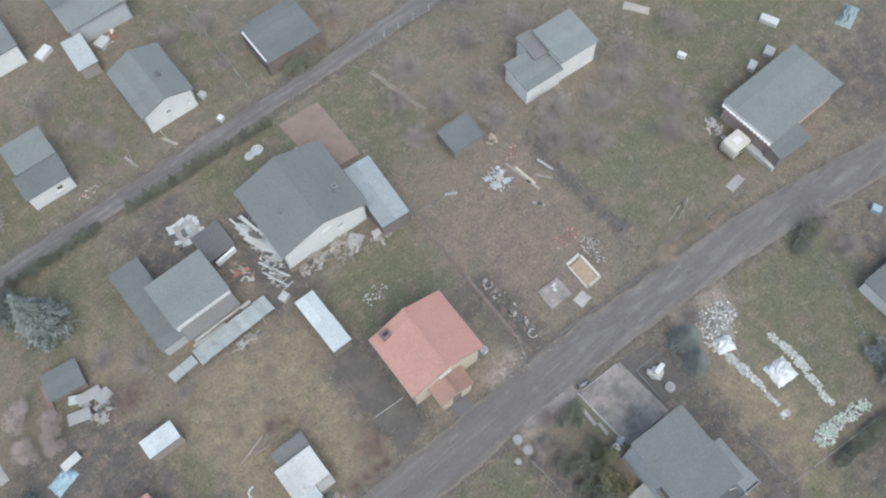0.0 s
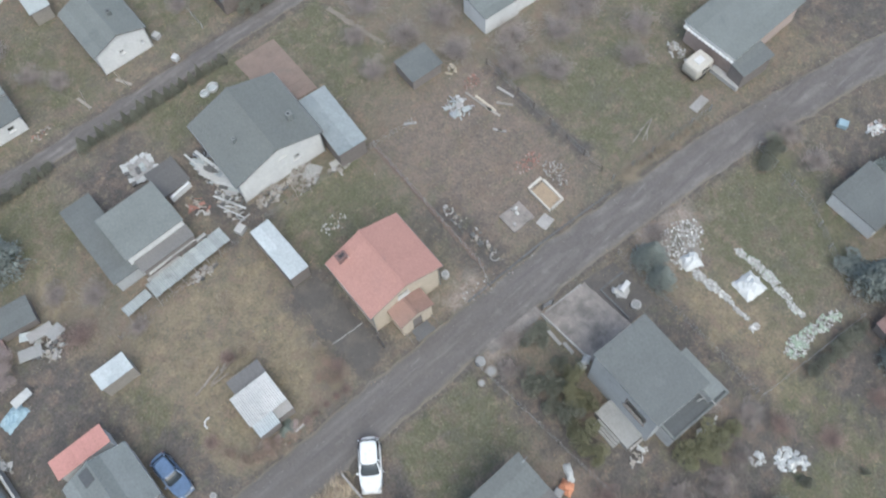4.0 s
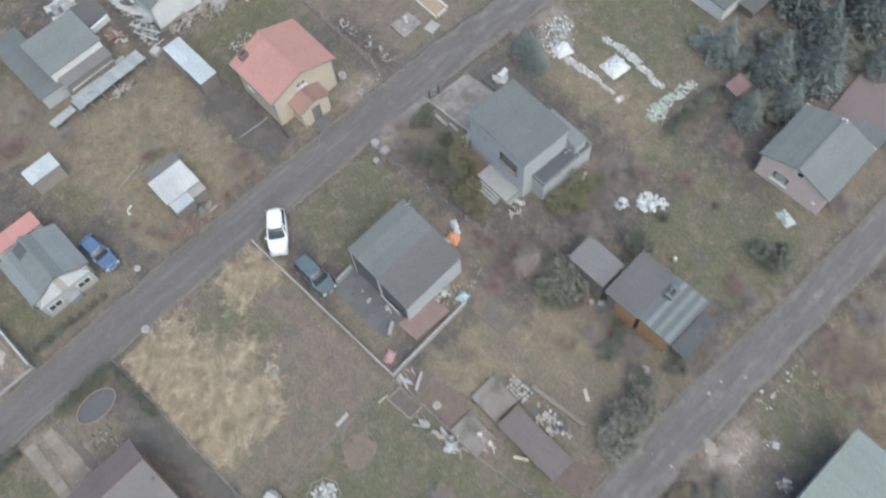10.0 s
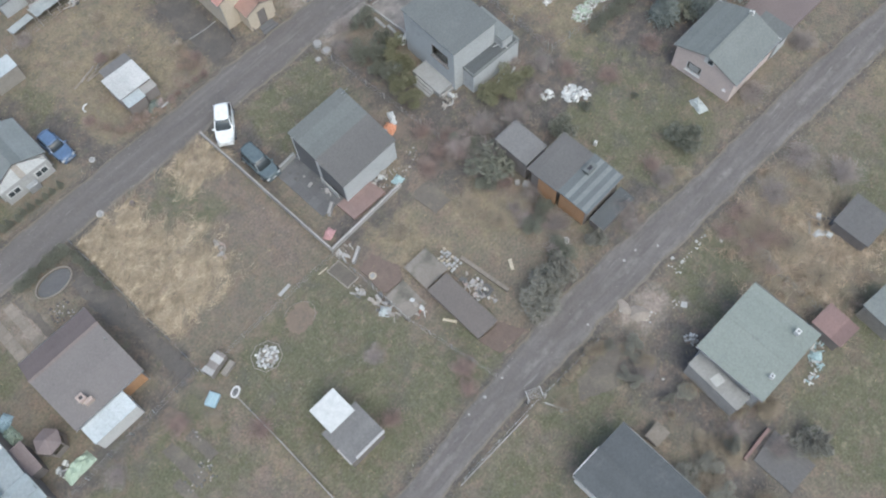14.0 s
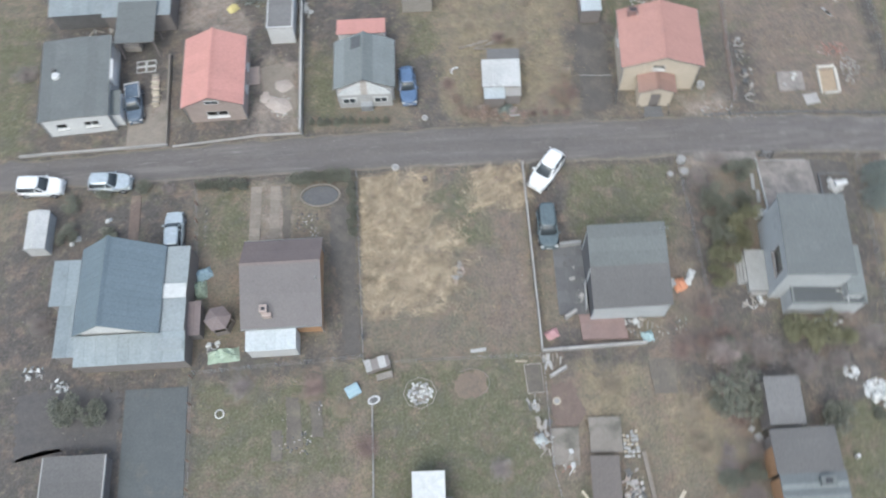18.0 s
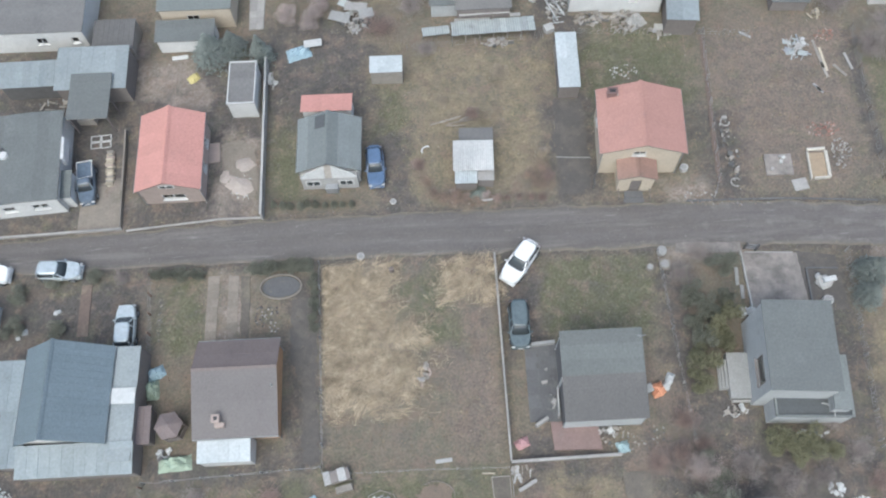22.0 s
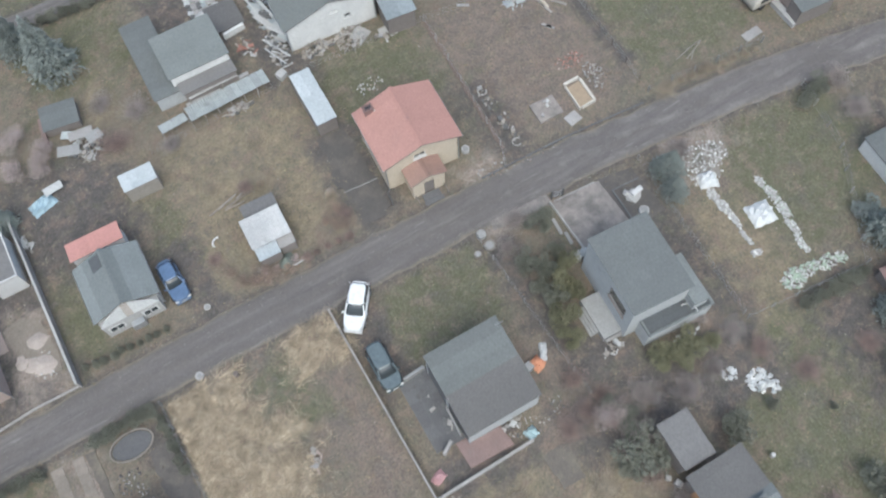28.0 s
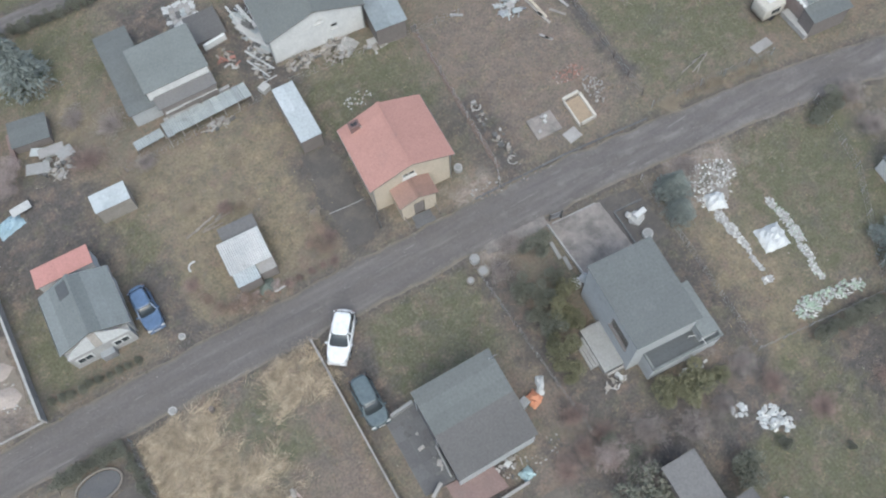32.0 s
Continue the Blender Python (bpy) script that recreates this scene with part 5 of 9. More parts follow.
flat_house("shed", "felt-roofed shed with a broken pale edge", 42.5, -50.2, -2, 3.6, 3.4, 1.5, 1.4, "felt", FELT_MUD, DARK_WOOD)
h = flat_house("shed", "flat dark-roofed shed behind the gardens with a pale rim", -26.0, -26.2, -1, 5.0, 4.0, 1.6, 1.5, "felt", FELT_MUD, DARK_WOOD, trim=WHITE_PAINT)
for x, y, sx, sy in ((-2.45, 0, 0.1, 3.9), (2.45, 0, 0.1, 3.9), (0, -1.5, 4.8, 0.12)):
    part("roof_rim", boxed(sx, sy, 0.06), CONCRETE_PALE, h, "", pose(x, y, 1.68 + 0.025 * y))
single("box", boxed(0.9, 0.9, 0.9, 0.03), CONCRETE_PALE, -23.3, -28.4, 0, 6, "pale box standing behind the dark-roofed shed", "box")
h = flat_house("house", "grey flat-roofed house with white side walls", 60.0, -14.35, -4, 5.0, 4.8, 1.75, 1.7, "felt", FELT_DARK, WHITE_WALL, category="house", over=0.1)
flat_house("annex", "low dark annex behind the flat-roofed house", 61.1, -17.8, -5, 3.2, 1.9, 0.9, 0.85, "felt", FELT_MUD, DARK_WOOD, category="annex")
flat_house("kiosk", "little shed with a faded red roof", 51.6, -22.3, -8, 2.0, 1.5, 1.3, 1.1, "seam", RED_OLD, DARK_WOOD, pitch=0.6)
flat_house("house", "grey-roofed house in the mist beyond the lane", 78.0, 20.0, -4, 7, 6, 3.2, 3.0, "felt", FELT, WHITE_WALL, category="house")
h = thing("greenhouse", -31.35, -4.3, 0, -1, "small grey polycarbonate greenhouse", "greenhouse")
part("side", boxed(1.75, 3.6, 1.45), WHITE_SHEET, h)
for s in (-1, 1):
    bm = bmesh.new(); box(bm, s * 0.46, 0, 1.62, 0.98, 3.7, 0.03, 0, s * 17, 0); part("roof_panel", bm, WHITE_SHEET, h)


def planting_bed(pts, material, label, z=0.07, edge=None, seed=0, wild_rim=0.07):
    """A dug bed with an uneven rim, and boards round it if wanted."""
    q = random.Random(seed)
    t = thing("planting_bed", *pts[0], 0, 0, label, "bed")
    ox, oy = pts[0]
    rim = []
    for (ax, ay), (bx, by) in zip(pts, pts[1:] + pts[:1]):
        n = max(2, int(math.hypot(bx - ax, by - ay) / 0.3))
        rim += [(ax + (bx - ax) * k / n - ox + q.uniform(-wild_rim, wild_rim), ay + (by - ay) * k / n - oy + q.uniform(-wild_rim, wild_rim)) for k in range(n)]
    bm = bmesh.new()
    prism(bm, rim, -0.1, z)
    part("soil", bm, material, t)
    if edge:
        for (ax, ay), (bx, by) in zip(pts, pts[1:] + pts[:1]):
            part("edging", boxed(math.hypot(bx - ax, by - ay), 0.07, z + 0.06), edge, t, "", pose((ax + bx) / 2 - ox, (ay + by) / 2 - oy, 0, 0, 0, math.degrees(math.atan2(by - ay, bx - ax))))
    return t


planting_bed([(3.7, -20.2), (4.6, -19.4), (6.5, -19.5), (6.6, -21.2), (5.0, -21.7), (3.9, -21.5)], SOIL_TAN, "bare reddish bed in the lawn", seed=1, wild_rim=0.18)
planting_bed([(9.6, -19.2), (11.0, -19.2), (11.0, -21.6), (9.7, -21.6)], SOIL_BED, "dark bed edged with thin boards", edge=OLD_WOOD, seed=2)
planting_bed([(-9.9, -20.4), (-8.8, -20.5), (-8.5, -24.6), (-9.8, -24.6)], SOIL_BED, "long dark vegetable bed", seed=3)
planting_bed([(-7.9, -20.9), (-7.0, -20.9), (-6.9, -23.8), (-7.8, -23.8)], SOIL_BED, "dark vegetable bed beside a row of pots", seed=4)
planting_bed([(-11.0, -23.1), (-10.2, -23.1), (-10.1, -25.4), (-11.0, -25.4)], SOIL_BED, "small dark vegetable bed", seed=5)
planting_bed([(19.7, -19.5), (21.9, -19.6), (21.6, -22.5), (19.8, -22.4)], SOIL_BED, "dark dug square of soil", seed=6)
planting_bed([(-10.2, -1.0), (-9.4, -1.1), (-9.5, -6.8), (-10.2, -6.8)], SOIL_BED, "narrow dark bed beside the path", seed=7)
planting_bed([(16.4, -41.0), (21.4, -41.3), (18.2, -43.8), (15.2, -42.2)], SOIL_BED, "flattened dark square of bare soil", seed=8, z=0.05)

planting_bed([(-5.9, -3.6), (-3.9, -3.4), (-3.8, -17.3), (-5.2, -17.2), (-5.0, -11.5), (-6.0, -8.5)], SOIL_DAMP, "dark wet strip of bare soil along the straw field", 0.05, None, 35, 0.2)
planting_bed([(-31.8, -18.6), (-27.4, -18.3), (-23.4, -18.8), (-23.3, -23.6), (-27.0, -23.2), (-31.6, -23.8)], SOIL_DARK, "dark wet ground west of the tarred yard", 0.05, None, 39, 0.25)
planting_bed([(31.55, 4.6), (31.95, 4.6), (32.5, 12.0), (33.1, 20.2), (32.7, 20.3), (32.1, 12.0)], SOIL_RED, "narrow reddish strip along the fence", 0.05, None, 40, 0.08)
planting_bed([(13.6, -32.9), (16.0, -33.1), (16.9, -35.3), (13.9, -35.0)], SOIL_RED, "trodden reddish soil beside the long derelict shed", 0.08, None, 31)
planting_bed([(17.7, 4.6), (19.2, 4.4), (20.4, 4.9), (20.8, 7.0), (20.7, 9.6), (20.9, 12.2), (20.4, 14.3), (19.2, 14.0), (18.2, 14.4), (17.9, 11.8), (17.5, 9.4), (17.8, 6.8)], SOIL_DAMP, "dark damp yard beside the red-roofed house", 0.06, None, 32, 0.22)
planting_bed([(11.6, -21.0), (13.3, -20.9), (13.8, -22.6), (14.1, -23.8), (13.2, -24.5), (11.5, -24.2)], SOIL_RED, "spread of crushed red brick before the broken slab", 0.07, None, 33, 0.15)


# ---------------------------------------------------------------- vehicles
def ring(l0, l1, half, z, n=28, p=4.0):
    """A rounded outline from x = l0 to l1."""
    c, a = (l0 + l1) / 2, (l1 - l0) / 2
    out = []
    for k in range(n):
        t = 2 * math.pi * k / n
        cs, sn = math.cos(t), math.sin(t)
        out.append((c + a * math.copysign(abs(cs) ** (2 / p), cs), half * math.copysign(abs(sn) ** (2 / p), sn), z))
    return out


def loft(rings):
    bm = bmesh.new()
    vs = [[bm.verts.new(p) for p in r] for r in rings]
    n = len(vs[0])
    for a, b in zip(vs, vs[1:]):
        for i in range(n):
            bm.faces.new((a[i], a[(i + 1) % n], b[(i + 1) % n], b[i]))
    bm.faces.new(vs[0][::-1])
    bm.faces.new(vs[-1])
    for f in bm.faces:
        f.smooth = len(f.verts) == 4
    return bm


def car(x, y, rot, L, Wd, H, paint, label, rear=0.42, front=0.2, roof_front=0.04, roof_rear=0.32, bed=False):
    """A parked car, its front towards local +x."""
    c = thing("car", x, y, 0.0, rot, label, "car")
    w, b = Wd / 2, 0.36 * H + 0.4
    part("body", loft([ring(-L * 0.48, L * 0.48, w * 0.93, 0.2), ring(-L / 2, L / 2, w, 0.42), ring(-L * 0.495, L * 0.495, w * 0.99, 0.66), ring(-L * 0.48, L * 0.47, w * 0.92, b)]), paint, c)
    base, top = ring(-L * rear, L * front, w * 0.9, b - 0.01, p=6), ring(-L * roof_rear, L * roof_front, w * 0.7, H - 0.07, p=6)
    part("cabin_glass", loft([base, top]), CAR_GLASS, c, "dark tinted windows")
    part("roof", loft([ring(-L * roof_rear - 0.03, L * roof_front + 0.03, w * 0.74, H - 0.1, p=5), ring(-L * roof_rear - 0.01, L * roof_front + 0.01, w * 0.72, H - 0.03, p=5), ring(-L * roof_rear + 0.15, L * roof_front - 0.1, w * 0.55, H, p=5)]), paint, c)
    for s in (-1, 1):
        for xa, xb in ((L * front - 0.05, L * roof_front - 0.02), (-L * rear + 0.05, -L * roof_rear + 0.02), (-0.1, -0.12)):
            p0, p1 = Vector((xa, s * w * 0.885, b)), Vector((xb, s * w * 0.715, H - 0.07))
            d = p1 - p0
            bm = bmesh.new()
            box(bm, 0, 0, 0, 0.09, 0.05, d.length)
            part("pillar", bm, paint, c, "", Matrix.Translation((p0 + p1) / 2) @ d.to_track_quat("Z", "Y").to_matrix().to_4x4())
        part("mirror", boxed(0.14, 0.2, 0.13, 0.03), paint, c, "", pose(L * front - 0.25, s * (w + 0.06), b - 0.04))
        for e, m, nm in ((1, WHITE_TARP, "headlight"), (-1, RED_OLD, "tail_light")):
            part(nm, boxed(0.12, 0.34, 0.14, 0.03), m, c, "", pose(e * (L / 2 - 0.1), s * (w - 0.28), 0.56))
        for e in (-1, 1):
            bm = bmesh.new()
            cyl(bm, 0, 0, -0.1, 0.1, 0.32, seg=20)
            tyre = part("wheel", bm, BLACK, c, "", pose(e * L * 0.31, s * (w - 0.09), 0.32, 90, 0, 0))
            bm = bmesh.new()
            cyl(bm, 0, 0, -0.108, 0.108, 0.2, seg=14)
            part("rim", bm, METAL, tyre)
    for e in (-1, 1):
        part("number_plate", boxed(0.03, 0.5, 0.11), PLATE, c, "", pose(e * (L / 2 + 0.005), 0, 0.42))
        part("bumper", boxed(0.12, Wd * 0.8, 0.16, 0.03), paint, c, "", pose(e * (L / 2 - 0.04), 0, 0.26))
    if bed:
        part("load_bed", boxed(L * 0.4, Wd * 0.86, 0.06), paint, c, "", pose(-L * 0.28, 0, b + 0.02))
        for s in (-1, 1):
            part("bed_rail", boxed(L * 0.42, 0.06, 0.12), WHITE_PAINT, c, "", pose(-L * 0.28, s * w * 0.86, b + 0.1))
            part("bed_rail", boxed(0.06, Wd * 0.84, 0.12), WHITE_PAINT, c, "", pose(-L * 0.28 + s * L * 0.2, 0, b + 0.1))
    return c


car(13.5, -1.7, -127.4, 4.35, 1.82, 1.55, CAR_WHITE, "white hatchback parked askew at the edge of the dirt road", roof_rear=0.38, rear=0.45, front=0.22, roof_front=0.03)
car(12.9, -7.2, -92, 4.15, 1.75, 1.6, CAR_GREY, "dark grey-green estate car parked beside the white wall", roof_front=0.1, front=0.26, rear=0.46, roof_rear=0.43)
car(1.6, 8.35, -88, 4.1, 1.62, 1.4, CAR_BLUE, "blue hatchback parked beside the grey-roofed house", roof_rear=0.34, rear=0.43)
car(-24.1, 8.6, -83, 4.1, 1.55, 1.55, CAR_NAVY, "dark blue pickup with a white-railed bed beside the white house", rear=0.06, roof_rear=0.02, roof_front=0.12, front=0.24, bed=True)
car(-31.95, 0.45, -4, 4.15, 1.75, 1.6, CAR_WHITE, "white estate car parked on the dirt road", roof_rear=0.42, rear=0.46)
car(-25.7, 0.35, -4, 3.9, 1.68, 1.5, CAR_SILVER, "silver white small car parked on the dirt road", roof_rear=0.38, rear=0.45)
car(-19.6, -5.1, 90, 3.9, 1.68, 1.5, CAR_SILVER, "silver car parked in front of the metal lean-to", roof_rear=0.4, rear=0.46)

h = thing("caravan", 60.4, 5.2, 0, -2, "cream touring caravan beside the large house", "caravan")
part("body", loft([ring(-1.1, 1.1, 0.88, 0.45, p=12), ring(-1.15, 1.15, 0.92, 0.9, p=12), ring(-1.15, 1.15, 0.92, 1.6, p=12), ring(-1.05, 1.05, 0.84, 1.9, p=12)]), CARAVAN, h)
part("roof_hatch", boxed(0.9, 0.7, 0.1, 0.03), WHITE_PAINT, h, "", pose(0, 0, 1.9))
for s in (-1, 1):
    bm = bmesh.new(); cyl(bm, 0, 0, -0.1, 0.1, 0.32, seg=16); part("wheel", bm, BLACK, h, "", pose(0, s * 0.8, 0.32, 90, 0, 0))
    part("window", boxed(0.9, 0.02, 0.5), CAR_GLASS, h, "", pose(0, s * 0.93, 1.1))
part("drawbar", boxed(0.9, 0.1, 0.1), METAL, h, "", pose(1.5, 0, 0.4))


# ---------------------------------------------------------------- fences and walls
def fence(name, label, pts, height=1.1, step=2.2, post_mat=None, rails=3, rail_mat=None, post=0.07, group="", board=False):
    """Posts with rails or wires between them, or a closed low wall when step is 0."""
    f = thing(name, *pts[0], 0, 0, label, "fence", group)
    ox, oy = pts[0]
    for (ax, ay), (bx, by) in zip(pts, pts[1:]):
        d = math.hypot(bx - ax, by - ay)
        n = max(1, round(d / step))
        turn = math.degrees(math.atan2(by - ay, bx - ax))
        first = rail = None
        for k in range(n + 1):
            px, py = ax + (bx - ax) * k / n - ox, ay + (by - ay) * k / n - oy
            lean = pose(px, py, 0, random.uniform(-2, 2), random.uniform(-2, 2), turn)
            first = again(first, lean) if first else part("post", boxed(post, post, height), post_mat or METAL, f, "", lean)
            if k < n and rails:
                mx, my = ax + (bx - ax) * (k + 0.5) / n - ox, ay + (by - ay) * (k + 0.5) / n - oy
                at = pose(mx, my, 0, 0, 0, turn)
                if rail:
                    again(rail, at)
                else:
                    bm = bmesh.new()
                    if board:
                        box(bm, 0, 0, height * 0.48, d / n - 0.02, 0.03, height * 0.9)
                    else:
                        for q in range(rails):
                            box(bm, 0, 0, height * (0.15 + 0.8 * q / max(1, rails - 1)), d / n, 0.008, 0.008)
                        for q in range(int(d / n / 0.35)):
                            box(bm, -d / n / 2 + 0.35 * (q + 0.5), 0, height * 0.52, 0.006, 0.006, height * 0.85)
                    rail = part("panel" if board else "wire_mesh", bm, rail_mat or METAL, f, "", at)
    return f


def low_wall(name, label, pts, height, thick, material, cap=None, piece=2.0):
    w = thing(name, *pts[0], 0, 0, label, "wall")
    ox, oy = pts[0]
    for (ax, ay), (bx, by) in zip(pts, pts[1:]):
        d = math.hypot(bx - ax, by - ay)
        n = max(1, round(d / piece))
        turn = math.degrees(math.atan2(by - ay, bx - ax))
        first = top = None
        for k in range(n):
            mx, my = ax + (bx - ax) * (k + 0.5) / n - ox, ay + (by - ay) * (k + 0.5) / n - oy
            at = pose(mx, my, random.uniform(-0.02, 0.02), 0, 0, turn + random.uniform(-0.3, 0.3))
            first = again(first, at) if first else part("wall_panel", boxed(d / n - 0.015, thick, height), material, w, "", at)
            if cap:
                at = pose(mx, my, height + 0.02, 0, 0, turn)
                top = again(top, at) if top else part("coping", boxed(d / n - 0.01, thick + 0.05, 0.05), cap, w, "", at)
    return w


low_wall("garden_wall", "thin pale concrete wall beside the straw field", [(11.4, -0.8), (11.2, -18.1)], 0.8, 0.08, CONCRETE, CONCRETE)
low_wall("garden_wall", "pale plastered wall at the back of the yard", [(11.2, -18.2), (19.8, -18.2)], 0.5, 0.16, CONCRETE, CONCRETE)
low_wall("garden_wall", "concrete panel wall between two plots", [(-8.45, 4.1), (-8.2, 20.8)], 1.2, 0.14, CONCRETE, CONCRETE_PALE)
low_wall("kerb_wall", "low stone edging along the dirt road", [(-20.4, 3.9), (-12.4, 4.4), (-8.6, 4.3)], 0.25, 0.1, CONCRETE)
low_wall("kerb_wall", "low concrete edging before the white house", [(-34.5, 4.0), (-20.8, 4.1)], 0.3, 0.12, CONCRETE, CONCRETE)
low_wall("garden_wall", "low wall beside the front yard", [(-20.9, 4.2), (-21.1, 14)], 0.5, 0.1, SLAB_MOSSY, SLAB_MOSSY)
low_wall("kerb_wall", "broken concrete edging along the north verge", [(28.5, 3.1), (37, 2.7), (45, 1.9)], 0.07, 0.16, PAVING_DARK)
low_wall("garden_wall", "low wall closing the courtyard", [(13.7, -9.0), (15.6, -8.9)], 0.7, 0.25, TERRACE)
low_wall("garden_wall", "white parapet between courtyard and house", [(15.4, -12.6), (15.25, -15.0)], 0.9, 0.1, CONCRETE_PALE)
low_wall("garden_wall", "white wall end by the patio", [(13.4, -15.6), (14.4, -15.0)], 0.7, 0.25, CONCRETE)
low_wall("garden_wall", "white block remains behind the yard wall", [(11.6, -20.4), (13.0, -19.7)], 0.5, 0.25, CONCRETE)
low_wall("kerb_wall", "pale edge of the concrete yard", [(32.2, -2.0), (32.2, -7.6)], 0.3, 0.12, CONCRETE_PALE)
low_wall("kerb_wall", "dark kerb along the south verge", [(32.6, -2.1), (36.6, -2.4)], 0.12, 0.12, CONCRETE)
planting_bed([(26.8, -1.7), (32.4, -2.1), (32.4, -1.1), (29.0, -0.9), (26.9, -0.8)], YARD, "pale gritty strip along the south verge", 0.05, None, 9)
low_wall("garden_wall", "pale low wall across the south garden", [(-13.1, -29.5), (-9.2, -29.4)], 0.4, 0.25, CONCRETE_PALE)
low_wall("kerb_wall", "pale foot of the wire fence between gardens", [(-2.9, -21.5), (-3.0, -27), (-3.3, -34.5)], 0.16, 0.1, CONCRETE)
low_wall("kerb_wall", "pale concrete kerb of a garden at the asphalt road", [(4.0, -39.6), (11.6, -39.9)], 0.15, 0.08, CONCRETE)
low_wall("garden_wall", "short white wall beside the low felt box", [(15.9, 28.75), (18.1, 28.95)], 0.7, 0.25, WHITE_WALL)
low_wall("garden_wall", "low dull red wall beside the smooth slab", [(19.9, -54.35), (23.1, -54.4)], 0.4, 0.25, RED_OLD)
low_wall("kerb_wall", "dark kerb framing the fountain bed", [(40.0, -4.1), (37.4, -3.9), (37.2, -7.3)], 0.2, 0.14, PAVING_DARK)
low_wall("garden_wall", "brown wall before the derelict shed", [(18.1, -26.9), (18.5, -31.9)], 0.35, 0.32, PATH_TAN)
h = thing("gate", 33.05, -1.85, 0, -12, "narrow metal gate at the corner of the concrete yard", "gate")
for e in (-0.5, 0.5):
    part("post", boxed(0.12, 0.12, 1.3), DARK_JUNK, h, "", pose(e, 0, 0))
for k in range(3):
    part("bar", boxed(0.9, 0.04, 0.05), METAL, h, "", pose(0, 0, 0.3 + 0.35 * k))
fence("wire_fence", "wire fence along the straw field", [(-3.5, -0.6), (-3.45, -18.1)], 1.1)
fence("wire_fence", "low fence behind the straw field", [(-3.4, -18.2), (3.0, -18.3), (11.0, -18.6)], 0.9, 2.0, OLD_WOOD)
fence("wire_fence", "wire fence with a pale foot between gardens", [(-2.9, -21.5), (-3.0, -27), (-3.3, -34.5)], 0.9, 2.0, CONCRETE_PALE)
fence("wire_fence", "wire fence behind the brown-roofed house", [(-17.4, -17.9), (-3.6, -17.6)], 1.0)
fence("wire_fence", "fence between the gardens with scrap along it", [(11.2, -19.0), (11.0, -27.5), (12.2, -36)], 1.1, 2.2, CONCRETE)
fence("wire_fence", "fence beside the red-roofed house's plot", [(32.9, 20.3), (31.7, 5), (31.0, 3.2)], 1.1, 2.4, CONCRETE)
fence("wire_fence", "wire fence on dark posts at the edge of the scrap plot", [(46.9, 19.8), (46.0, 4.0)], 1.0, 2.2, BARK)
fence("wire_fence", "fence along the north verge", [(46.0, 2.6), (58, 1.4)], 1.0, 2.4)
fence("wire_fence", "fence along the rubble plot", [(41.0, -2.6), (39.8, -18.5)], 1.0, 2.4, CONCRETE)
fence("wire_fence", "fence behind the rubble plot", [(39.8, -19), (51, -20.4), (56.5, -11), (58.0, -4.2)], 1.1, 2.4, CONCRETE)
fence("wire_fence", "fence between the lawn and the shrubs", [(25.2, -1.6), (25.6, -17.5)], 1.0, 2.3, CONCRETE)
fence("wire_fence", "fence along the asphalt road", [(4.6, -39.5), (12.3, -39.7), (20, -40.2)], 0.7, 1.8, CONCRETE_PALE)
fence("wire_fence", "fence beside the green-roofed house's garden", [(35.9, -42.3), (34.4, -48.4), (34.0, -52)], 0.9, 2.0, OLD_WOOD)
fence("wire_fence", "wire fence between the brown house and its neighbour", [(-17.9, -0.6), (-17.6, -7.5)], 1.0, 1.8, RUST)
fence("wire_fence", "fence beside the lane", [(42.2, 38.6), (47.8, 38.2), (60, 37)], 1.0, 2.0, CONCRETE_PALE)
fence("wire_fence", "pale fence posts in the north gardens", [(30.7, 55.5), (29.6, 43.0)], 1.0, 2.0, CONCRETE_PALE)
fence("wire_fence", "short pale fence in front of the gable house", [(20.0, 44.4), (20.1, 42.0)], 0.7, 0.8, PALE_WOOD)
fence("wire_fence", "short pale fence beside the lane", [(16.3, 44.8), (15.8, 42.3)], 0.7, 0.8, PALE_WOOD)
fence("wire_fence", "fence behind the metal sheds", [(5.0, 20.8), (18.0, 21.2)], 0.9, 2.2, OLD_WOOD)
fence("wire_fence", "fence behind the green lawn", [(20.8, 21.4), (32.6, 20.4), (37.2, 19.8)], 0.9, 2.2, OLD_WOOD)
fence("wire_fence", "fence of the south west gardens", [(-17.6, -18.2), (-17.5, -34)], 1.0, 2.2, RUST)


# ---------------------------------------------------------------- heaps
def stone(r, seed, flat=0.7):
    bm = bmesh.new()
    bmesh.ops.create_icosphere(bm, subdivisions=1, radius=r)
    q = random.Random(seed)
    for v in bm.verts:
        v.co *= q.uniform(0.65, 1.2)
        v.co.z *= flat
    return bm


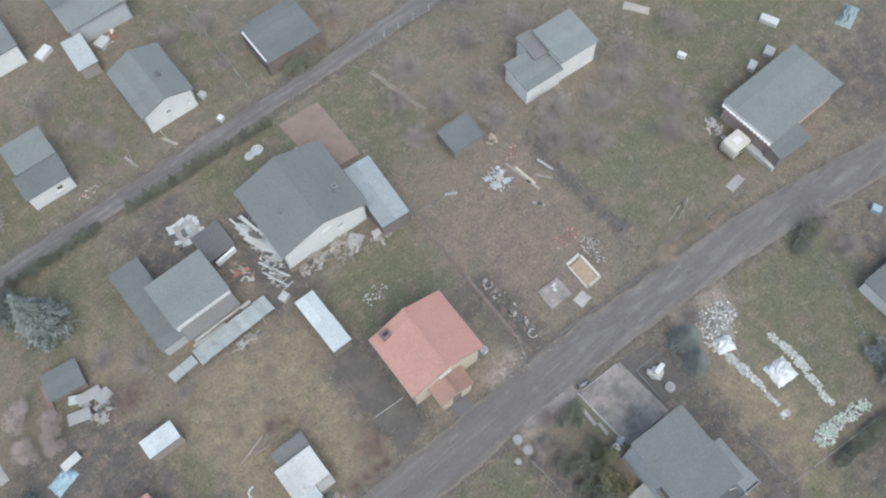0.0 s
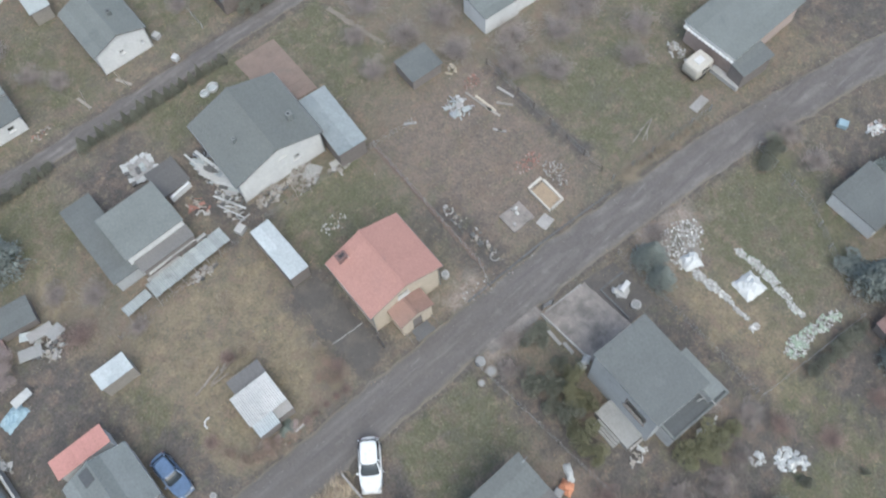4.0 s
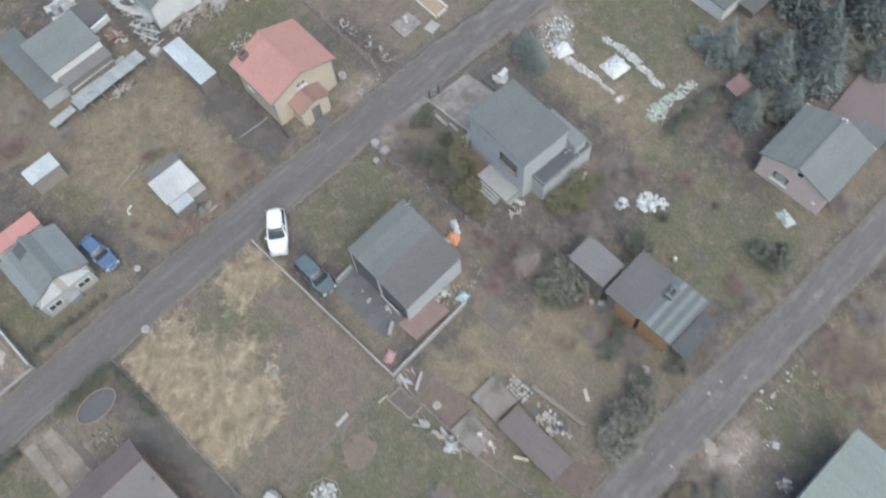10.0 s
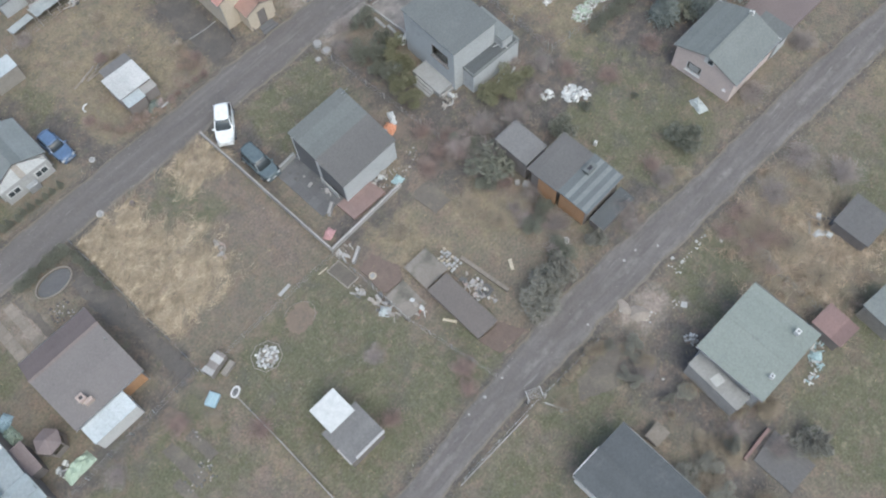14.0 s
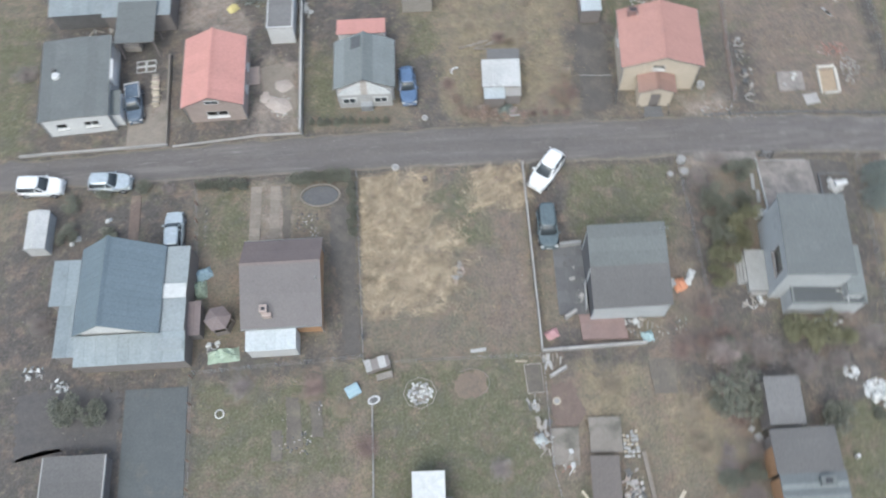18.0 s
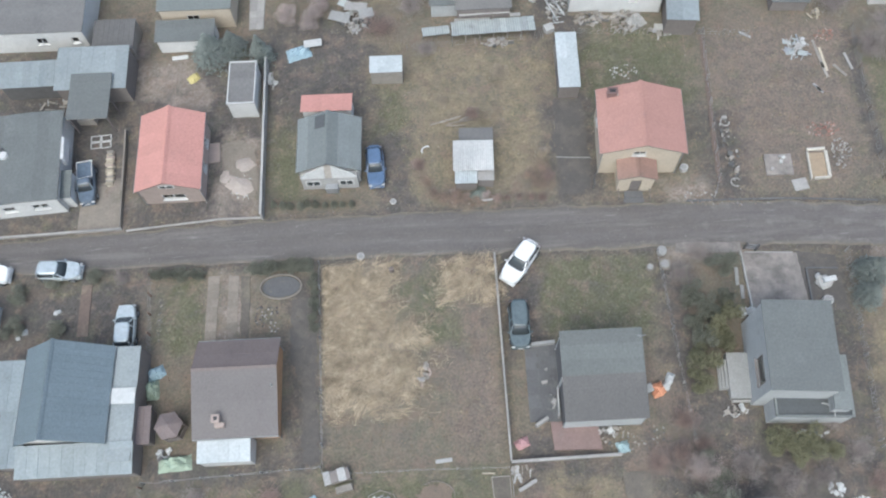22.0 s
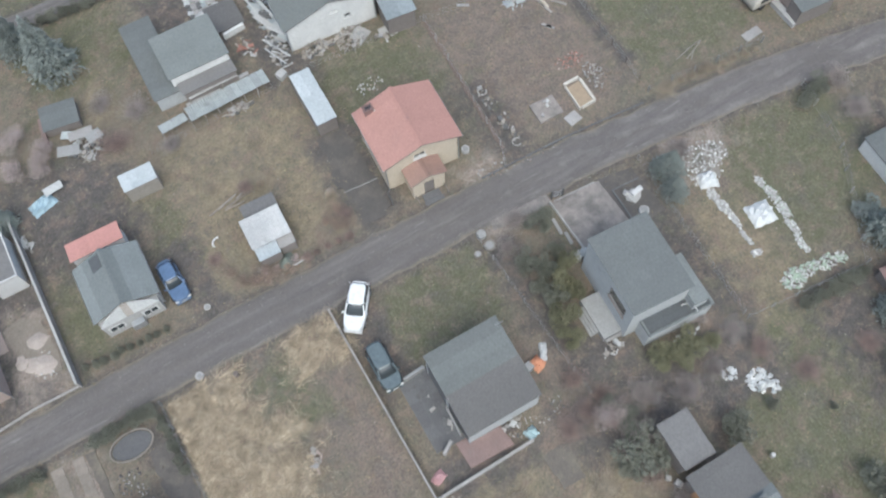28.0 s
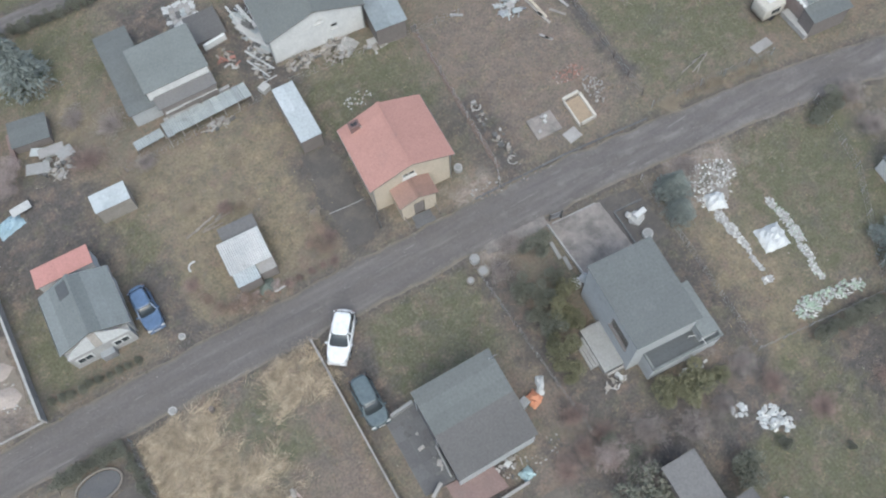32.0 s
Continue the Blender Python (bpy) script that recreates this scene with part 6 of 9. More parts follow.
def heap(name, label, spots, count, size, materials, seed, category="heap", rise=0.25, shape="stone", base=None):
    """Stones or lumps piled over blobs (x, y, rx, ry); each lump is a part."""
    q = random.Random(seed)
    x0, y0 = spots[0][:2]
    t = thing(name, x0, y0, 0, 0, label, category)
    protos = []
    for k in range(4):
        m = materials[k % len(materials)]
        if shape == "stone":
            bm = stone(size * q.uniform(0.6, 1.2), seed + k)
        else:
            bm = bmesh.new()
            box(bm, 0, 0, 0, size * q.uniform(0.9, 2.2), size * q.uniform(0.5, 1.1), size * q.uniform(0.3, 0.7))
            rough_up(bm, size * 0.12, seed + k)
        protos.append(part("stone" if shape == "stone" else "block", bm, m, t, "", pose(0, 0, size * 0.3)))
    if base:
        for sx, sy, rx, ry in spots:
            bm = bmesh.new()
            prism(bm, [(rx * q.uniform(0.6, 1.0) * math.cos(k * 0.3927), ry * q.uniform(0.6, 1.0) * math.sin(k * 0.3927)) for k in range(16)], -0.05, 0.06 + 0.01 * q.random())
            part("crushed_base", bm, base, t, "", pose(sx - x0, sy - y0, 0))
    area = sum(s[2] * s[3] for s in spots)
    placed = 0
    for sx, sy, rx, ry in spots:
        for _ in range(max(2, int(count * rx * ry / area))):
            a, d = q.uniform(0, 6.28), math.sqrt(q.random())
            at = pose(sx - x0 + rx * d * math.cos(a), sy - y0 + ry * d * math.sin(a), size * 0.25 + rise * (1 - d) * q.random(), q.uniform(-40, 40), q.uniform(-40, 40), q.uniform(0, 360))
            if placed < 4:
                protos[placed].matrix_basis = at
            else:
                again(protos[q.randrange(4)], at)
            placed += 1
    return t


heap("rubble_heap", "spread heap of whitish building rubble", [(45.8, -5.2, 1.9, 1.5), (45.2, -6.8, 1.6, 1.2), (47.2, -5.6, 1.2, 1.2)], 300, 0.13, (WHITE_STONE, GREY_STONE, CONCRETE, CONCRETE_PALE), 1, shape="block", base=SLAB_MOSSY)
heap("rubble_strip", "narrow strip of white rubble", [(44.4, -8.8, 0.45, 0.9), (44.5, -10.2, 0.45, 0.8), (44.5, -11.6, 0.3, 0.8), (44.3, -13.2, 0.22, 1.0), (44.1, -14.9, 0.5, 0.35)], 230, 0.12, (WHITE_STONE, WHITE_SHEET, CONCRETE_PALE, GREY_STONE), 2, shape="block", rise=0.12, base=CONCRETE)
heap("rubble_strip", "long strip of white and greenish rubble", [(48.6, -9.9, 0.35, 0.7), (48.7, -11.4, 0.45, 1.0), (48.6, -13.0, 0.5, 1.0), (48.2, -14.6, 0.4, 1.0), (47.8, -16.3, 0.35, 1.0)], 280, 0.12, (WHITE_STONE, WHITE_SHEET, GREEN_TARP, GREY_STONE), 3, shape="block", rise=0.14, base=CONCRETE)
heap("rubble_heap", "scattered white rubble with green scraps", [(48.6, -18.6, 1.3, 0.6), (46.6, -18.3, 1.3, 0.6), (45.2, -18.3, 1.2, 0.9), (49.7, -18.9, 0.6, 0.5)], 400, 0.14, (WHITE_STONE, WHITE_SHEET, GREEN_TARP, CONCRETE_PALE), 4, shape="block", base=SOIL_BED, rise=0.15)
heap("rubbish_heap", "heap of white plastic rubbish on the grass", [(37.4, -23.5, 0.95, 0.95), (37.9, -24.3, 0.6, 0.55)], 110, 0.2, (WHITE_TARP, WHITE_SHEET, TEAL_SHEET, WHITE_STONE), 5, shape="block", base=SOIL_BED)
heap("rubbish_heap", "small heap of pale rubbish on the grass", [(35.7, -21.9, 0.6, 0.55)], 22, 0.2, (WHITE_TARP, GREY_STONE, WHITE_STONE, WHITE_TARP), 6, shape="block")
heap("stone_bed", "white stones heaped in an octagonal bed", [(1.0, -20.9, 1.0, 0.95)], 58, 0.24, (WHITE_STONE, WHITE_SHEET, CONCRETE, CONCRETE_PALE), 7, rise=0.2, base=SLAB_MOSSY, shape="block")
heap("rubble_heap", "mixed rubble against the green-roofed house", [(31.0, -53.4, 0.8, 0.8), (30.1, -54.2, 0.5, 0.6), (29.2, -54.5, 0.5, 0.4), (28.4, -54.6, 0.3, 0.4)], 60, 0.18, (GREY_STONE, WHITE_STONE, TEAL, OLD_WOOD), 8, shape="block")
heap("rubble_heap", "pale rubble beside the green-roofed house", [(25.2, -45.75, 0.5, 0.7)], 34, 0.15, (GREY_STONE, WHITE_STONE, CONCRETE, OLD_WOOD), 9)
heap("brick_heap", "scattered red brick rubble", [(41.9, 9.2, 1.4, 0.9), (44.4, 19.3, 1.0, 0.7)], 90, 0.11, (BRICK_RED, BRICK, BRICK_RED, BRICK_RED), 10, shape="block", rise=0.1)
heap("rubble_heap", "grey rubble and broken boards beside the timber frame", [(43.0, 7.0, 0.9, 1.2), (42.6, 5.6, 0.5, 0.5)], 60, 0.16, (CONCRETE, OLD_WOOD, CONCRETE, OLD_WOOD), 11, shape="block")
heap("stone_bed", "ring of pale stones round a plant bed", [(25.0, 16.8, 1.3, 0.9)], 34, 0.12, (CONCRETE, GREY_STONE, CONCRETE_PALE, BRICK), 12, rise=0.0)
heap("stone_bed", "rough grey stones along the verge", [(30.5, 2.9, 1.8, 0.4), (34.0, 2.6, 2.0, 0.35)], 46, 0.1, (CONCRETE, PAVING_DARK, PATH_TAN, SOIL_TAN), 13, rise=0.05)
heap("stone_bed", "few pale stones beside the sand heap", [(24.6, -42.2, 0.7, 0.4), (24.0, -39.9, 0.8, 0.4)], 16, 0.1, (GREY_STONE, CONCRETE_PALE, PALE_WOOD, WHITE_STONE), 14, rise=0.05)
heap("rubble_heap", "heap of brown brick rubble behind the shed", [(10.2, 4.7, 1.6, 0.6), (8.2, 5.2, 0.7, 0.7)], 46, 0.1, (BRICK, OLD_WOOD, RUST, BARK), 15, rise=0.05)
h = thing("block_stack", 17.25, -26.2, 0, -3, "loose rows of pale concrete blocks on the ground", "block stack")
q = random.Random(16)
for i in range(4):
    for j in range(7):
        if q.random() < 0.8:
            part("block", boxed(q.uniform(0.2, 0.28), q.uniform(0.16, 0.24), q.uniform(0.16, 0.24), 0.01), CONCRETE_PALE if q.random() < 0.7 else PALE_WOOD, h, "", pose(-0.48 + 0.32 * i + q.uniform(-0.05, 0.05), -0.95 + 0.31 * j + q.uniform(-0.05, 0.05), 0.0, 0, 0, q.uniform(-14, 14)))
heap("rubble_heap", "grey rubble behind the derelict shed", [(17.0, -30.2, 0.8, 1.6)], 50, 0.2, (CONCRETE, GREY_STONE, OLD_WOOD, DARK_JUNK), 17, shape="block")
heap("rubbish_heap", "yard clutter of pots, boards and rubbish", [(20.3, -17.2, 1.8, 0.7), (19.0, -16.6, 0.8, 0.5), (22.9, -16.6, 0.6, 0.9)], 44, 0.14, (OLD_WOOD, PATH_TAN, CONCRETE, DARK_JUNK), 18, shape="block", rise=0.15)
heap("flower_bed", "garden bed with clods and pots", [(-8.9, -24.2, 1.6, 1.0), (-7.1, -21.6, 0.4, 0.9)], 36, 0.12, (PAVING_DARK, DARK_JUNK, CONCRETE, OLD_WOOD), 19, rise=0.05)
heap("scrap_heap", "low heaps of clutter beside the derelict garden", [(-30.8, -16.8, 1.0, 0.6), (-28.2, -18.0, 1.0, 0.6)], 40, 0.18, (WHITE_TARP, GREY_STONE, DARK_JUNK, TEAL_SHEET), 20, shape="block")
heap("stone_bed", "pale stones edging a small lawn", [(29.2, -41.6, 0.25, 1.2), (31.3, -41.2, 1.6, 0.2), (26.8, -43.0, 0.6, 0.4)], 30, 0.09, (GREY_STONE, WHITE_STONE, CONCRETE, CONCRETE_PALE), 21, rise=0.0)
heap("rubble_heap", "sand and rubble patch in the yard", [(-10.4, 7.4, 1.1, 1.4)], 60, 0.1, (CONCRETE_PALE, PALE_WOOD, WHITE_STONE, CONCRETE_PALE), 22, rise=0.08)
heap("rubbish_heap", "scattered pale scrap by the large house", [(61.3, 8.5, 0.6, 0.8)], 22, 0.2, (CONCRETE_PALE, OLD_WOOD, WHITE_TARP, GREY_STONE), 23, shape="block")
heap("rubbish_heap", "white rubbish beyond the flat-roofed house", [(67.2, -10.3, 0.9, 0.7)], 30, 0.25, (WHITE_TARP, WHITE_STONE, WHITE_TARP, BRICK), 24, shape="block")
heap("rubbish_heap", "colourful clutter beside the patched shed", [(22.6, 58.3, 0.9, 1.0)], 30, 0.22, (WHITE_STONE, BRICK_RED, OLD_WOOD, WHITE_TARP), 25, shape="block")
heap("rubbish_heap", "whitish heap beside the dark yard", [(11.9, 64, 1.0, 1.0)], 30, 0.25, (WHITE_STONE, WHITE_TARP, GREY_STONE, WHITE_STONE), 26, shape="block")
heap("log_heap", "loose firewood heap beside the small house", [(10.8, 43.6, 1.2, 0.5)], 36, 0.13, (OLD_WOOD, BRICK_RED, PALE_WOOD, OLD_WOOD), 27, shape="block")


def scrap(name, label, x, y, rx, ry, n, seed, materials, long=1.6, category="scrap heap", lift=0.35):
    """Planks, pipes and sheets thrown together; each is a part."""
    q = random.Random(seed)
    t = thing(name, x, y, 0, 0, label, category)
    for k in range(n):
        m = materials[q.randrange(len(materials))]
        kind = q.random()
        l = long * q.uniform(0.4, 1.2)
        if kind < 0.55:
            bm, nm = boxed(l, q.uniform(0.06, 0.2), q.uniform(0.03, 0.08)), "plank"
        elif kind < 0.8:
            bm, nm = boxed(l * 0.6, l * q.uniform(0.25, 0.5), 0.03), "sheet"
            rough_up(bm, 0.05, seed + k)
        else:
            bm, nm = boxed(q.uniform(0.2, 0.5), q.uniform(0.2, 0.45), q.uniform(0.15, 0.4), 0.02), "crate"
        a, d = q.uniform(0, 6.28), math.sqrt(q.random())
        z = 0.03 + lift * (1 - d) * q.random() + (0.05 if nm != "crate" else 0)
        part(nm, bm, m, t, "", pose(rx * d * math.cos(a), ry * d * math.sin(a), z, q.uniform(-7, 7), q.uniform(-7, 7), q.uniform(0, 180)))
    return t


MIX = (OLD_WOOD, CONCRETE, METAL, CONCRETE_PALE, DARK_JUNK)
scrap("scrap_heap", "long heap of metal, pipes and boards beside the large house", 20.4, 28.5, 0.9, 3.0, 84, 31, (WHITE_SHEET, METAL, DARK_JUNK, OLD_WOOD, CONCRETE, TEAL_SHEET), 1.1, lift=0.7)
scrap("scrap_heap", "heap of dark scrap and white pipes", 19.5, 24.7, 0.9, 2.0, 54, 32, (DARK_JUNK, WHITE_SHEET, METAL, DARK_JUNK, CONCRETE, OLD_WOOD), 1.0)
scrap("timber_heap", "collapsed heap of boards before the white gable", 22.9, 23.0, 1.6, 0.8, 54, 33, (OLD_WOOD, CONCRETE, PATH_TAN, OLD_WOOD, DARK_JUNK), 0.9)
scrap("timber_heap", "pile of grey boards and plaster sheets", 26.1, 22.3, 1.5, 1.3, 70, 34, (CONCRETE, OLD_WOOD, PATH_TAN, OLD_WOOD), 0.9, lift=0.9)
scrap("timber_heap", "loose planks behind the large house's annex", 29.4, 21.0, 1.4, 0.5, 14, 35, (OLD_WOOD, CONCRETE_PALE), 1.5)
scrap("scrap_heap", "bricks and boards beside the flat-roofed house", 17.2, 26.6, 0.8, 1.2, 20, 36, (BRICK_RED, OLD_WOOD, CONCRETE_PALE), 0.9)
bits = random.Random(36)
for k in range(11):
    bm = boxed(bits.uniform(0.45, 0.8), bits.uniform(1.2, 2.2), 0.04); rough_up(bm, 0.05, k)
    single("scrap_sheet", bm, (TEAL_SHEET, CONCRETE_PALE, DARK_JUNK, WHITE_SHEET, ZINC)[k % 5], 20.3 + bits.uniform(-0.7, 0.7), 25.0 + 0.52 * k, 0.5 + bits.uniform(0, 0.2), bits.uniform(5, 40), "bent roofing sheet thrown on the scrap heap", "sheet", "sheets on the scrap heap")
h = thing("plaster_square", 15.7, 33.7, 0, -6, "square spread of broken white slabs round a greenish middle", "slab heap")
part("base", boxed(2.7, 2.6, 0.05), CONCRETE, h, "crumbled plaster base")
q = random.Random(37)
for i in range(6):
    for j in range(6):
        d = max(abs(i - 2.5), abs(j - 2.5))
        if q.random() < (0.92, 0.75, 0.9)[int(d)]:
            bm = boxed(q.uniform(0.36, 0.56), q.uniform(0.34, 0.52), q.uniform(0.06, 0.16)); rough_up(bm, 0.05, i * 6 + j)
            part("slab", bm, (TEAL_SHEET, CONCRETE, WHITE_SHEET)[int(d)] if q.random() < 0.8 else DARK_JUNK, h, "", pose((i - 2.5) * 0.5 + q.uniform(-0.07, 0.07), (j - 2.5) * 0.48 + q.uniform(-0.07, 0.07), 0.05, q.uniform(-6, 6), q.uniform(-6, 6), q.uniform(-25, 25)))
scrap("scrap_heap", "twisted whitish sheets and laths on the grass", 41.5, 18.1, 0.9, 1.4, 30, 38, (CONCRETE_PALE, METAL, TEAL_SHEET, CONCRETE, WHITE_SHEET), 1.2)
scrap("timber_heap", "sticks and laths behind the metal rack", 13.3, 21.0, 1.8, 0.5, 22, 39, (OLD_WOOD, CONCRETE, DARK_JUNK), 1.0, lift=0.15)
for k, (x, y, rot, l) in enumerate(((7.9, 12.7, 12, 2.4), (8.6, 12.9, 16, 2.0), (9.6, 12.6, 8, 2.6), (10.2, 13.0, 20, 1.6), (9.0, 12.2, -4, 1.8))):
    bm = bmesh.new(); cyl(bm, 0, 0, -l / 2, l / 2, 0.1, 0.07, 8, 0, 90, 0)
    single("pole", bm, OLD_WOOD if k % 2 else PATH_TAN, x, y, 0.1, rot, "grey wooden pole lying in the dead grass", "pole", "poles behind the shed")
h = thing("firewood_stack", -22.3, 10.2, 0, 3, "long low stack of pale split firewood", "firewood stack")
q = random.Random(41)
for k in range(66):
    bm = boxed(q.uniform(0.45, 0.75), q.uniform(0.09, 0.15), q.uniform(0.08, 0.13), 0.01)
    part("log", bm, (PALE_WOOD, OLD_WOOD, CREAM_WOOD, BRICK)[q.choice((0, 0, 1, 2, 3))], h, "", pose(q.uniform(-0.12, 0.12), -1.7 + 3.4 * (k % 22) / 21 + q.uniform(-0.03, 0.03), 0.01 + 0.13 * (k // 22), q.uniform(-4, 4), q.uniform(-4, 4), q.uniform(-9, 9)))
scrap("scrap_heap", "junk against the garden fence", 10.6, -24.8, 0.7, 2.0, 24, 42, (OLD_WOOD, DARK_JUNK, CONCRETE, BARK, OLD_WOOD), 0.9)
scrap("scrap_heap", "white frames and buckets by the fence", 10.0, -22.5, 0.6, 0.8, 12, 43, (CONCRETE, CONCRETE_PALE, OLD_WOOD, DARK_JUNK), 0.5)
scrap("scrap_heap", "clutter at the foot of the concrete terrace", 29.3, -15.4, 0.9, 0.5, 12, 44, (CONCRETE_PALE, OLD_WOOD, WHITE_SHEET), 0.8)
scrap("scrap_heap", "stacked tubs and boxes behind the balcony", 34.6, -17.6, 1.5, 0.4, 12, 45, (DARK_JUNK, METAL, WHITE_SHEET), 0.6)
scrap("scrap_heap", "old machinery and boards by the long shed", -27.5, 17.3, 2.2, 0.5, 18, 46, MIX, 1.0)
scrap("scrap_heap", "boards and tubs on the courtyard", 15.0, -13.2, 0.4, 1.8, 12, 47, (PAVING_DARK, DARK_JUNK, CONCRETE), 0.6, lift=0.1)
scrap("scrap_heap", "broken boards on the brick rubble yard", 12.2, -27.2, 0.6, 0.9, 12, 48, (OLD_WOOD, BRICK_RED, WHITE_SHEET), 0.9)
for x, y, a, l in ((51.6, 4.3, 12, 2.8), (52.2, 4.0, 22, 2.4), (52.6, 4.5, 4, 1.8), (51.9, 3.7, 40, 1.2)):
    single("pole", boxed(l, 0.09, 0.08, 0.01), OLD_WOOD, x, y, 0.03, a, "thin grey pole lying on the grass", "pole", "bundle of thin poles")
scrap("scrap_heap", "scrap metal and tubs along the scrap plot's fence", 33.3, 8.0, 0.6, 3.2, 26, 51, (DARK_JUNK, CONCRETE, DARK_JUNK, OLD_WOOD), 0.5, lift=0.15)
scrap("scrap_heap", "broken sheds' remains at the road bend", 41.0, -47.9, 1.4, 1.2, 18, 52, (WHITE_SHEET, OLD_WOOD, DARK_JUNK), 1.2)
scrap("scrap_heap", "pots and boxes between the small sheds", -15.9, -15.8, 0.7, 0.5, 14, 53, (DARK_JUNK, OLD_WOOD, WHITE_TARP), 0.4)
scrap("timber_heap", "heap of boards on the straw field", 5.0, -10.8, 0.4, 1.3, 12, 54, (OLD_WOOD, CONCRETE, OLD_WOOD, BRICK), 0.8, lift=0.1)
scrap("scrap_heap", "pale wooden boards beside the dark shed", 44.0, 21.6, 0.7, 0.5, 8, 55, (OLD_WOOD, PALE_WOOD), 1.0)

# ---------------------------------------------------------------- single objects
def sheet_rack(x, y, rot, n, w, l, z, label, material, legs=True):
    t = thing("sheet_rack", x, y, 0, rot, label, "rack")
    first = None
    for k in range(n):
        at = pose((k - n / 2) * w, random.uniform(-0.03, 0.03), z + random.uniform(-0.01, 0.01), random.uniform(-0.8, 0.8) - 8, random.uniform(-0.6, 0.6), random.uniform(-0.6, 0.6))
        first = again(first, at) if first else part("roof_sheet", wavy(w, l, 0.03, 0.2), material, t, "", at)
    for k in range(0, n + 1, 2):
        for s in (0.1, l - 0.15):
            part("post", boxed(0.08, 0.08, z - 0.02), OLD_WOOD, t, "", pose((k - n / 2) * w, s, 0))
    return t


sheet_rack(13.3, 21.4, 0.5, 12, 0.66, 1.85, 1.0, "long low rack covered with greenish corrugated sheets", TEAL_SHEET)
sheet_rack(12.6, 23.35, 0.5, 6, 0.8, 0.75, 1.3, "upper row of pale corrugated sheets on the rack", WHITE_SHEET)
sheet_rack(7.9, 21.9, 4, 4, 0.65, 1.1, 0.6, "low end of the rack with loose sheets", TEAL_SHEET)
h = thing("bench_wall", 12.4, 23.9, 0, 0, "pale low retaining walls behind the rack", "wall")
part("wall_panel", boxed(3.4, 0.35, 0.6, 0.02), CONCRETE_PALE, h, "", pose(-1.0, -0.4, 0))
part("wall_panel", boxed(1.3, 0.35, 0.6, 0.02), CONCRETE_PALE, h, "", pose(3.0, -0.2, 0))

h = thing("sand_pit", 40.65, 5.65, 0, -2, "cream timber frame round a sand-filled pit", "frame")
for x, y, sx, sy in ((-0.82, -0.05, 0.16, 2.7), (0.8, 0.05, 0.26, 2.6), (0.05, 1.55, 1.6, 0.24), (0.1, -1.3, 1.45, 0.2)):
    part("beam", boxed(sx, sy, 0.3, 0.02), CARAVAN, h, "", pose(x, y, 0, 0, 0, random.uniform(-4, 4)))
part("sand_fill", boxed(1.45, 2.4, 0.12), SAND_FILL, h, "brown sandy fill")
h = thing("slab", 37.2, 5.95, 0, -3, "square concrete slab with a few blocks on it", "slab")
part("plate", boxed(2.4, 2.1, 0.18, 0.02), YARD, h)
for k, (x, y) in enumerate(((0.2, 0.7), (0.45, 0.6), (-0.7, -0.5), (0.2, 0.2))):
    part("block", boxed(0.35, 0.25, 0.2, 0.02), WHITE_STONE if k % 2 else CONCRETE, h, "", pose(x, y, 0.18, 0, 0, 30 * k))
single("plate", boxed(1.3, 1.1, 0.1, 0.02), CONCRETE, 38.7, 3.9, 0, 8, "small grey concrete plate on the ground", "plate")
single("plate", boxed(1.9, 0.9, 0.08, 0.02), CONCRETE, 57.9, 2.6, 0, 4, "weathered board lying on the grass", "board")
for k, (x, y, rot, l) in enumerate(((43.3, 17.2, -84, 3.2), (43.65, 16.6, -86, 2.6), (43.5, 15.4, -80, 1.6), (45.9, 16.2, -80, 1.9), (42.4, 13.6, -60, 1.0), (42.6, 13.3, -55, 0.8))):
    single("plank", boxed(l, 0.25, 0.08, 0.01), (OLD_WOOD, PALE_WOOD)[k % 2] if k < 3 else CONCRETE, x, y, 0.03, rot, "pale plank lying on bare ground", "plank", "planks on the scrap plot")
for k, (x, y, rot, l, w, m) in enumerate(((20.5, -30.5, 55, 1.0, 0.3, PALE_WOOD), (6.0, -17.7, 4, 1.3, 0.3, CONCRETE_PALE), (11.3, 4.5, 2, 0.9, 0.12, WHITE_PAINT), (13.3, -30.0, -58, 1.2, 0.2, CREAM_WOOD),
                                           (9.4, -18.9, -5, 1.0, 0.1, PALE_WOOD), (28.9, 33.4, 78, 1.3, 0.35, CONCRETE_PALE), (27.2, -43.5, 30, 0.5, 0.5, CONCRETE_PALE), (37.0, 19.9, -35, 1.2, 0.25, CONCRETE_PALE))):
    single("board", boxed(l, w, 0.1, 0.01), m, x, y, 0.03, rot, "loose pale board lying on the ground", "board", "loose boards")


def tube(pts, r, material, name, label, category, x, y, z=0.05, seg=8):
    cu = bpy.data.curves.new(name, "CURVE")
    cu.dimensions, cu.bevel_depth, cu.bevel_resolution = "3D", r, 2
    sp = cu.splines.new("POLY")
    sp.points.add(len(pts) - 1)
    for p, co in zip(sp.points, pts):
        p.co = (*co, 1)
    cu.materials.append(material)
    tmp = bpy.data.objects.new(name, cu)
    me = bpy.data.meshes.new_from_object(tmp)
    bpy.data.objects.remove(tmp)
    ob = new(name, me)
    ob.matrix_basis = pose(x, y, z)
    return tagged(ob, label, category)


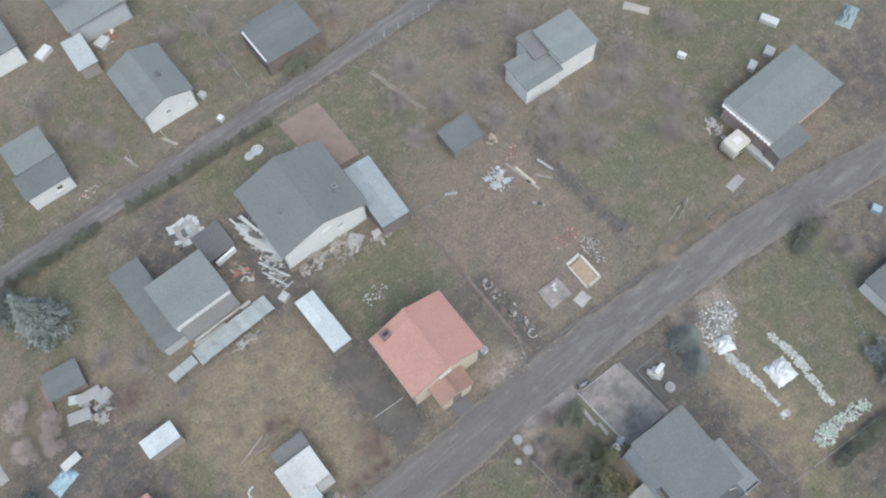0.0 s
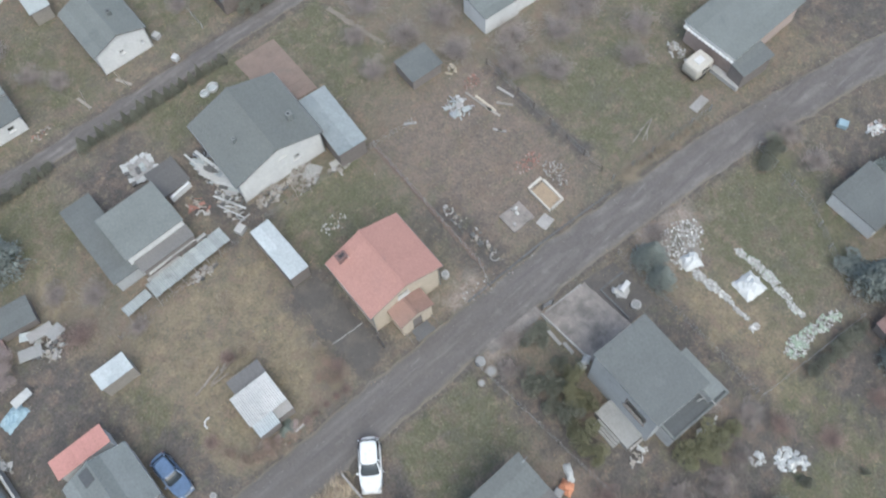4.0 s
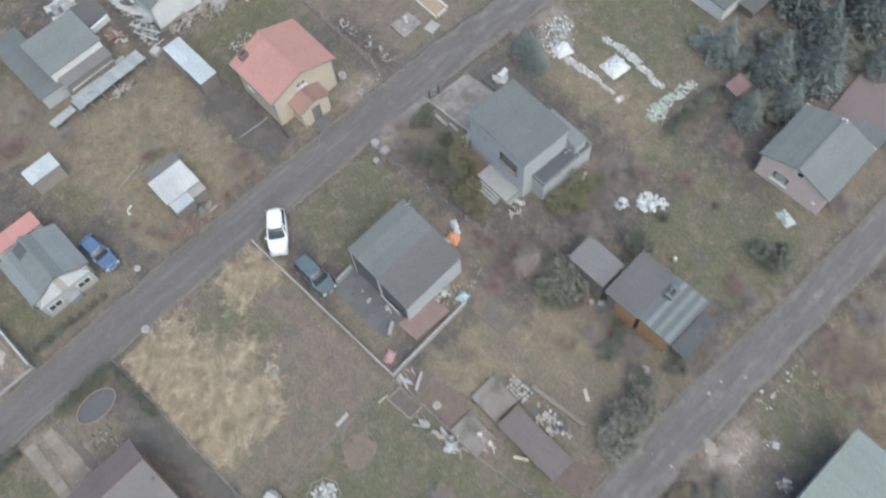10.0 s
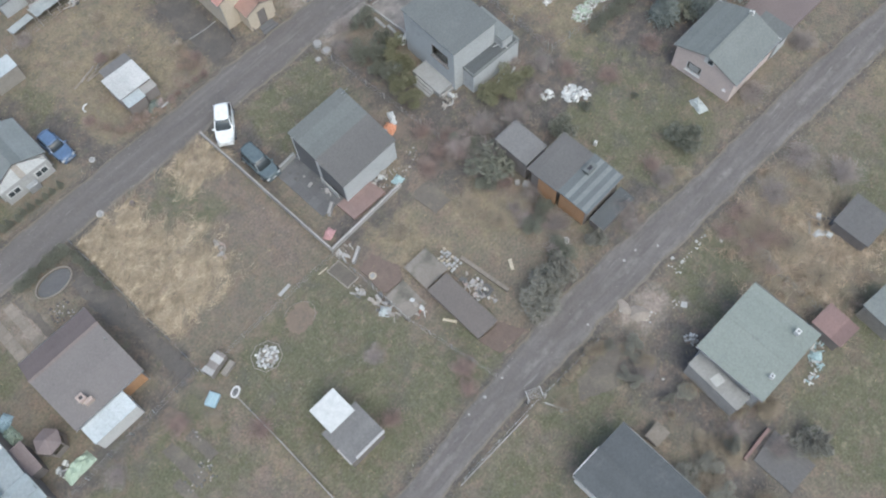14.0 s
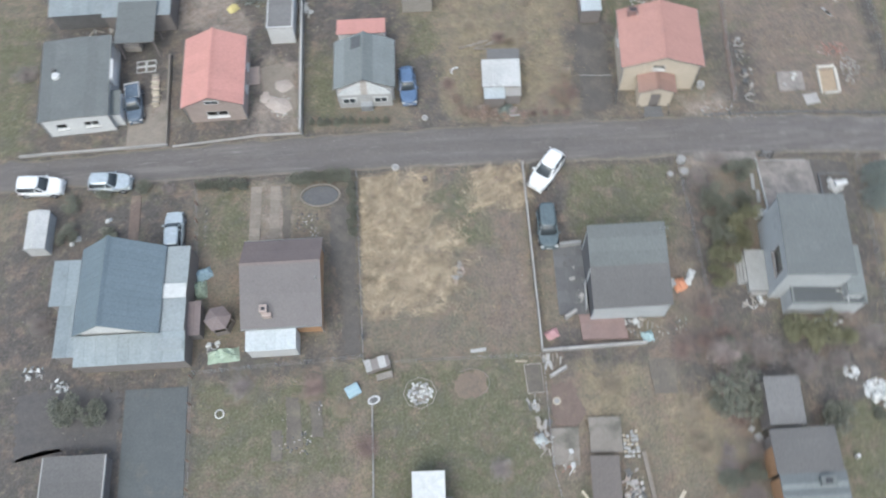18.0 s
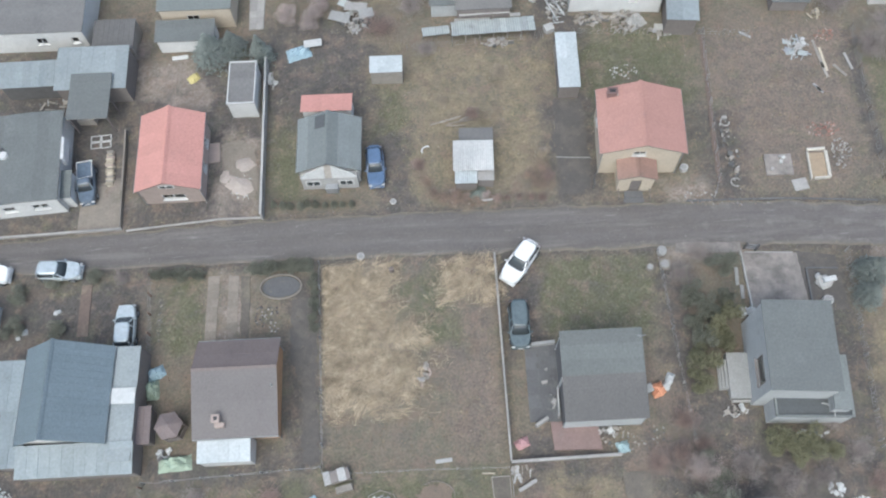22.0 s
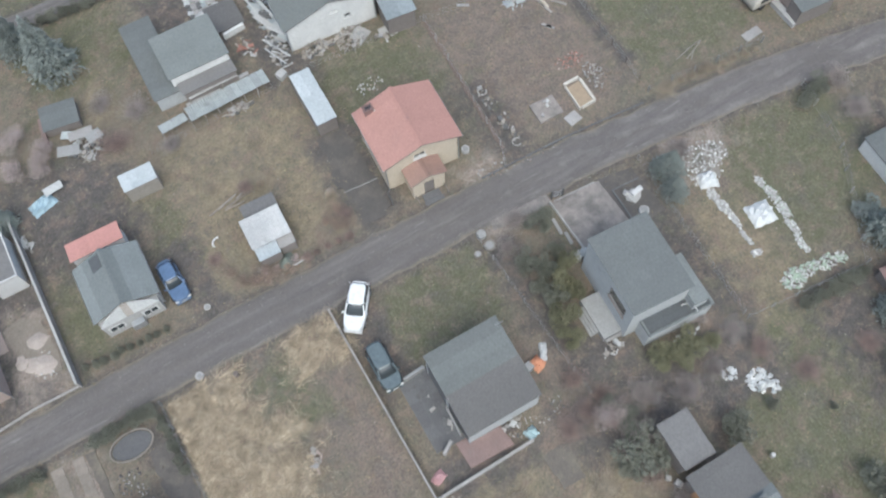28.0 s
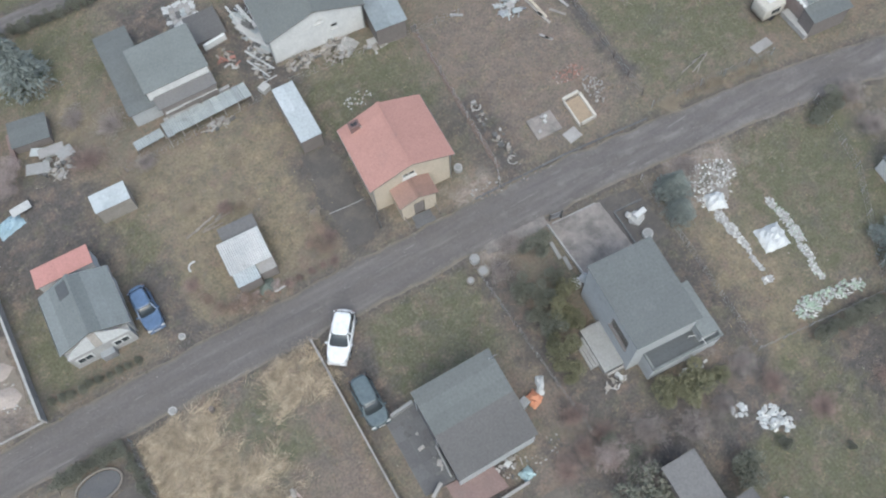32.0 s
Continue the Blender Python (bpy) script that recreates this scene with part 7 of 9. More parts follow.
tube([(0.5 * math.cos(a), 0.45 * math.sin(a), 0.05) for a in np.linspace(1.2, 3.6, 9)], 0.08, WHITE_PAINT, "pipe", "bent white plastic pipe on the grass", "pipe", 6.3, 9.8)
tube([(1.35 * math.cos(a), 1.3 * math.sin(a), 0.12) for a in np.linspace(0, 6.2832, 9)], 0.035, OLD_WOOD, "bed_edging", "thin octagonal rim round the white stone bed", "edging", 1.0, -20.9)
tube([(1.5 * math.cos(a), 1.2 * math.sin(a), 0.08) for a in np.linspace(-1.2, 2.2, 8)], 0.025, OLD_WOOD, "bed_edging", "pale edging round the bare reddish bed", "edging", 5.2, -20.4)
tube([(1.75 * math.cos(a), 1.1 * math.sin(a), 0.12) for a in np.linspace(0, 6.2832, 24)], 0.09, SLAB_MOSSY, "bed_edging", "worn stone rim of an oval garden bed", "bed", -6.8, -2.3)
tube([(0.35 * math.cos(a), 0.35 * math.sin(a), 0.12) for a in np.linspace(0, 6.2832, 14)], 0.06, WHITE_STONE, "ring", "pale round ring on the lawn", "ring", -15.2, -21.4)
for k, (x, y) in enumerate(((33.1, 4.5), (33.3, 10.6))):
    tube([(0.4 * math.cos(a), 0.4 * math.sin(a), 0.12) for a in np.linspace(0.4 + k, 5.2 + k, 14)], 0.06, CONCRETE, "old_tyre", "whitened old tyre lying on the ground", "tyre", x, y)
bm = bmesh.new(); prism(bm, [(1.6 * math.cos(a), 0.95 * math.sin(a)) for a in np.linspace(0, 6.28, 20)[:-1]], 0, 0.1)
single("oval_bed", bm, PAVING_DARK, -6.8, -2.3, 0, 0, "grey gravel bed inside the stone rim", "bed")


def round_cover(x, y, r, z, material, label, name="cover", category="manhole cover"):
    t = thing(name, x, y, 0, 0, label, category)
    bm = bmesh.new(); cyl(bm, 0, 0, 0, z, r, r * 0.97, 20); part("ring", bm, material, t)
    bm = bmesh.new(); cyl(bm, 0, 0, z, z + 0.04, r * 0.7, r * 0.68, 16); part("lid", bm, TERRACE, t)
    return t


round_cover(0, 0, 0.34, 0.12, CONCRETE_PALE, "round concrete well cover at the road edge")
round_cover(3.0, 5.0, 0.28, 0.1, CONCRETE_PALE, "round pale cover in the driveway")
round_cover(25.6, -1.5, 0.42, 0.4, TERRACE, "round concrete well ring at the verge")
round_cover(25.7, -2.7, 0.5, 0.25, SLAB_MOSSY, "mossy round concrete ring on the lawn")
round_cover(24.4, -2.9, 0.35, 0.3, SLAB_MOSSY, "weathered stump-like concrete ring")
round_cover(28.8, 6.2, 0.36, 0.45, CONCRETE_PALE, "pale round tank cover beside the red-roofed house")
round_cover(38.5, -6.9, 0.45, 0.35, CONCRETE_PALE, "round concrete cover in the planting bed")
round_cover(25.2, -32.6, 0.3, 0.4, WHITE_STONE, "white tub with a dark inside on the grass", "tub", "tub")
round_cover(11.9, -22.4, 0.33, 0.12, PALE_WOOD, "round pinkish lid on bare ground")
bm = bmesh.new(); cyl(bm, 0, 0, 0, 0.5, 0.22, 0.2, 12)
single("stump", bm, BARK, 2.6, -1.5, 0, 0, "dark tree stump in the straw", "stump")
h = thing("statue_base", 38.6, -5.3, 0, 0, "pale stone garden fountain with a white slab", "fountain")
bm = stone(0.7, 5, 0.5); part("base", bm, CONCRETE_PALE, h, "", pose(0, 0, 0.2))
part("slab", boxed(1.1, 0.45, 0.25, 0.03), WHITE_PAINT, h, "white slab", pose(0.3, 0.1, 0.5, 0, 0, 8))
bm = stone(0.35, 6, 0.8); part("knob", bm, CONCRETE_PALE, h, "", pose(-0.5, 0.5, 0.35))

h = thing("pool_tub", 25.55, 36.35, 0, 4, "small white-rimmed figure-eight garden pool", "pool")
for x, r in ((-0.55, 0.42), (0.42, 0.56)):
    bm = bmesh.new()
    for k in range(18):
        a0 = math.pi * 2 * k / 18
        box(bm, x + r * math.cos(a0), r * 0.85 * math.sin(a0), 0.13, 0.1, r * 0.38, 0.26, 0, 0, math.degrees(a0))
    part("rim", bm, WHITE_PAINT, h)
    bm = bmesh.new(); cyl(bm, x, 0, 0, 0.1, r * 0.8, r * 0.8, 18); part("basin", bm, TEAL_SHEET, h)
h = thing("crate", -4.4, -20.3, 0, 25, "light blue plastic crate on the grass", "crate")
part("tray", boxed(1.15, 0.95, 0.35, 0.04), BLUE_PLASTIC, h)
for k in range(3):
    part("lid_rib", boxed(0.9, 0.08, 0.06), TEAL, h, "", pose(0, -0.3 + 0.3 * k, 0.35))
h = thing("planter", -2.8, -21.3, 0, 20, "small white boat-shaped planter", "planter")
part("shell", loft([ring(-0.35, 0.5, 0.25, 0, 14, 2.2), ring(-0.45, 0.62, 0.36, 0.35, 14, 2.2)]), WHITE_PAINT, h)
part("soil", loft([ring(-0.3, 0.42, 0.22, 0.35, 14, 2.2), ring(-0.3, 0.42, 0.22, 0.365, 14, 2.2)]), DARK_JUNK, h)
h = thing("wood_store", -2.3, -18.4, 0, 12, "low dark wood store with pale sheets on top", "wood store")
part("box", boxed(2.0, 0.9, 0.9), DARK_WOOD, h)
for x, w in ((-0.75, 0.5), (0.4, 0.6)):
    part("top_sheet", boxed(w, 1.0, 0.05), CONCRETE_PALE, h, "", pose(x, 0, 0.92, 3, 2, 0))
part("side_bin", boxed(1.3, 0.5, 0.4), OLD_WOOD, h, "", pose(0.3, -1.0, 0))


def tarp(x, y, rot, sx, sy, z, material, label, seed, name="tarpaulin"):
    """A crumpled sheet lying over something low."""
    q = random.Random(seed)
    bm = bmesh.new()
    n = 9
    g = [[bm.verts.new(((i / n - 0.5) * sx + q.uniform(-0.06, 0.06), (j / n - 0.5) * sy + q.uniform(-0.06, 0.06),
                        0.02 + z * (1 - (2 * abs(i / n - 0.5)) ** 3) * (1 - (2 * abs(j / n - 0.5)) ** 3) * q.uniform(0.6, 1.1))) for j in range(n + 1)] for i in range(n + 1)]
    for i in range(n):
        for j in range(n):
            bm.faces.new((g[i][j], g[i + 1][j], g[i + 1][j + 1], g[i][j + 1]))
    rim = [g[0][j] for j in range(n + 1)] + [g[i][n] for i in range(1, n + 1)] + [g[n][j] for j in range(n - 1, -1, -1)] + [g[i][0] for i in range(n - 1, 0, -1)]
    foot = [bm.verts.new((v.co.x, v.co.y, 0)) for v in rim]
    for k in range(len(rim)):
        bm.faces.new((rim[k], rim[(k + 1) % len(rim)], foot[(k + 1) % len(rim)], foot[k]))
    bmesh.ops.recalc_face_normals(bm, faces=bm.faces[:])
    return single(name, bm, material, x, y, 0, rot, label, "tarpaulin")


tarp(32.1, -7.3, 30, 0.8, 0.6, 0.4, WHITE_TARP, "small white plastic bundle at the yard edge", 23)
tarp(46.7, -12.3, -8, 2.2, 2.1, 0.55, WHITE_TARP, "crumpled white plastic sheet over a low pallet", 21)
tarp(44.9, -7.4, -20, 1.7, 1.5, 0.8, WHITE_TARP, "bulging white plastic sheet beside the rubble", 22)
tarp(23.4, -13.3, 20, 1.1, 1.1, 0.6, ORANGE_TARP, "bright orange tarpaulin bundle by the house", 1)
tarp(24.35, -12.7, 60, 1.5, 0.6, 0.4, WHITE_TARP, "crumpled white plastic sheet", 2)
single("box", boxed(0.8, 0.7, 0.4, 0.03), CONCRETE_PALE, 22.6, -13.2, 0, 15, "pale plastic box with a rim", "box")
FADED_TEAL = mat("faded_teal_cover", (0.24, 0.29, 0.30), (0.21, 0.255, 0.265), 0.8, 6, 0.7)
tarp(-15.2, 19.3, 35, 1.1, 0.8, 0.5, YELLOW_TARP, "crumpled yellow tarpaulin on sandy ground", 3)
tarp(-5.3, 21.3, 15, 2.3, 1.4, 0.6, BLUE_PLASTIC, "crumpled light blue tarpaulin on the ground", 4)
single("roof_plate", boxed(1.7, 0.8, 0.06), WHITE_SHEET, -3.9, 22.1, 0.4, 5, "white sheet lying beside the blue tarpaulin", "sheet")
tarp(-17.2, -10.5, 5, 1.1, 1.6, 0.8, GREEN_TARP, "pale green sheet over garden things", 5)
tarp(-17.0, -9.1, 20, 1.5, 1.0, 0.7, BLUE_PLASTIC, "bluish plastic heap by the shed", 6)
tarp(-15.05, -16.5, 3, 2.6, 1.2, 0.9, GREEN_TARP, "pale green greenhouse cover", 7)
tarp(12.2, -16.8, 20, 1.1, 0.8, 0.4, PINK_TARP, "pinkish red tarpaulin in the yard corner", 8)
tarp(20.0, -17.6, 10, 1.0, 0.9, 0.5, TEAL, "teal plastic sheet by the wall", 9)
tarp(43.9, -33.0, 70, 1.7, 1.0, 0.5, TEAL_SHEET, "small table under a pale plastic cover", 10)
tarp(10.3, -25.4, 30, 0.9, 1.0, 0.4, TEAL_SHEET, "whitish plastic sheet by the fence", 11)
tarp(26.9, 22.2, 30, 1.9, 1.5, 0.9, CONCRETE_PALE, "grey cloth thrown over boards", 12)
tarp(30.6, -53.9, 40, 0.8, 0.9, 0.4, TEAL, "torn turquoise plastic sheet beside the rubble", 13)
tarp(66.2, 23.4, -60, 2.8, 1.0, 0.3, OLD_WOOD, "pale cream sheet lying by the trees", 14)
tarp(81.5, 7.9, 20, 3.0, 1.6, 0.8, FADED_TEAL, "faded teal cover over a car-sized load", 15)
for x, y, sx, sy, m in ((65.0, 16.0, 0.5, 0.9, WHITE_PAINT), (69.2, 10.3, 1.2, 0.8, WHITE_SHEET), (71.8, 10.3, 1.2, 1.0, CONCRETE_PALE), (74.9, 12.9, 0.9, 1.9, WHITE_SHEET), (16.2, 61.0, 1.8, 1.0, WHITE_PAINT), (21.5, 57.9, 1.4, 1.2, WHITE_SHEET), (25.6, 45.3, 0.7, 0.7, CONCRETE_PALE), (65.3, -8.0, 0.7, 0.9, BLUE_PLASTIC), (25.4, 41.7, 0.6, 0.6, WHITE_PAINT), (34.4, -28.5, 0.3, 0.3, WHITE_PAINT), (18.6, 22.0, 0.9, 0.8, CONCRETE_PALE)):
    single("crate", boxed(sx, sy, 0.6, 0.04), m, x, y, 0, 20, "plain pale box standing in the garden", "box", "pale garden boxes")
h = thing("window_frames", -23.4, 13.1, 0, 2, "white window frames leaning in the yard", "frame")
for k in range(4):
    bm = bmesh.new()
    for s in (-1, 1):
        box(bm, s * 0.42, 0, 0.06, 0.08, 0.6, 0.06); box(bm, 0, s * 0.28, 0.06, 0.76, 0.08, 0.06)
    part("frame", bm, WHITE_SHEET, h, "", pose(-0.5 + 0.95 * (k % 2), 0.35 - 0.7 * (k // 2), 0.02, 3, 0, 2))
single("pallet", boxed(1.15, 2.0, 0.12, 0.01), BRICK, -13.05, 11.1, 0, 2, "tan board leaning beside the brick house", "board")
h = thing("wheel_ring", 35.1, -45.8, 0, 20, "rusty iron wheel lying on the lawn", "wheel")
for k in range(16):
    a0 = radians(22.5 * k)
    part("rim_piece", boxed(0.1, 0.27, 0.09), CONCRETE, h, "", pose(0.62 * math.cos(a0), 0.62 * math.sin(a0), 0.04, 0, 0, 22.5 * k))
for k in range(3):
    part("spoke", boxed(1.2, 0.05, 0.05), CONCRETE, h, "", pose(0, 0, 0.06, 0, 0, 60 * k))
h = thing("gate", 13.15, -39.2, 0, 62, "pale metal garden gate lying ajar", "gate")
for k in range(6):
    part("bar", boxed(0.03, 1.2, 0.03), CONCRETE, h, "", pose(-0.35 + 0.14 * k, 0, 0.5))
for s in (-1, 1):
    part("frame_bar", boxed(0.8, 0.06, 0.06), WHITE_SHEET, h, "", pose(0, s * 0.6, 0.49))
    part("post", boxed(0.15, 0.15, 1.0), CONCRETE, h, "", pose(-0.5, s * 0.7, 0))


def mound(x, y, rx, ry, height, material, label, seed, name="sand_mound"):
    """A low heap with a soft uneven outline."""
    q = random.Random(seed)
    bm = bmesh.new()
    rings = 5
    wob = [q.uniform(0.8, 1.2) for _ in range(16)]
    loops = []
    for j in range(1, rings + 1):
        d = j / rings
        loops.append([bm.verts.new((rx * d * wob[k] * math.cos(k * math.pi / 8), ry * d * wob[k] * math.sin(k * math.pi / 8),
                                    height * (1 - d) ** 1.3 * q.uniform(0.7, 1.15) + (0.03 if j < rings else -0.05))) for k in range(16)])
    top = bm.verts.new((0, 0, height))
    for k in range(16):
        bm.faces.new((top, loops[0][k], loops[0][(k + 1) % 16]))
        for a, b in zip(loops, loops[1:]):
            bm.faces.new((a[k], b[k], b[(k + 1) % 16], a[(k + 1) % 16]))
    for f in bm.faces:
        f.smooth = True
    return single(name, bm, material, x, y, 0, q.uniform(0, 360), label, "heap")


mound(24.2, -41.3, 0.95, 0.75, 0.4, SAND_DULL, "small heap of pinkish sand by the road", 1)
mound(23.8, -39.95, 0.75, 0.5, 0.2, SAND_DULL, "spilled pinkish sand at the verge", 2)
mound(-10.5, 7.6, 1.6, 1.0, 0.35, SAND_PINK, "heap of pale building sand in the yard", 3)
mound(-10.1, 9.7, 1.0, 1.0, 0.25, SAND_PINK, "low heap of pale sand", 4)
scrap("scrap_heap", "pale boards and sheets piled before the derelict shed", 0.1, 24.5, 1.6, 1.2, 60, 60, (CONCRETE_PALE, OLD_WOOD, TEAL_SHEET, CONCRETE, DARK_JUNK), 0.9, lift=0.8)
single("board", boxed(0.4, 3.2, 0.5, 0.01), RED_FLOOR, -2.6, 27.9, 0, -8, "low reddish brown board beside the derelict shed", "board")
mound(-11.9, 8.6, 0.7, 0.6, 0.15, SAND_PINK, "low heap of pale sand", 5)
planting_bed([(-12.4, 11.9), (-10.8, 12.4), (-9.4, 11.6), (-9.0, 8.2), (-9.2, 6.3), (-11.0, 6.5), (-11.8, 8.4)], PATH_TAN, "trampled spread of sand and brick dust", 0.05, None, 34)
paving("path", CONCRETE, [(-10.1, 24.4), (-8.7, 24.4), (-8.6, 28.1), (-10.1, 28.0)], 0.07, "pale concrete path between the gardens", (2, 5), 37)
paving("path", SOIL_RED, [(-23.9, -5.5), (-22.95, -5.5), (-22.95, -0.9), (-23.85, -0.9)], 0.05, "narrow brown garden path", None)
for x, y, a, n, w, m in ((-1.3, 24.9, 70, 2.0, 1.1, TERRACE), (0.3, 25.9, 82, 2.2, 1.0, CONCRETE), (1.3, 25.0, 100, 1.4, 1.1, TERRACE), (-0.6, 26.3, 60, 1.6, 0.8, TEAL_SHEET)):
    single("roof_sheet", boxed(w, n, 0.04, 0.01), m, x, y, 0.5 + 0.06 * (x + 1.3), a, "torn grey-white roofing sheet thrown on a heap", "sheet", "torn roofing sheets")
tube([(0, 0, 0.9), (1.0, -0.08, 0.84), (2.1, -0.2, 0.84), (3.05, -0.3, 0.95)], 0.03, CONCRETE_PALE, "pole", "thin pale pole across the damp yard", "pole", 17.6, 7.8)
h = thing("gate", 20.75, 5.35, 0, 82, "small dark metal gate by the red-roofed house", "gate")
for e in (-0.45, 0.45):
    part("post", boxed(0.09, 0.09, 1.1), DARK_JUNK, h, "", pose(e, 0, 0))
for k in range(6):
    part("bar", boxed(0.03, 0.03, 0.85), DARK_JUNK, h, "", pose(-0.33 + 0.13 * k, 0, 0.12))
for k in (0.2, 0.85):
    part("rail", boxed(0.82, 0.03, 0.05), DARK_JUNK, h, "", pose(0, 0, k))
for x, y, sx, sy in ((-25.7, -3.2, 0.6, 0.4), (-28.3, -4.8, 0.5, 0.5), (-29.4, -4.2, 0.35, 0.3), (-28.8, -5.2, 0.3, 0.4)):
    tarp(x, y, 15, sx, sy, 0.25, WHITE_TARP, "scrap of white plastic among the garden plants", int(-x * 7 - y * 3))
planting_bed([(40.0, 36.2), (40.5, 36.2), (41.0, 33.0), (41.5, 28.8), (41.1, 28.7), (40.5, 32.4)], PATH_TAN, "long strip of trodden dry reeds", 0.07, None, 38, 0.12)
mound(16.7, 9.0, 0.5, 0.45, 0.55, SAND_DULL, "tan heap of dead plants by the dark yard", 7, "dry_heap")
mound(10.5, 5.2, 0.85, 0.7, 0.7, GREEN_DARK, "dark green tarpaulin over a low pile", 6, "tarpaulin")
scrap("scrap_heap", "white boards leaning by the concrete panel wall", -7.85, 18.0, 0.35, 1.3, 12, 63, (WHITE_SHEET, CONCRETE_PALE, OLD_WOOD), 0.8, lift=0.3)
single("board", boxed(1.5, 0.4, 0.16, 0.01), WHITE_PAINT, -16.6, 21.7, 0.02, 4, "white board lying before the verandah", "board")
tube([(0, 0, 0.05), (0.35, -0.85, 0.05), (0.75, -1.75, 0.05)], 0.05, WHITE_SHEET, "pole", "thin pale pole lying beside the gate", "pole", 13.2, -40.2)
tube([(0.5 * math.cos(a), 0.5 * math.sin(a), 0.15) for a in np.linspace(0, 6.2832, 16)], 0.13, DARK_JUNK, "old_tyre", "old dark tyre among the rubble", "tyre", 17.2, -30.4)
scrap("timber_heap", "broken boards and laths along the derelict shed", 16.9, -29.4, 0.6, 1.8, 22, 61, (OLD_WOOD, CONCRETE, DARK_JUNK, BRICK), 0.9, lift=0.15)
scrap("scrap_heap", "grey boxes and boards by the corner of the wall", 11.9, -19.0, 0.9, 0.5, 12, 62, (CONCRETE_PALE, CONCRETE, OLD_WOOD, BRICK_RED), 0.8, lift=0.1)
scrap("scrap_heap", "small clutter of boards before the flat-roofed house", 19.4, -16.4, 1.2, 0.35, 16, 63, (CONCRETE, DARK_JUNK, OLD_WOOD, WHITE_SHEET), 0.5, lift=0.15)
scrap("scrap_heap", "pots, buckets and boards in the courtyard", 14.4, -11.6, 0.9, 2.4, 10, 64, (CONCRETE, DARK_JUNK, PAVING_DARK, DARK_JUNK), 0.4, lift=0.05)
heap("flower_bed", "dark clods and stones of a front garden bed", [(-8.5, -5.0, 0.5, 1.2), (-7.4, -5.8, 0.4, 0.7), (-7.6, -4.4, 0.6, 0.4)], 80, 0.1, (DARK_JUNK, PATH_TAN, SOIL_DARK, CONCRETE), 65, rise=0.05)
heap("flower_bed", "row of stones and clods edging a garden bed", [(-17.0, -4.2, 0.2, 2.4)], 40, 0.09, (PATH_TAN, DARK_JUNK, OLD_WOOD, SOIL_DARK), 66, rise=0.03)
heap("rubble_heap", "thin scatter of pale rubble along the north verge", [(30.0, 3.6, 1.6, 0.5), (33.4, 5.6, 0.4, 1.8), (33.2, 9.6, 0.4, 1.8)], 70, 0.1, (CONCRETE, PATH_TAN, CONCRETE, DARK_JUNK), 67, rise=0.03)
single("box", boxed(0.5, 0.7, 0.9, 0.04), WHITE_PAINT, 31.2, -7.5, 0, -10, "white box standing by the house corner", "box")
for x, y, l in ((31.5, -4.2, 1.6), (31.7, -5.6, 1.2)):
    single("board", boxed(0.3, l, 0.12, 0.02), TERRACE, x, y, 0.02, -6, "pale board lying beside the concrete yard", "board", "boards beside the yard")

# junk beside the caravan and the dry log at the straw field
scrap("scrap_heap", "pale boards and tubs thrown down beside the caravan", 60.9, 7.6, 0.7, 1.0, 16, 66, (CONCRETE_PALE, WHITE_SHEET, OLD_WOOD), 0.7, lift=0.2)
for x, y, a, n in ((44.9, 15.3, 35, 1.6), (20.1, 43.1, 25, 1.8), (15.9, 43.7, 10, 1.9)):
    single("plank", boxed(0.28, n, 0.1, 0.01), OLD_WOOD, x, y, 0, a, "long grey plank lying on the grass", "plank", "planks on the grass")
bits = random.Random(91)
for x, y in ((12.5, -36.4), (10.4, -36.4), (27.1, -37.4), (30.1, -38.7), (20.6, -38.7), (8.5, -36.4), (28.5, -37.5), (27.3, -43.4), (21.0, -46.0), (13.6, -41.6), (32.6, -40.9), (33.5, -41.1), (34.0, -42.4), (30.0, -40.3), (30.2, -41.1), (33.2, -41.0)):
    single("rubble_stone", stone(bits.uniform(0.1, 0.2), bits.randrange(99), 0.4), CONCRETE_PALE, x, y, 0.03, bits.uniform(0, 180), "pale lump of broken plaster lying loose", "stone", "loose pale stones")
for x, y, a, n, w in ((20.6, 29.6, 8, 3.2, 0.3), (19.6, 30.3, 6, 2.6, 0.2), (20.4, 26.2, 32, 2.4, 0.25), (19.5, 24.6, 24, 3.4, 0.18), (19.0, 23.8, 20, 2.8, 0.14)):
    single("sheet_strip", boxed(w, n, 0.06, 0.01), WHITE_SHEET, x, y, 0.75, a, "long whitish sheet strip lying on the scrap", "sheet", "sheet strips on the scrap")
for x, y, sx, sy, a in ((45.3, -7.7, 0.5, 0.4, 20), (46.4, -11.9, 0.4, 0.3, 70), (47.6, -12.3, 0.4, 0.4, 30)):
    tarp(x, y, a, sx * 1.4, sy * 1.4, 0.2, WHITE_TARP, "crumpled scrap of white plastic sheet", int(x * 7 - y * 3))


# ---------------------------------------------------------------- plants
def soup(name, tris, material):
    """A mesh of loose triangles, from an array (n, 3, 3)."""
    t = np.asarray(tris, dtype=np.float32).reshape(-1, 3)
    n = len(t) // 3
    me = bpy.data.meshes.new(name)
    me.vertices.add(len(t))
    me.vertices.foreach_set("co", t.ravel())
    me.loops.add(len(t))
    me.loops.foreach_set("vertex_index", np.arange(len(t), dtype=np.int32))
    me.polygons.add(n)
    me.polygons.foreach_set("loop_start", np.arange(0, len(t), 3, dtype=np.int32))
    me.update(calc_edges=True)
    me.materials.append(material)
    return me


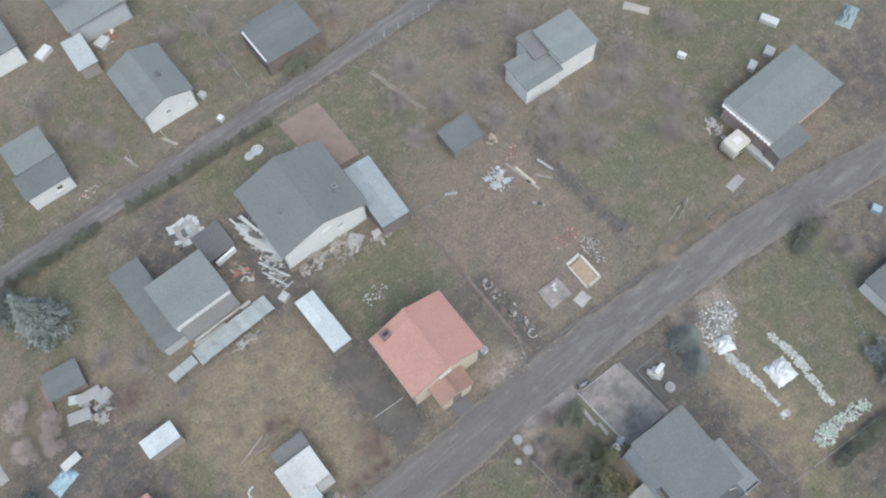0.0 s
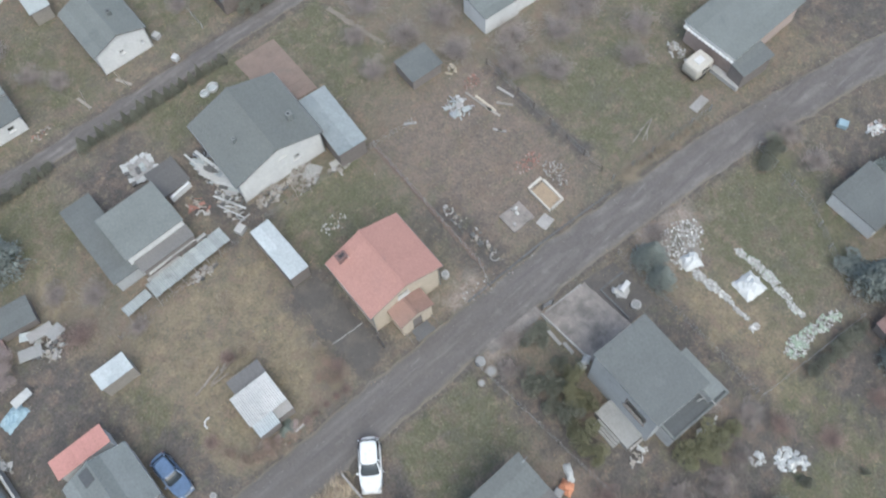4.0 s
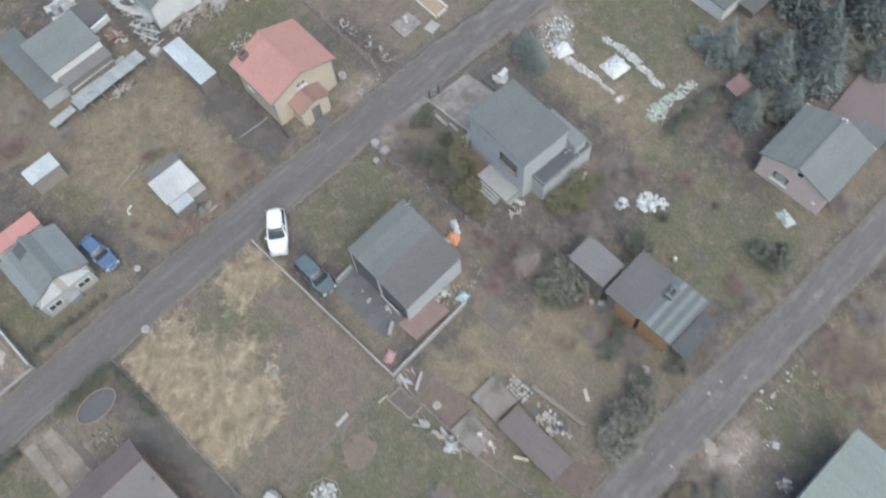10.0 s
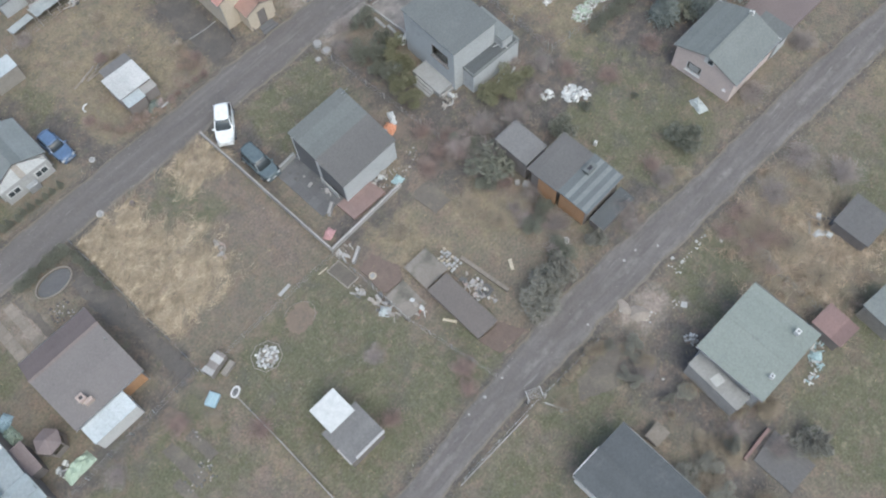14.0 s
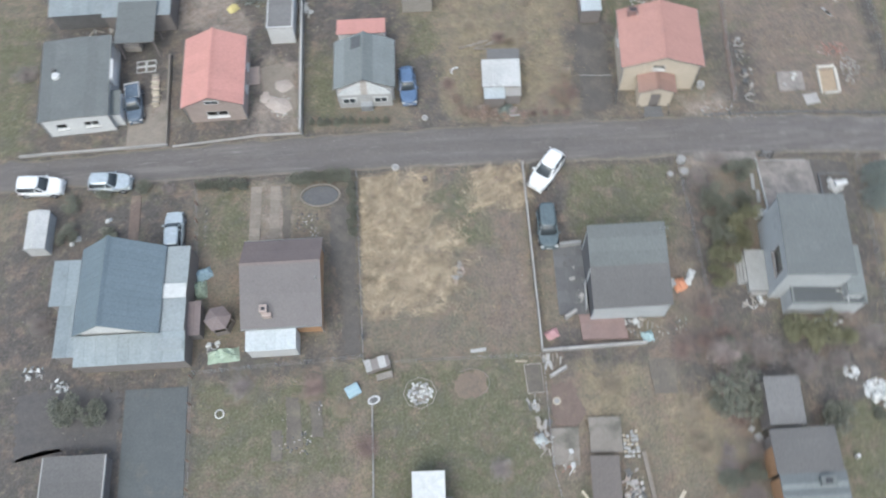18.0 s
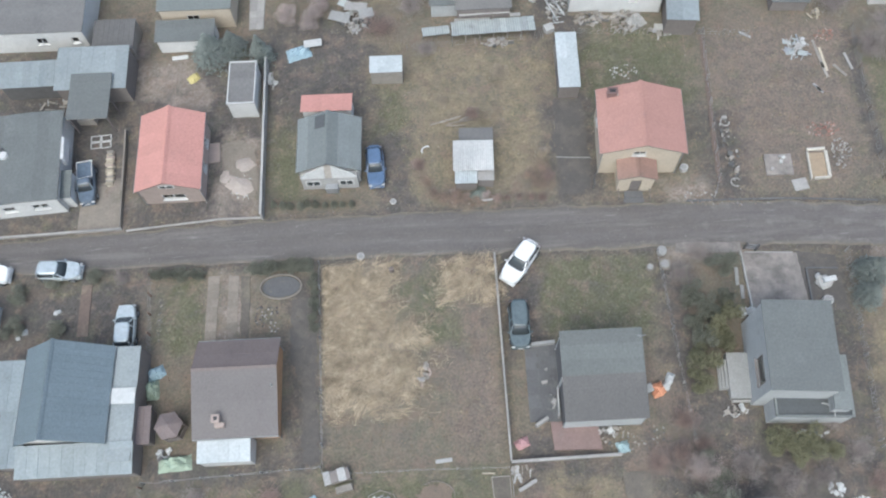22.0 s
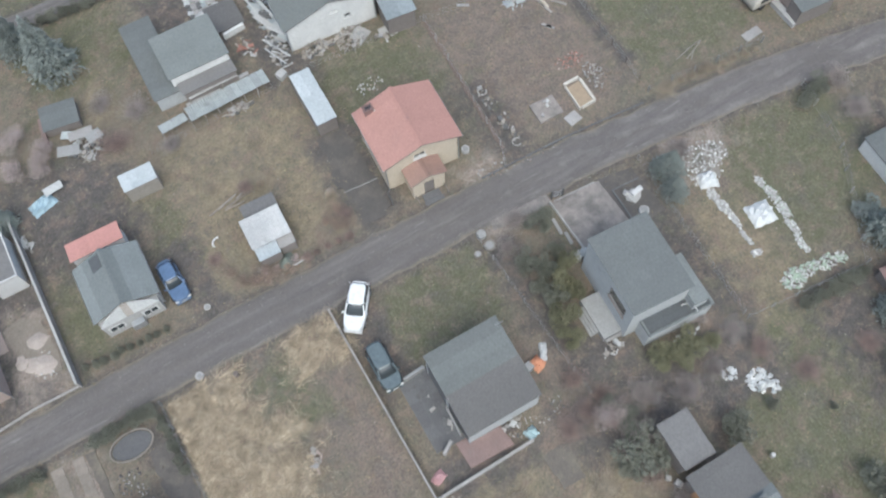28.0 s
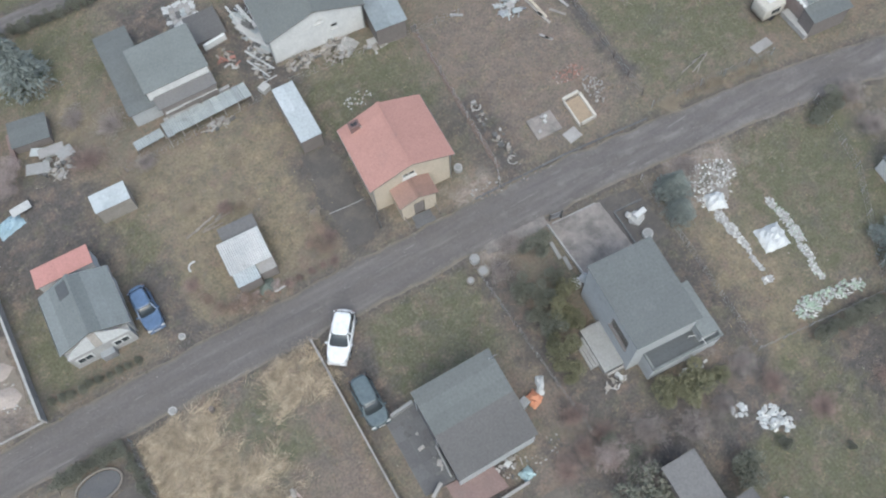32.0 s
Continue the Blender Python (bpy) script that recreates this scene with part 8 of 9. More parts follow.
def blades(r, base, direction, length, width, droop=0.0):
    """Thin triangles from base along direction."""
    side = np.cross(direction, r.normal(size=base.shape))
    side /= np.linalg.norm(side, axis=1, keepdims=True) + 1e-9
    tip = base + direction * length[:, None]
    tip[:, 2] -= droop * length
    half = side * (width[:, None] / 2)
    return np.stack([base - half, base + half, tip], 1)


def unit(v):
    return v / (np.linalg.norm(v, axis=1, keepdims=True) + 1e-9)


def conifer_crown(seed, n=4200):
    """Tiers of drooping needle sprays, 1 high and about 1 wide."""
    r = np.random.RandomState(seed)
    u = r.uniform(0, 1, n) ** 0.75                           # 0 at the tip
    tier = np.round(u * 11) / 11 + r.normal(0, 0.02, n)
    a = r.uniform(0, 6.283, n)
    arm = 0.9 + 0.12 * np.sin(a * r.randint(5, 9) + 17 * np.round(u * 11)) + 0.08 * np.sin(a * 13 + 5 * np.round(u * 11))
    d = np.sqrt(r.uniform(0.05, 1, n)) * tier * 0.5 * arm
    base = np.stack([d * np.cos(a), d * np.sin(a), 1 - 0.92 * tier - 0.12 * d], 1)
    out = unit(np.stack([np.cos(a) + r.normal(0, 0.45, n), np.sin(a) + r.normal(0, 0.45, n), r.normal(-0.25, 0.25, n)], 1))
    return blades(r, base, out, r.uniform(0.035, 0.085, n), r.uniform(0.018, 0.04, n))


def bush_crown(seed, n=2200):
    """Lumpy cloud of small leaf sprays with gaps, 1 high and 1 wide."""
    r = np.random.RandomState(seed)
    lumps = np.stack([r.uniform(-0.3, 0.3, 9), r.uniform(-0.3, 0.3, 9), r.uniform(0.25, 0.75, 9)], 1)
    size = r.uniform(0.14, 0.28, 9)
    k = r.randint(0, 9, n)
    v = unit(r.normal(size=(n, 3)))
    base = lumps[k] + v * (size[k] * r.uniform(0.5, 1.0, n))[:, None]
    base[:, 2] = np.maximum(base[:, 2], 0.02)
    return blades(r, base, unit(v + r.normal(0, 0.7, (n, 3))), r.uniform(0.04, 0.11, n), r.uniform(0.02, 0.05, n))


def bare_crown(seed, n=3400, spread=0.9):
    """A hazy uneven dome of thin bare twigs, 1 high and 1 wide."""
    r = np.random.RandomState(seed)
    m = 90
    limbs = unit(np.stack([r.normal(0, 0.8, m), r.normal(0, 0.8, m), r.uniform(0.3, 1.1, m)], 1))
    reach = r.uniform(0.35, 0.85, m)
    k = r.randint(0, m, n)
    f = r.uniform(0.3, 1.0, n)
    base = limbs[k] * (f * reach[k])[:, None] * np.array([0.72, 0.72, 1.0]) + r.normal(0, 0.06, (n, 3))
    base[:, 2] = np.abs(base[:, 2])
    out = unit(limbs[k] + r.normal(0, spread, (n, 3)))
    twigs = blades(r, base, out, r.uniform(0.04, 0.16, n), r.uniform(0.004, 0.009, n))
    stems = blades(r, np.zeros((m, 3)), limbs * np.array([0.72, 0.72, 1.0]), reach, np.full(m, 0.009))
    return np.concatenate([twigs, stems])


def puff_crown(seed):
    """A thick rounded haze of short fine twigs, 1 high and 1 wide."""
    r = np.random.RandomState(seed)
    n = 3600
    lumps = np.stack([r.uniform(-0.26, 0.26, 8), r.uniform(-0.26, 0.26, 8), r.uniform(0.35, 0.7, 8)], 1)
    size = r.uniform(0.16, 0.28, 8)
    k = r.randint(0, 8, n)
    v = unit(r.normal(size=(n, 3)))
    base = lumps[k] + v * (size[k] * r.uniform(0.3, 1.0, n))[:, None]
    base[:, 2] = np.abs(base[:, 2])
    return blades(r, base, unit(v + r.normal(0, 0.6, (n, 3))), r.uniform(0.03, 0.09, n), r.uniform(0.005, 0.010, n))


TRUNKS = {}
CROWNS = {}


def crown_mesh(kind, material, variant):
    key = (kind, material.name, variant)
    if key not in CROWNS:
        f = {"conifer": conifer_crown, "bush": bush_crown, "bare": bare_crown, "puff": puff_crown}[kind]
        CROWNS[key] = soup("crown", f(variant * 13 + len(kind)), material)
    return CROWNS[key]


def plant(kind, x, y, height, width, material, label, name="shrub", category="shrub", group="", seed=0):
    """A tree or shrub: tapered trunk with limbs, and a crown."""
    q = random.Random(int(x * 31 + y * 17) + seed)
    e = thing(name, x, y, 0, q.uniform(0, 360), label, category, group)
    if kind not in TRUNKS:
        bm = bmesh.new()
        cyl(bm, 0, 0, 0, 0.5 if kind != "conifer" else 0.93, 0.018, 0.006, 7)
        if kind != "conifer":
            for k in range(5):
                a = k * 1.257
                d = Vector((0.5 * math.cos(a), 0.5 * math.sin(a), 0.8)).normalized()
                bmesh.ops.create_cone(bm, segments=5, radius1=0.008, radius2=0.003, depth=0.45, matrix=Matrix.Translation(Vector((0, 0, 0.2)) + d * 0.22) @ d.to_track_quat("Z", "Y").to_matrix().to_4x4())
        TRUNKS[kind] = part("trunk", bm, BARK, e)
        t = TRUNKS[kind]
    else:
        t = new("trunk", TRUNKS[kind].data)
        t.parent = e
    t.scale = (width, width, height)
    c = new("crown", crown_mesh(kind, material, q.randrange(3)))
    c.parent = e
    c.scale = (width, width * q.uniform(0.85, 1.1), height)
    return e


SPRUCE = [(0.9, 34.0, 7.5, 5.4), (-1.2, 37.6, 6.5, 4.2), (42.4, -4.9, 3.6, 3.8), (41.7, -6.8, 2.6, 3.0), (57.3, -27.1, 7.5, 5.2), (63.6, -21.2, 8.0, 6.0), (53.9, -19.0, 5.5, 4.0), (49.8, -24.6, 4.5, 3.6),
          (55.0, -23.6, 6.5, 4.6), (60.5, -25.0, 7.0, 5.0), (66, -27, 8, 6), (67, -16.5, 7, 5), (-13.4, 21.5, 3.6, 4.4), (-8.7, 21.0, 3.6, 2.8), (-11.4, 22.0, 3.2, 3.2), (52.8, -26.8, 5.0, 3.6), (70, -22, 8, 6), (62, -30.5, 5, 4)]
for x, y, hh, w in SPRUCE:
    plant("conifer", x, y, hh, w, CONIFER, "dark blue-green spruce with drooping branches", "spruce_tree", "tree", "dark spruces")
for x, y, hh, w in ((28.4, -7.2, 2.4, 2.0), (27.4, -9.6, 2.4, 2.2), (29.9, -6.2, 2.2, 1.7), (26.9, -8.2, 2.0, 1.6), (30.3, -3.2, 2.0, 2.4), (27.3, -6.0, 2.4, 2.2)):
    plant("bush", x, y, hh, w, HEDGE, "dense dark evergreen shrub beside the grey house", "evergreen_shrub", "shrub", "evergreens by the terrace")
for x, y, hh, w in ((27.2, -11.4, 2.6, 2.8), (26.7, -13.0, 2.0, 2.2), (28.6, -8.8, 2.4, 2.3), (30.2, -7.6, 2.2, 2.0), (31.8, -18.2, 2.0, 2.6), (34.2, -18.6, 2.2, 2.9), (33.0, -19.0, 1.8, 2.2), (36.0, -19.0, 1.4, 1.6), (29.0, -10.0, 2.2, 2.0)):
    plant("bush", x, y, hh, w, CONIFER_WARM, "yellowish green evergreen shrub", "evergreen_shrub", "shrub", "yellow-green evergreens")
for x, y, hh, w in ((19.2, -34.8, 2.6, 3.8), (22.2, -34.2, 3.0, 3.4), (20.8, -34.0, 2.2, 3.0), (26.6, -34.6, 2.6, 1.8)):
    plant("bush", x, y, hh, w, CONIFER_PALE, "pale grey-green spreading juniper", "juniper", "shrub", "pale junipers")
for x, y, hh, w in ((33.4, -25.6, 2.4, 2.8), (39.5, -34.2, 2.8, 3.4), (36.8, -25.4, 1.2, 1.2), (40.8, -28.0, 0.7, 0.7), (58.6, -5.2, 2.2, 2.4), (56.8, -6.0, 1.6, 1.8), (26.3, -23.0, 2.8, 4.4), (34.6, 41.5, 1.6, 2.4), (36.4, 41.2, 1.4, 2.2), (-26.2, -0.5, 1.1, 1.7), (-22.7, -0.3, 1.0, 1.5), (-29.1, -4.5, 1.3, 2.0), (-29.0, -1.6, 1.2, 1.9), (-25.5, -4.8, 1.1, 1.8), (-27.5, -20.2, 2.0, 3.2), (-25.2, -20.8, 1.6, 2.4)):
    plant("bush", x, y, hh, w, HEDGE, "rounded dark green evergreen bush", "evergreen_shrub", "shrub", "dark evergreen bushes")
for x, y, hh, w in ((25.0, -15.9, 2.0, 2.4), (24.4, -18.4, 1.8, 2.2), (11.0, -33.6, 1.6, 2.6), (36.0, -33.6, 1.4, 2.4), (41.0, -24.8, 1.4, 2.6), (39.0, -21.5, 1.6, 2.6), (-7.6, -19.8, 1.0, 2.6), (-3.4, -25, 1.2, 2.4),
                    (4.2, -32.2, 1.6, 2.4), (26.2, -18.0, 1.8, 2.2), (46.5, -25.6, 1.6, 2.4), (16.8, 6.4, 1.0, 1.8), (10, -35, 1.2, 2.0), (22.6, -19.0, 1.2, 2.4), (5.4, 8.4, 1.0, 1.6), (10.6, 13.2, 1.4, 1.8), (2.5, 23.4, 2.6, 3.6), (-2.6, 41, 1.4, 2.4)):
    plant("bare", x, y, hh, w, TWIG_RED, "leafless reddish shrub with fine twigs", "bare_shrub", "shrub", "reddish bare shrubs")


def grey_shrubs(*spots):
    for x, y, hh, w in spots:
        plant("bare", x, y, hh, w, TWIG, "leafless grey-brown shrub with fine twigs", "bare_shrub", "shrub", "grey bare shrubs")


grey_shrubs((26.7, -22.4, 3.4, 3.4), (32.0, -21.2, 2.4, 3.0), (29.0, -19.8, 2.2, 3.0), (34.8, -21.0, 2.0, 2.4), (35.4, -35.2, 2.0, 2.4), (30.8, -34.4, 2.2, 2.4),
            (48.0, -35.9, 1.8, 3.2), (55.8, -36.2, 2.0, 2.8), (45.2, -42.9, 1.6, 3.4), (46.3, -46.6, 1.8, 3.6), (40.6, -43.2, 1.6, 3.4), (21.0, -52.6, 1.8, 2.4),
            (22.4, -55.8, 2.0, 2.6), (20.4, -44.6, 1.2, 2.0), (50.8, 20.2, 2.6, 4.4), (45.8, 22.9, 2.4, 4.0), (48.4, 17.6, 2.4, 4.2), (51.0, 14.6, 2.2, 4.0))
grey_shrubs((54.8, 17.8, 2.4, 4.0), (38.4, 26.8, 2.2, 3.4), (39.7, 31.2, 2.0, 3.2), (43.4, 27.8, 2.4, 4.0), (47.6, 27.0, 2.4, 4.2), (58.2, 18.0, 2.6, 4.4),
            (57.4, 10.4, 2.0, 3.6), (60.8, 12.6, 2.2, 3.6), (49.8, 32.3, 2.6, 4.2), (43.0, 33.6, 2.2, 4.0), (55.0, 30.2, 2.6, 4.6), (67.5, 19.0, 2.8, 4.6),
            (61, 20, 2.6, 4.6), (53.0, 36.0, 2.6, 4.4), (5.6, 25.6, 2.2, 3.0), (3.0, 28.0, 1.8, 2.8), (6.8, 20.6, 1.6, 2.2), (-30.4, -12.8, 1.8, 2.6))
grey_shrubs((-20.4, -0.6, 1.4, 1.6), (-13.5, -19.4, 1.4, 2.6), (-34.8, 12.9, 1.6, 2.6), (12.4, 55.3, 2.4, 4.0), (30.7, 52.8, 2.2, 3.8), (27.0, 54.0, 2.2, 3.6),
            (13.6, 50.0, 2.0, 3.4), (15.4, 47.4, 1.8, 3.0), (2.0, 47.0, 2.2, 3.8), (0.4, 52.6, 2.2, 3.6), (29.4, 47.0, 1.6, 2.8), (42.0, 44.8, 2.2, 3.8),
            (47.0, 45.4, 2.4, 4.0), (28.6, -1.9, 1.2, 2.6), (26.8, -3.6, 1.4, 2.2), (61.0, -5.4, 1.8, 3.0), (6.9, -27.4, 1.0, 2.2), (24.2, -32.6, 1.6, 2.8))
grey_shrubs((25.6, -30.2, 1.4, 2.6), (24.4, -28.6, 1.2, 2.2), (30.0, -37.0 + 1.2, 1.2, 2.0), (38.0, -19.2, 1.4, 2.6), (36.4, -16.8, 1.2, 2.0), (-20.4, 22.4, 2.0, 2.6),
            (44.8, -1.0 - 2.6, 1.2, 2.2), (60.4, -8.8, 1.8, 3.2), (33, -62, 2, 3), (18, -62, 2.4, 3.4), (24, -66, 2.4, 3.6), (52, -58, 2, 3.4),
            (-10, -40, 2, 3.0), (-6, -43, 2, 3))
for x, y, hh, w in ((37.2, 42.6, 2.2, 3.0), (38.6, 41.8, 1.8, 2.2), (37.0, -36.0, 1.2, 2.0), (52.0, 2.0, 1.0, 2.2), (47.6, 2.0, 1.0, 2.4), (22.8, -27.0, 1.4, 2.2), (16.4, -21.4, 1.0, 2.4), (22.4, -24.0, 1.0, 2.8), (37.6, -47.2, 1.4, 3.2), (43.2, -46.0, 1.4, 3.0), (36.6, -50.4, 1.2, 3.0),
                    (16.6, 8.6, 1.0, 1.6), (11.8, 12.8, 1.0, 1.4), (8.0, 14.8, 0.8, 2.0), (13.4, 17.4, 0.7, 2.2), (-5.4, -21.8, 0.8, 1.8), (2.2, 32.8, 1.0, 2.0), (19.4, -38.0 - 2.6, 0.9, 2.0), (14.0, -41.4, 0.9, 1.8)):
    plant("bare", x, y, hh, w, TWIG_TAN, "clump of dry tan stalks", "dry_clump", "shrub", "dry tan clumps")

for x, y, hh, w in ((25.5, -19.7, 2.6, 3.4), (-6.3, 25.2, 2.4, 3.2), (-4.1, 24.3, 2.4, 3.0), (-3.2, 25.9, 2.2, 2.8), (-5.2, 28.0, 2.4, 3.4)):
    plant("puff", x, y, hh, w, TWIG_PALE, "leafless shrub hazy with pale pinkish twigs", "bare_shrub", "shrub", "pinkish bare shrubs")
for x, y, hh, w in ((6.6, 5.4, 0.7, 1.5), (7.4, 4.9, 0.8, 1.6), (8.3, 4.6, 0.8, 1.7), (9.2, 4.7, 0.7, 1.5), (10.4, 4.4, 0.6, 1.4), (8.6, 5.4, 0.7, 1.3), (6.0, 6.6, 0.7, 1.4), (15.9, 5.6, 0.8, 1.9), (15.2, 6.8, 0.7, 1.6), (16.2, 7.4, 0.7, 1.5)):
    plant("puff", x, y, hh, w, TWIG_RUST, "low clump of rust-brown dead stalks", "dry_clump", "shrub", "rusty dead clumps")
for x, y, hh, w in ((8.4, 5.2, 0.6, 1.1), (9.5, 4.9, 0.6, 1.0), (11.2, 4.8, 0.6, 1.2)):
    plant("puff", x, y, hh, w, TWIG_PALE, "clump of pinkish white dead stalks", "dry_clump", "shrub", "pale dead clumps")
thicket = random.Random(55)
for k in range(34):
    x, y = thicket.uniform(50.5, 69.0), thicket.uniform(-29.0, -13.0)
    if (55.8 < x < 63.0 and y > -20.6) or (49.6 < x < 53.8 and y > -24.2) or (x < 55.2 and y < -27.6):
        continue
    plant("bush", x, y, thicket.uniform(1.2, 2.4), thicket.uniform(2.4, 4.0), (HEDGE, CONIFER)[k % 2], "dense dark undergrowth between the spruces", "thicket_bush", "shrub", "undergrowth among the spruces")

scrub = random.Random(77)
for k in range(26):
    x, y = scrub.uniform(15.5, 25.0), scrub.uniform(-58.0, -51.5)
    if 18.6 < x < 23.4 and -58.2 < y < -53.6:
        continue
    plant(("bare", "bush", "bare")[k % 3], x, y, scrub.uniform(1.0, 2.4), scrub.uniform(1.4, 2.8), (TWIG_TAN, CONIFER_PALE, TWIG_TAN)[k % 3], ("clump of dry tan stalks", "pale grey-green scrub bush", "clump of dry tan stalks")[k % 3], "scrub_bush", "shrub", "scrub behind the green-roofed house")
for k in range(14):
    x, y = scrub.uniform(34.2, 38.0), scrub.uniform(-47.0, -42.0)
    plant("bare", x, y, scrub.uniform(0.8, 1.5), scrub.uniform(1.6, 2.8), (TWIG_TAN, TWIG_RED)[k % 2], "clump of dry tan stalks", "dry_clump", "shrub", "dry tan clumps")
for k in range(14):
    x, y = scrub.uniform(19.0, 22.2), scrub.uniform(-48.5, -41.0)
    plant(("bare", "bush")[k % 2], x, y, scrub.uniform(0.6, 1.2), scrub.uniform(1.0, 1.9), (TWIG_TAN, CONIFER_PALE)[k % 2], ("clump of dry tan stalks", "pale grey-green scrub bush")[k % 2], "scrub_bush", "shrub", "scrub along the asphalt road")
for k in range(20):
    x, y = scrub.uniform(24.2, 27.0), scrub.uniform(-34.0, -19.0)
    plant(("bare", "bush", "bare")[k % 3], x, y, scrub.uniform(1.0, 2.0), scrub.uniform(1.4, 2.4), (TWIG, HEDGE, TWIG_RED)[k % 3], ("leafless grey-brown shrub with fine twigs", "low dark scrub bush", "leafless reddish shrub with fine twigs")[k % 3], "scrub_bush", "shrub", "scrub beside the garages")


def hedge(label, pts, height, width, material, seed, kind="bush", step=0.75):
    """A row of separate small evergreens."""
    q = random.Random(seed)
    for (ax, ay), (bx, by) in zip(pts, pts[1:]):
        n = max(1, round(math.hypot(bx - ax, by - ay) / step))
        for k in range(n):
            f = (k + 0.5) / n
            plant(kind, ax + (bx - ax) * f + q.uniform(-0.1, 0.1), ay + (by - ay) * f + q.uniform(-0.1, 0.1), height * q.uniform(0.8, 1.2), width * q.uniform(0.8, 1.25), material, label, "hedge_shrub", "hedge", "hedge shrubs")


hedge("small dark thuja in a roadside hedge", [(-7.8, 5.3), (-0.3, 4.9)], 1.1, 0.85, HEDGE, 1, "conifer")
hedge("clipped dark hedge shrub by the road", [(-18.0, -0.6), (-13.2, -0.8)], 1.2, 1.2, HEDGE, 2)
hedge("clipped dark hedge shrub by the road", [(-9.4, -0.6), (-3.9, -0.7)], 1.2, 1.3, HEDGE, 3)
hedge("dark hedge shrub along the straw field", [(-3.9, -1.2), (-4.0, -6.5)], 1.0, 0.9, HEDGE, 4)
hedge("dark thuja in the hedge along the lane", [(12.6, 39.2), (20.9, 38.7), (29.0, 38.0)], 1.8, 1.2, HEDGE, 5, "conifer", 0.9)
hedge("dark shrub in the hedge behind the rubble plot", [(50.6, -20.9), (44.0, -20.6)], 1.4, 1.4, HEDGE, 6, "bush", 1.0)
hedge("low dry hedge shrub beside the asphalt road", [(15.0, -40.3), (20.0, -40.4)], 0.9, 1.0, TWIG_TAN, 7, "bush", 0.8)
hedge("tall dry stalks along the verge", [(47.5, 2.2), (57.5, 0.9)], 0.9, 1.1, TWIG_TAN, 8, "bare", 1.1)
hedge("tall dry stalks along the verge", [(11.6, 4.6), (16.6, 4.4)], 0.8, 1.0, TWIG_RED, 9, "bare", 1.0)
hedge("dark shrub in the hedge north of the lane", [(0, 39.9), (10, 39.4)], 1.4, 1.3, HEDGE, 10, "bush", 1.1)


# ---------------------------------------------------------------- grass, straw and grit
def island_material(name, colours, rough=0.95):
    """Each loose blade takes its own colour out of a row of colours."""
    m = bpy.data.materials.new(name)
    m.use_nodes = True
    n, ln = m.node_tree.nodes, m.node_tree.links
    geo = n.new("ShaderNodeNewGeometry")
    ramp = n.new("ShaderNodeValToRGB")
    ramp.color_ramp.interpolation = "LINEAR"
    els = ramp.color_ramp.elements
    while len(els) < len(colours):
        els.new(0.5)
    for k, c in enumerate(colours):
        els[k].position, els[k].color = k / (len(colours) - 1), (*c, 1)
    ln.new(geo.outputs["Random Per Island"], ramp.inputs["Fac"])
    b = n["Principled BSDF"]
    b.inputs["Roughness"].default_value, b.inputs["Specular IOR Level"].default_value = rough, 0.2
    t = n.new("ShaderNodeTexNoise")
    t.inputs["Scale"].default_value, t.inputs["Detail"].default_value, t.inputs["Roughness"].default_value = 0.8, 8, 0.72
    ln.new(geo.outputs["Position"], t.inputs["Vector"])
    shade = n.new("ShaderNodeMapRange")
    for key, v in (("From Min", 0.36), ("From Max", 0.64), ("To Min", 0.62), ("To Max", 1.32)):
        shade.inputs[key].default_value = v
    ln.new(t.outputs["Fac"], shade.inputs["Value"])
    hsv = n.new("ShaderNodeHueSaturation")
    ln.new(shade.outputs["Result"], hsv.inputs["Value"])
    ln.new(ramp.outputs["Color"], hsv.inputs["Color"])
    ln.new(hsv.outputs["Color"], b.inputs["Base Color"])
    return m


rng = np.random.RandomState(5)


def clear(px, py):
    """Where nothing grows: on the roads."""
    ok = np.ones(len(px), bool)
    for north, south in ((ROAD_MAIN_N, ROAD_MAIN_S), (ROAD_S_N, ROAD_S_S), (ROAD_N_N, ROAD_N_S)):
        lo, hi = between(north, south, px)
        ok &= (py < lo + 0.15) | (py > hi - 0.15)
    for x0, x1, y0, y1 in ((32.2, 37.1, -8.3, -2.0), (12.9, 15.8, -15.3, -9.0), (28.8, 34.0, 30, 37.6), (-23, -17.8, -34, -18.8), (53.4, 62.2, -37.3, -29.4), (-24.8, -20.8, 3.6, 8.6)):
        ok &= ~((px > x0) & (px < x1) & (py > y0) & (py < y1))
    return ok


def grass(name, label, n, box_, density, length, width, colours, rise=(0.3, 1.0), lie=None):
    """Blades scattered where density(x, y) allows it."""
    px, py = rng.uniform(box_[0], box_[1], n), rng.uniform(box_[2], box_[3], n)
    keep = (rng.uniform(0, 1, n) < density(px, py)) & clear(px, py)
    px, py = px[keep], py[keep]
    k = len(px)
    a = rng.uniform(0, 6.283, k) if lie is None else lie(px, py) + rng.normal(0, 0.5, k)
    d = unit(np.stack([np.cos(a), np.sin(a), rng.uniform(*rise, k)], 1))
    z = np.full(k, 0.0) if lie is None else rng.uniform(0.0, 0.16, k)
    t = blades(rng, np.stack([px, py, z], 1), d, rng.uniform(*length, k), rng.uniform(*width, k))
    ob = new(name, soup(name, t, island_material(name + "_blades", colours)))
    return tagged(ob, label, "grass", "", "stuff")


def wild(px, py):
    w = weights(px, py)
    clump = np.clip(0.35 + 1.0 * waves(px, py, 2.6, 40), 0.02, 1)
    return clump * np.clip(1 - w["mud"] * 0.75 - w["sand"] * 0.8 - w["lawn"] * 0.5 - w["straw"], 0, 1)


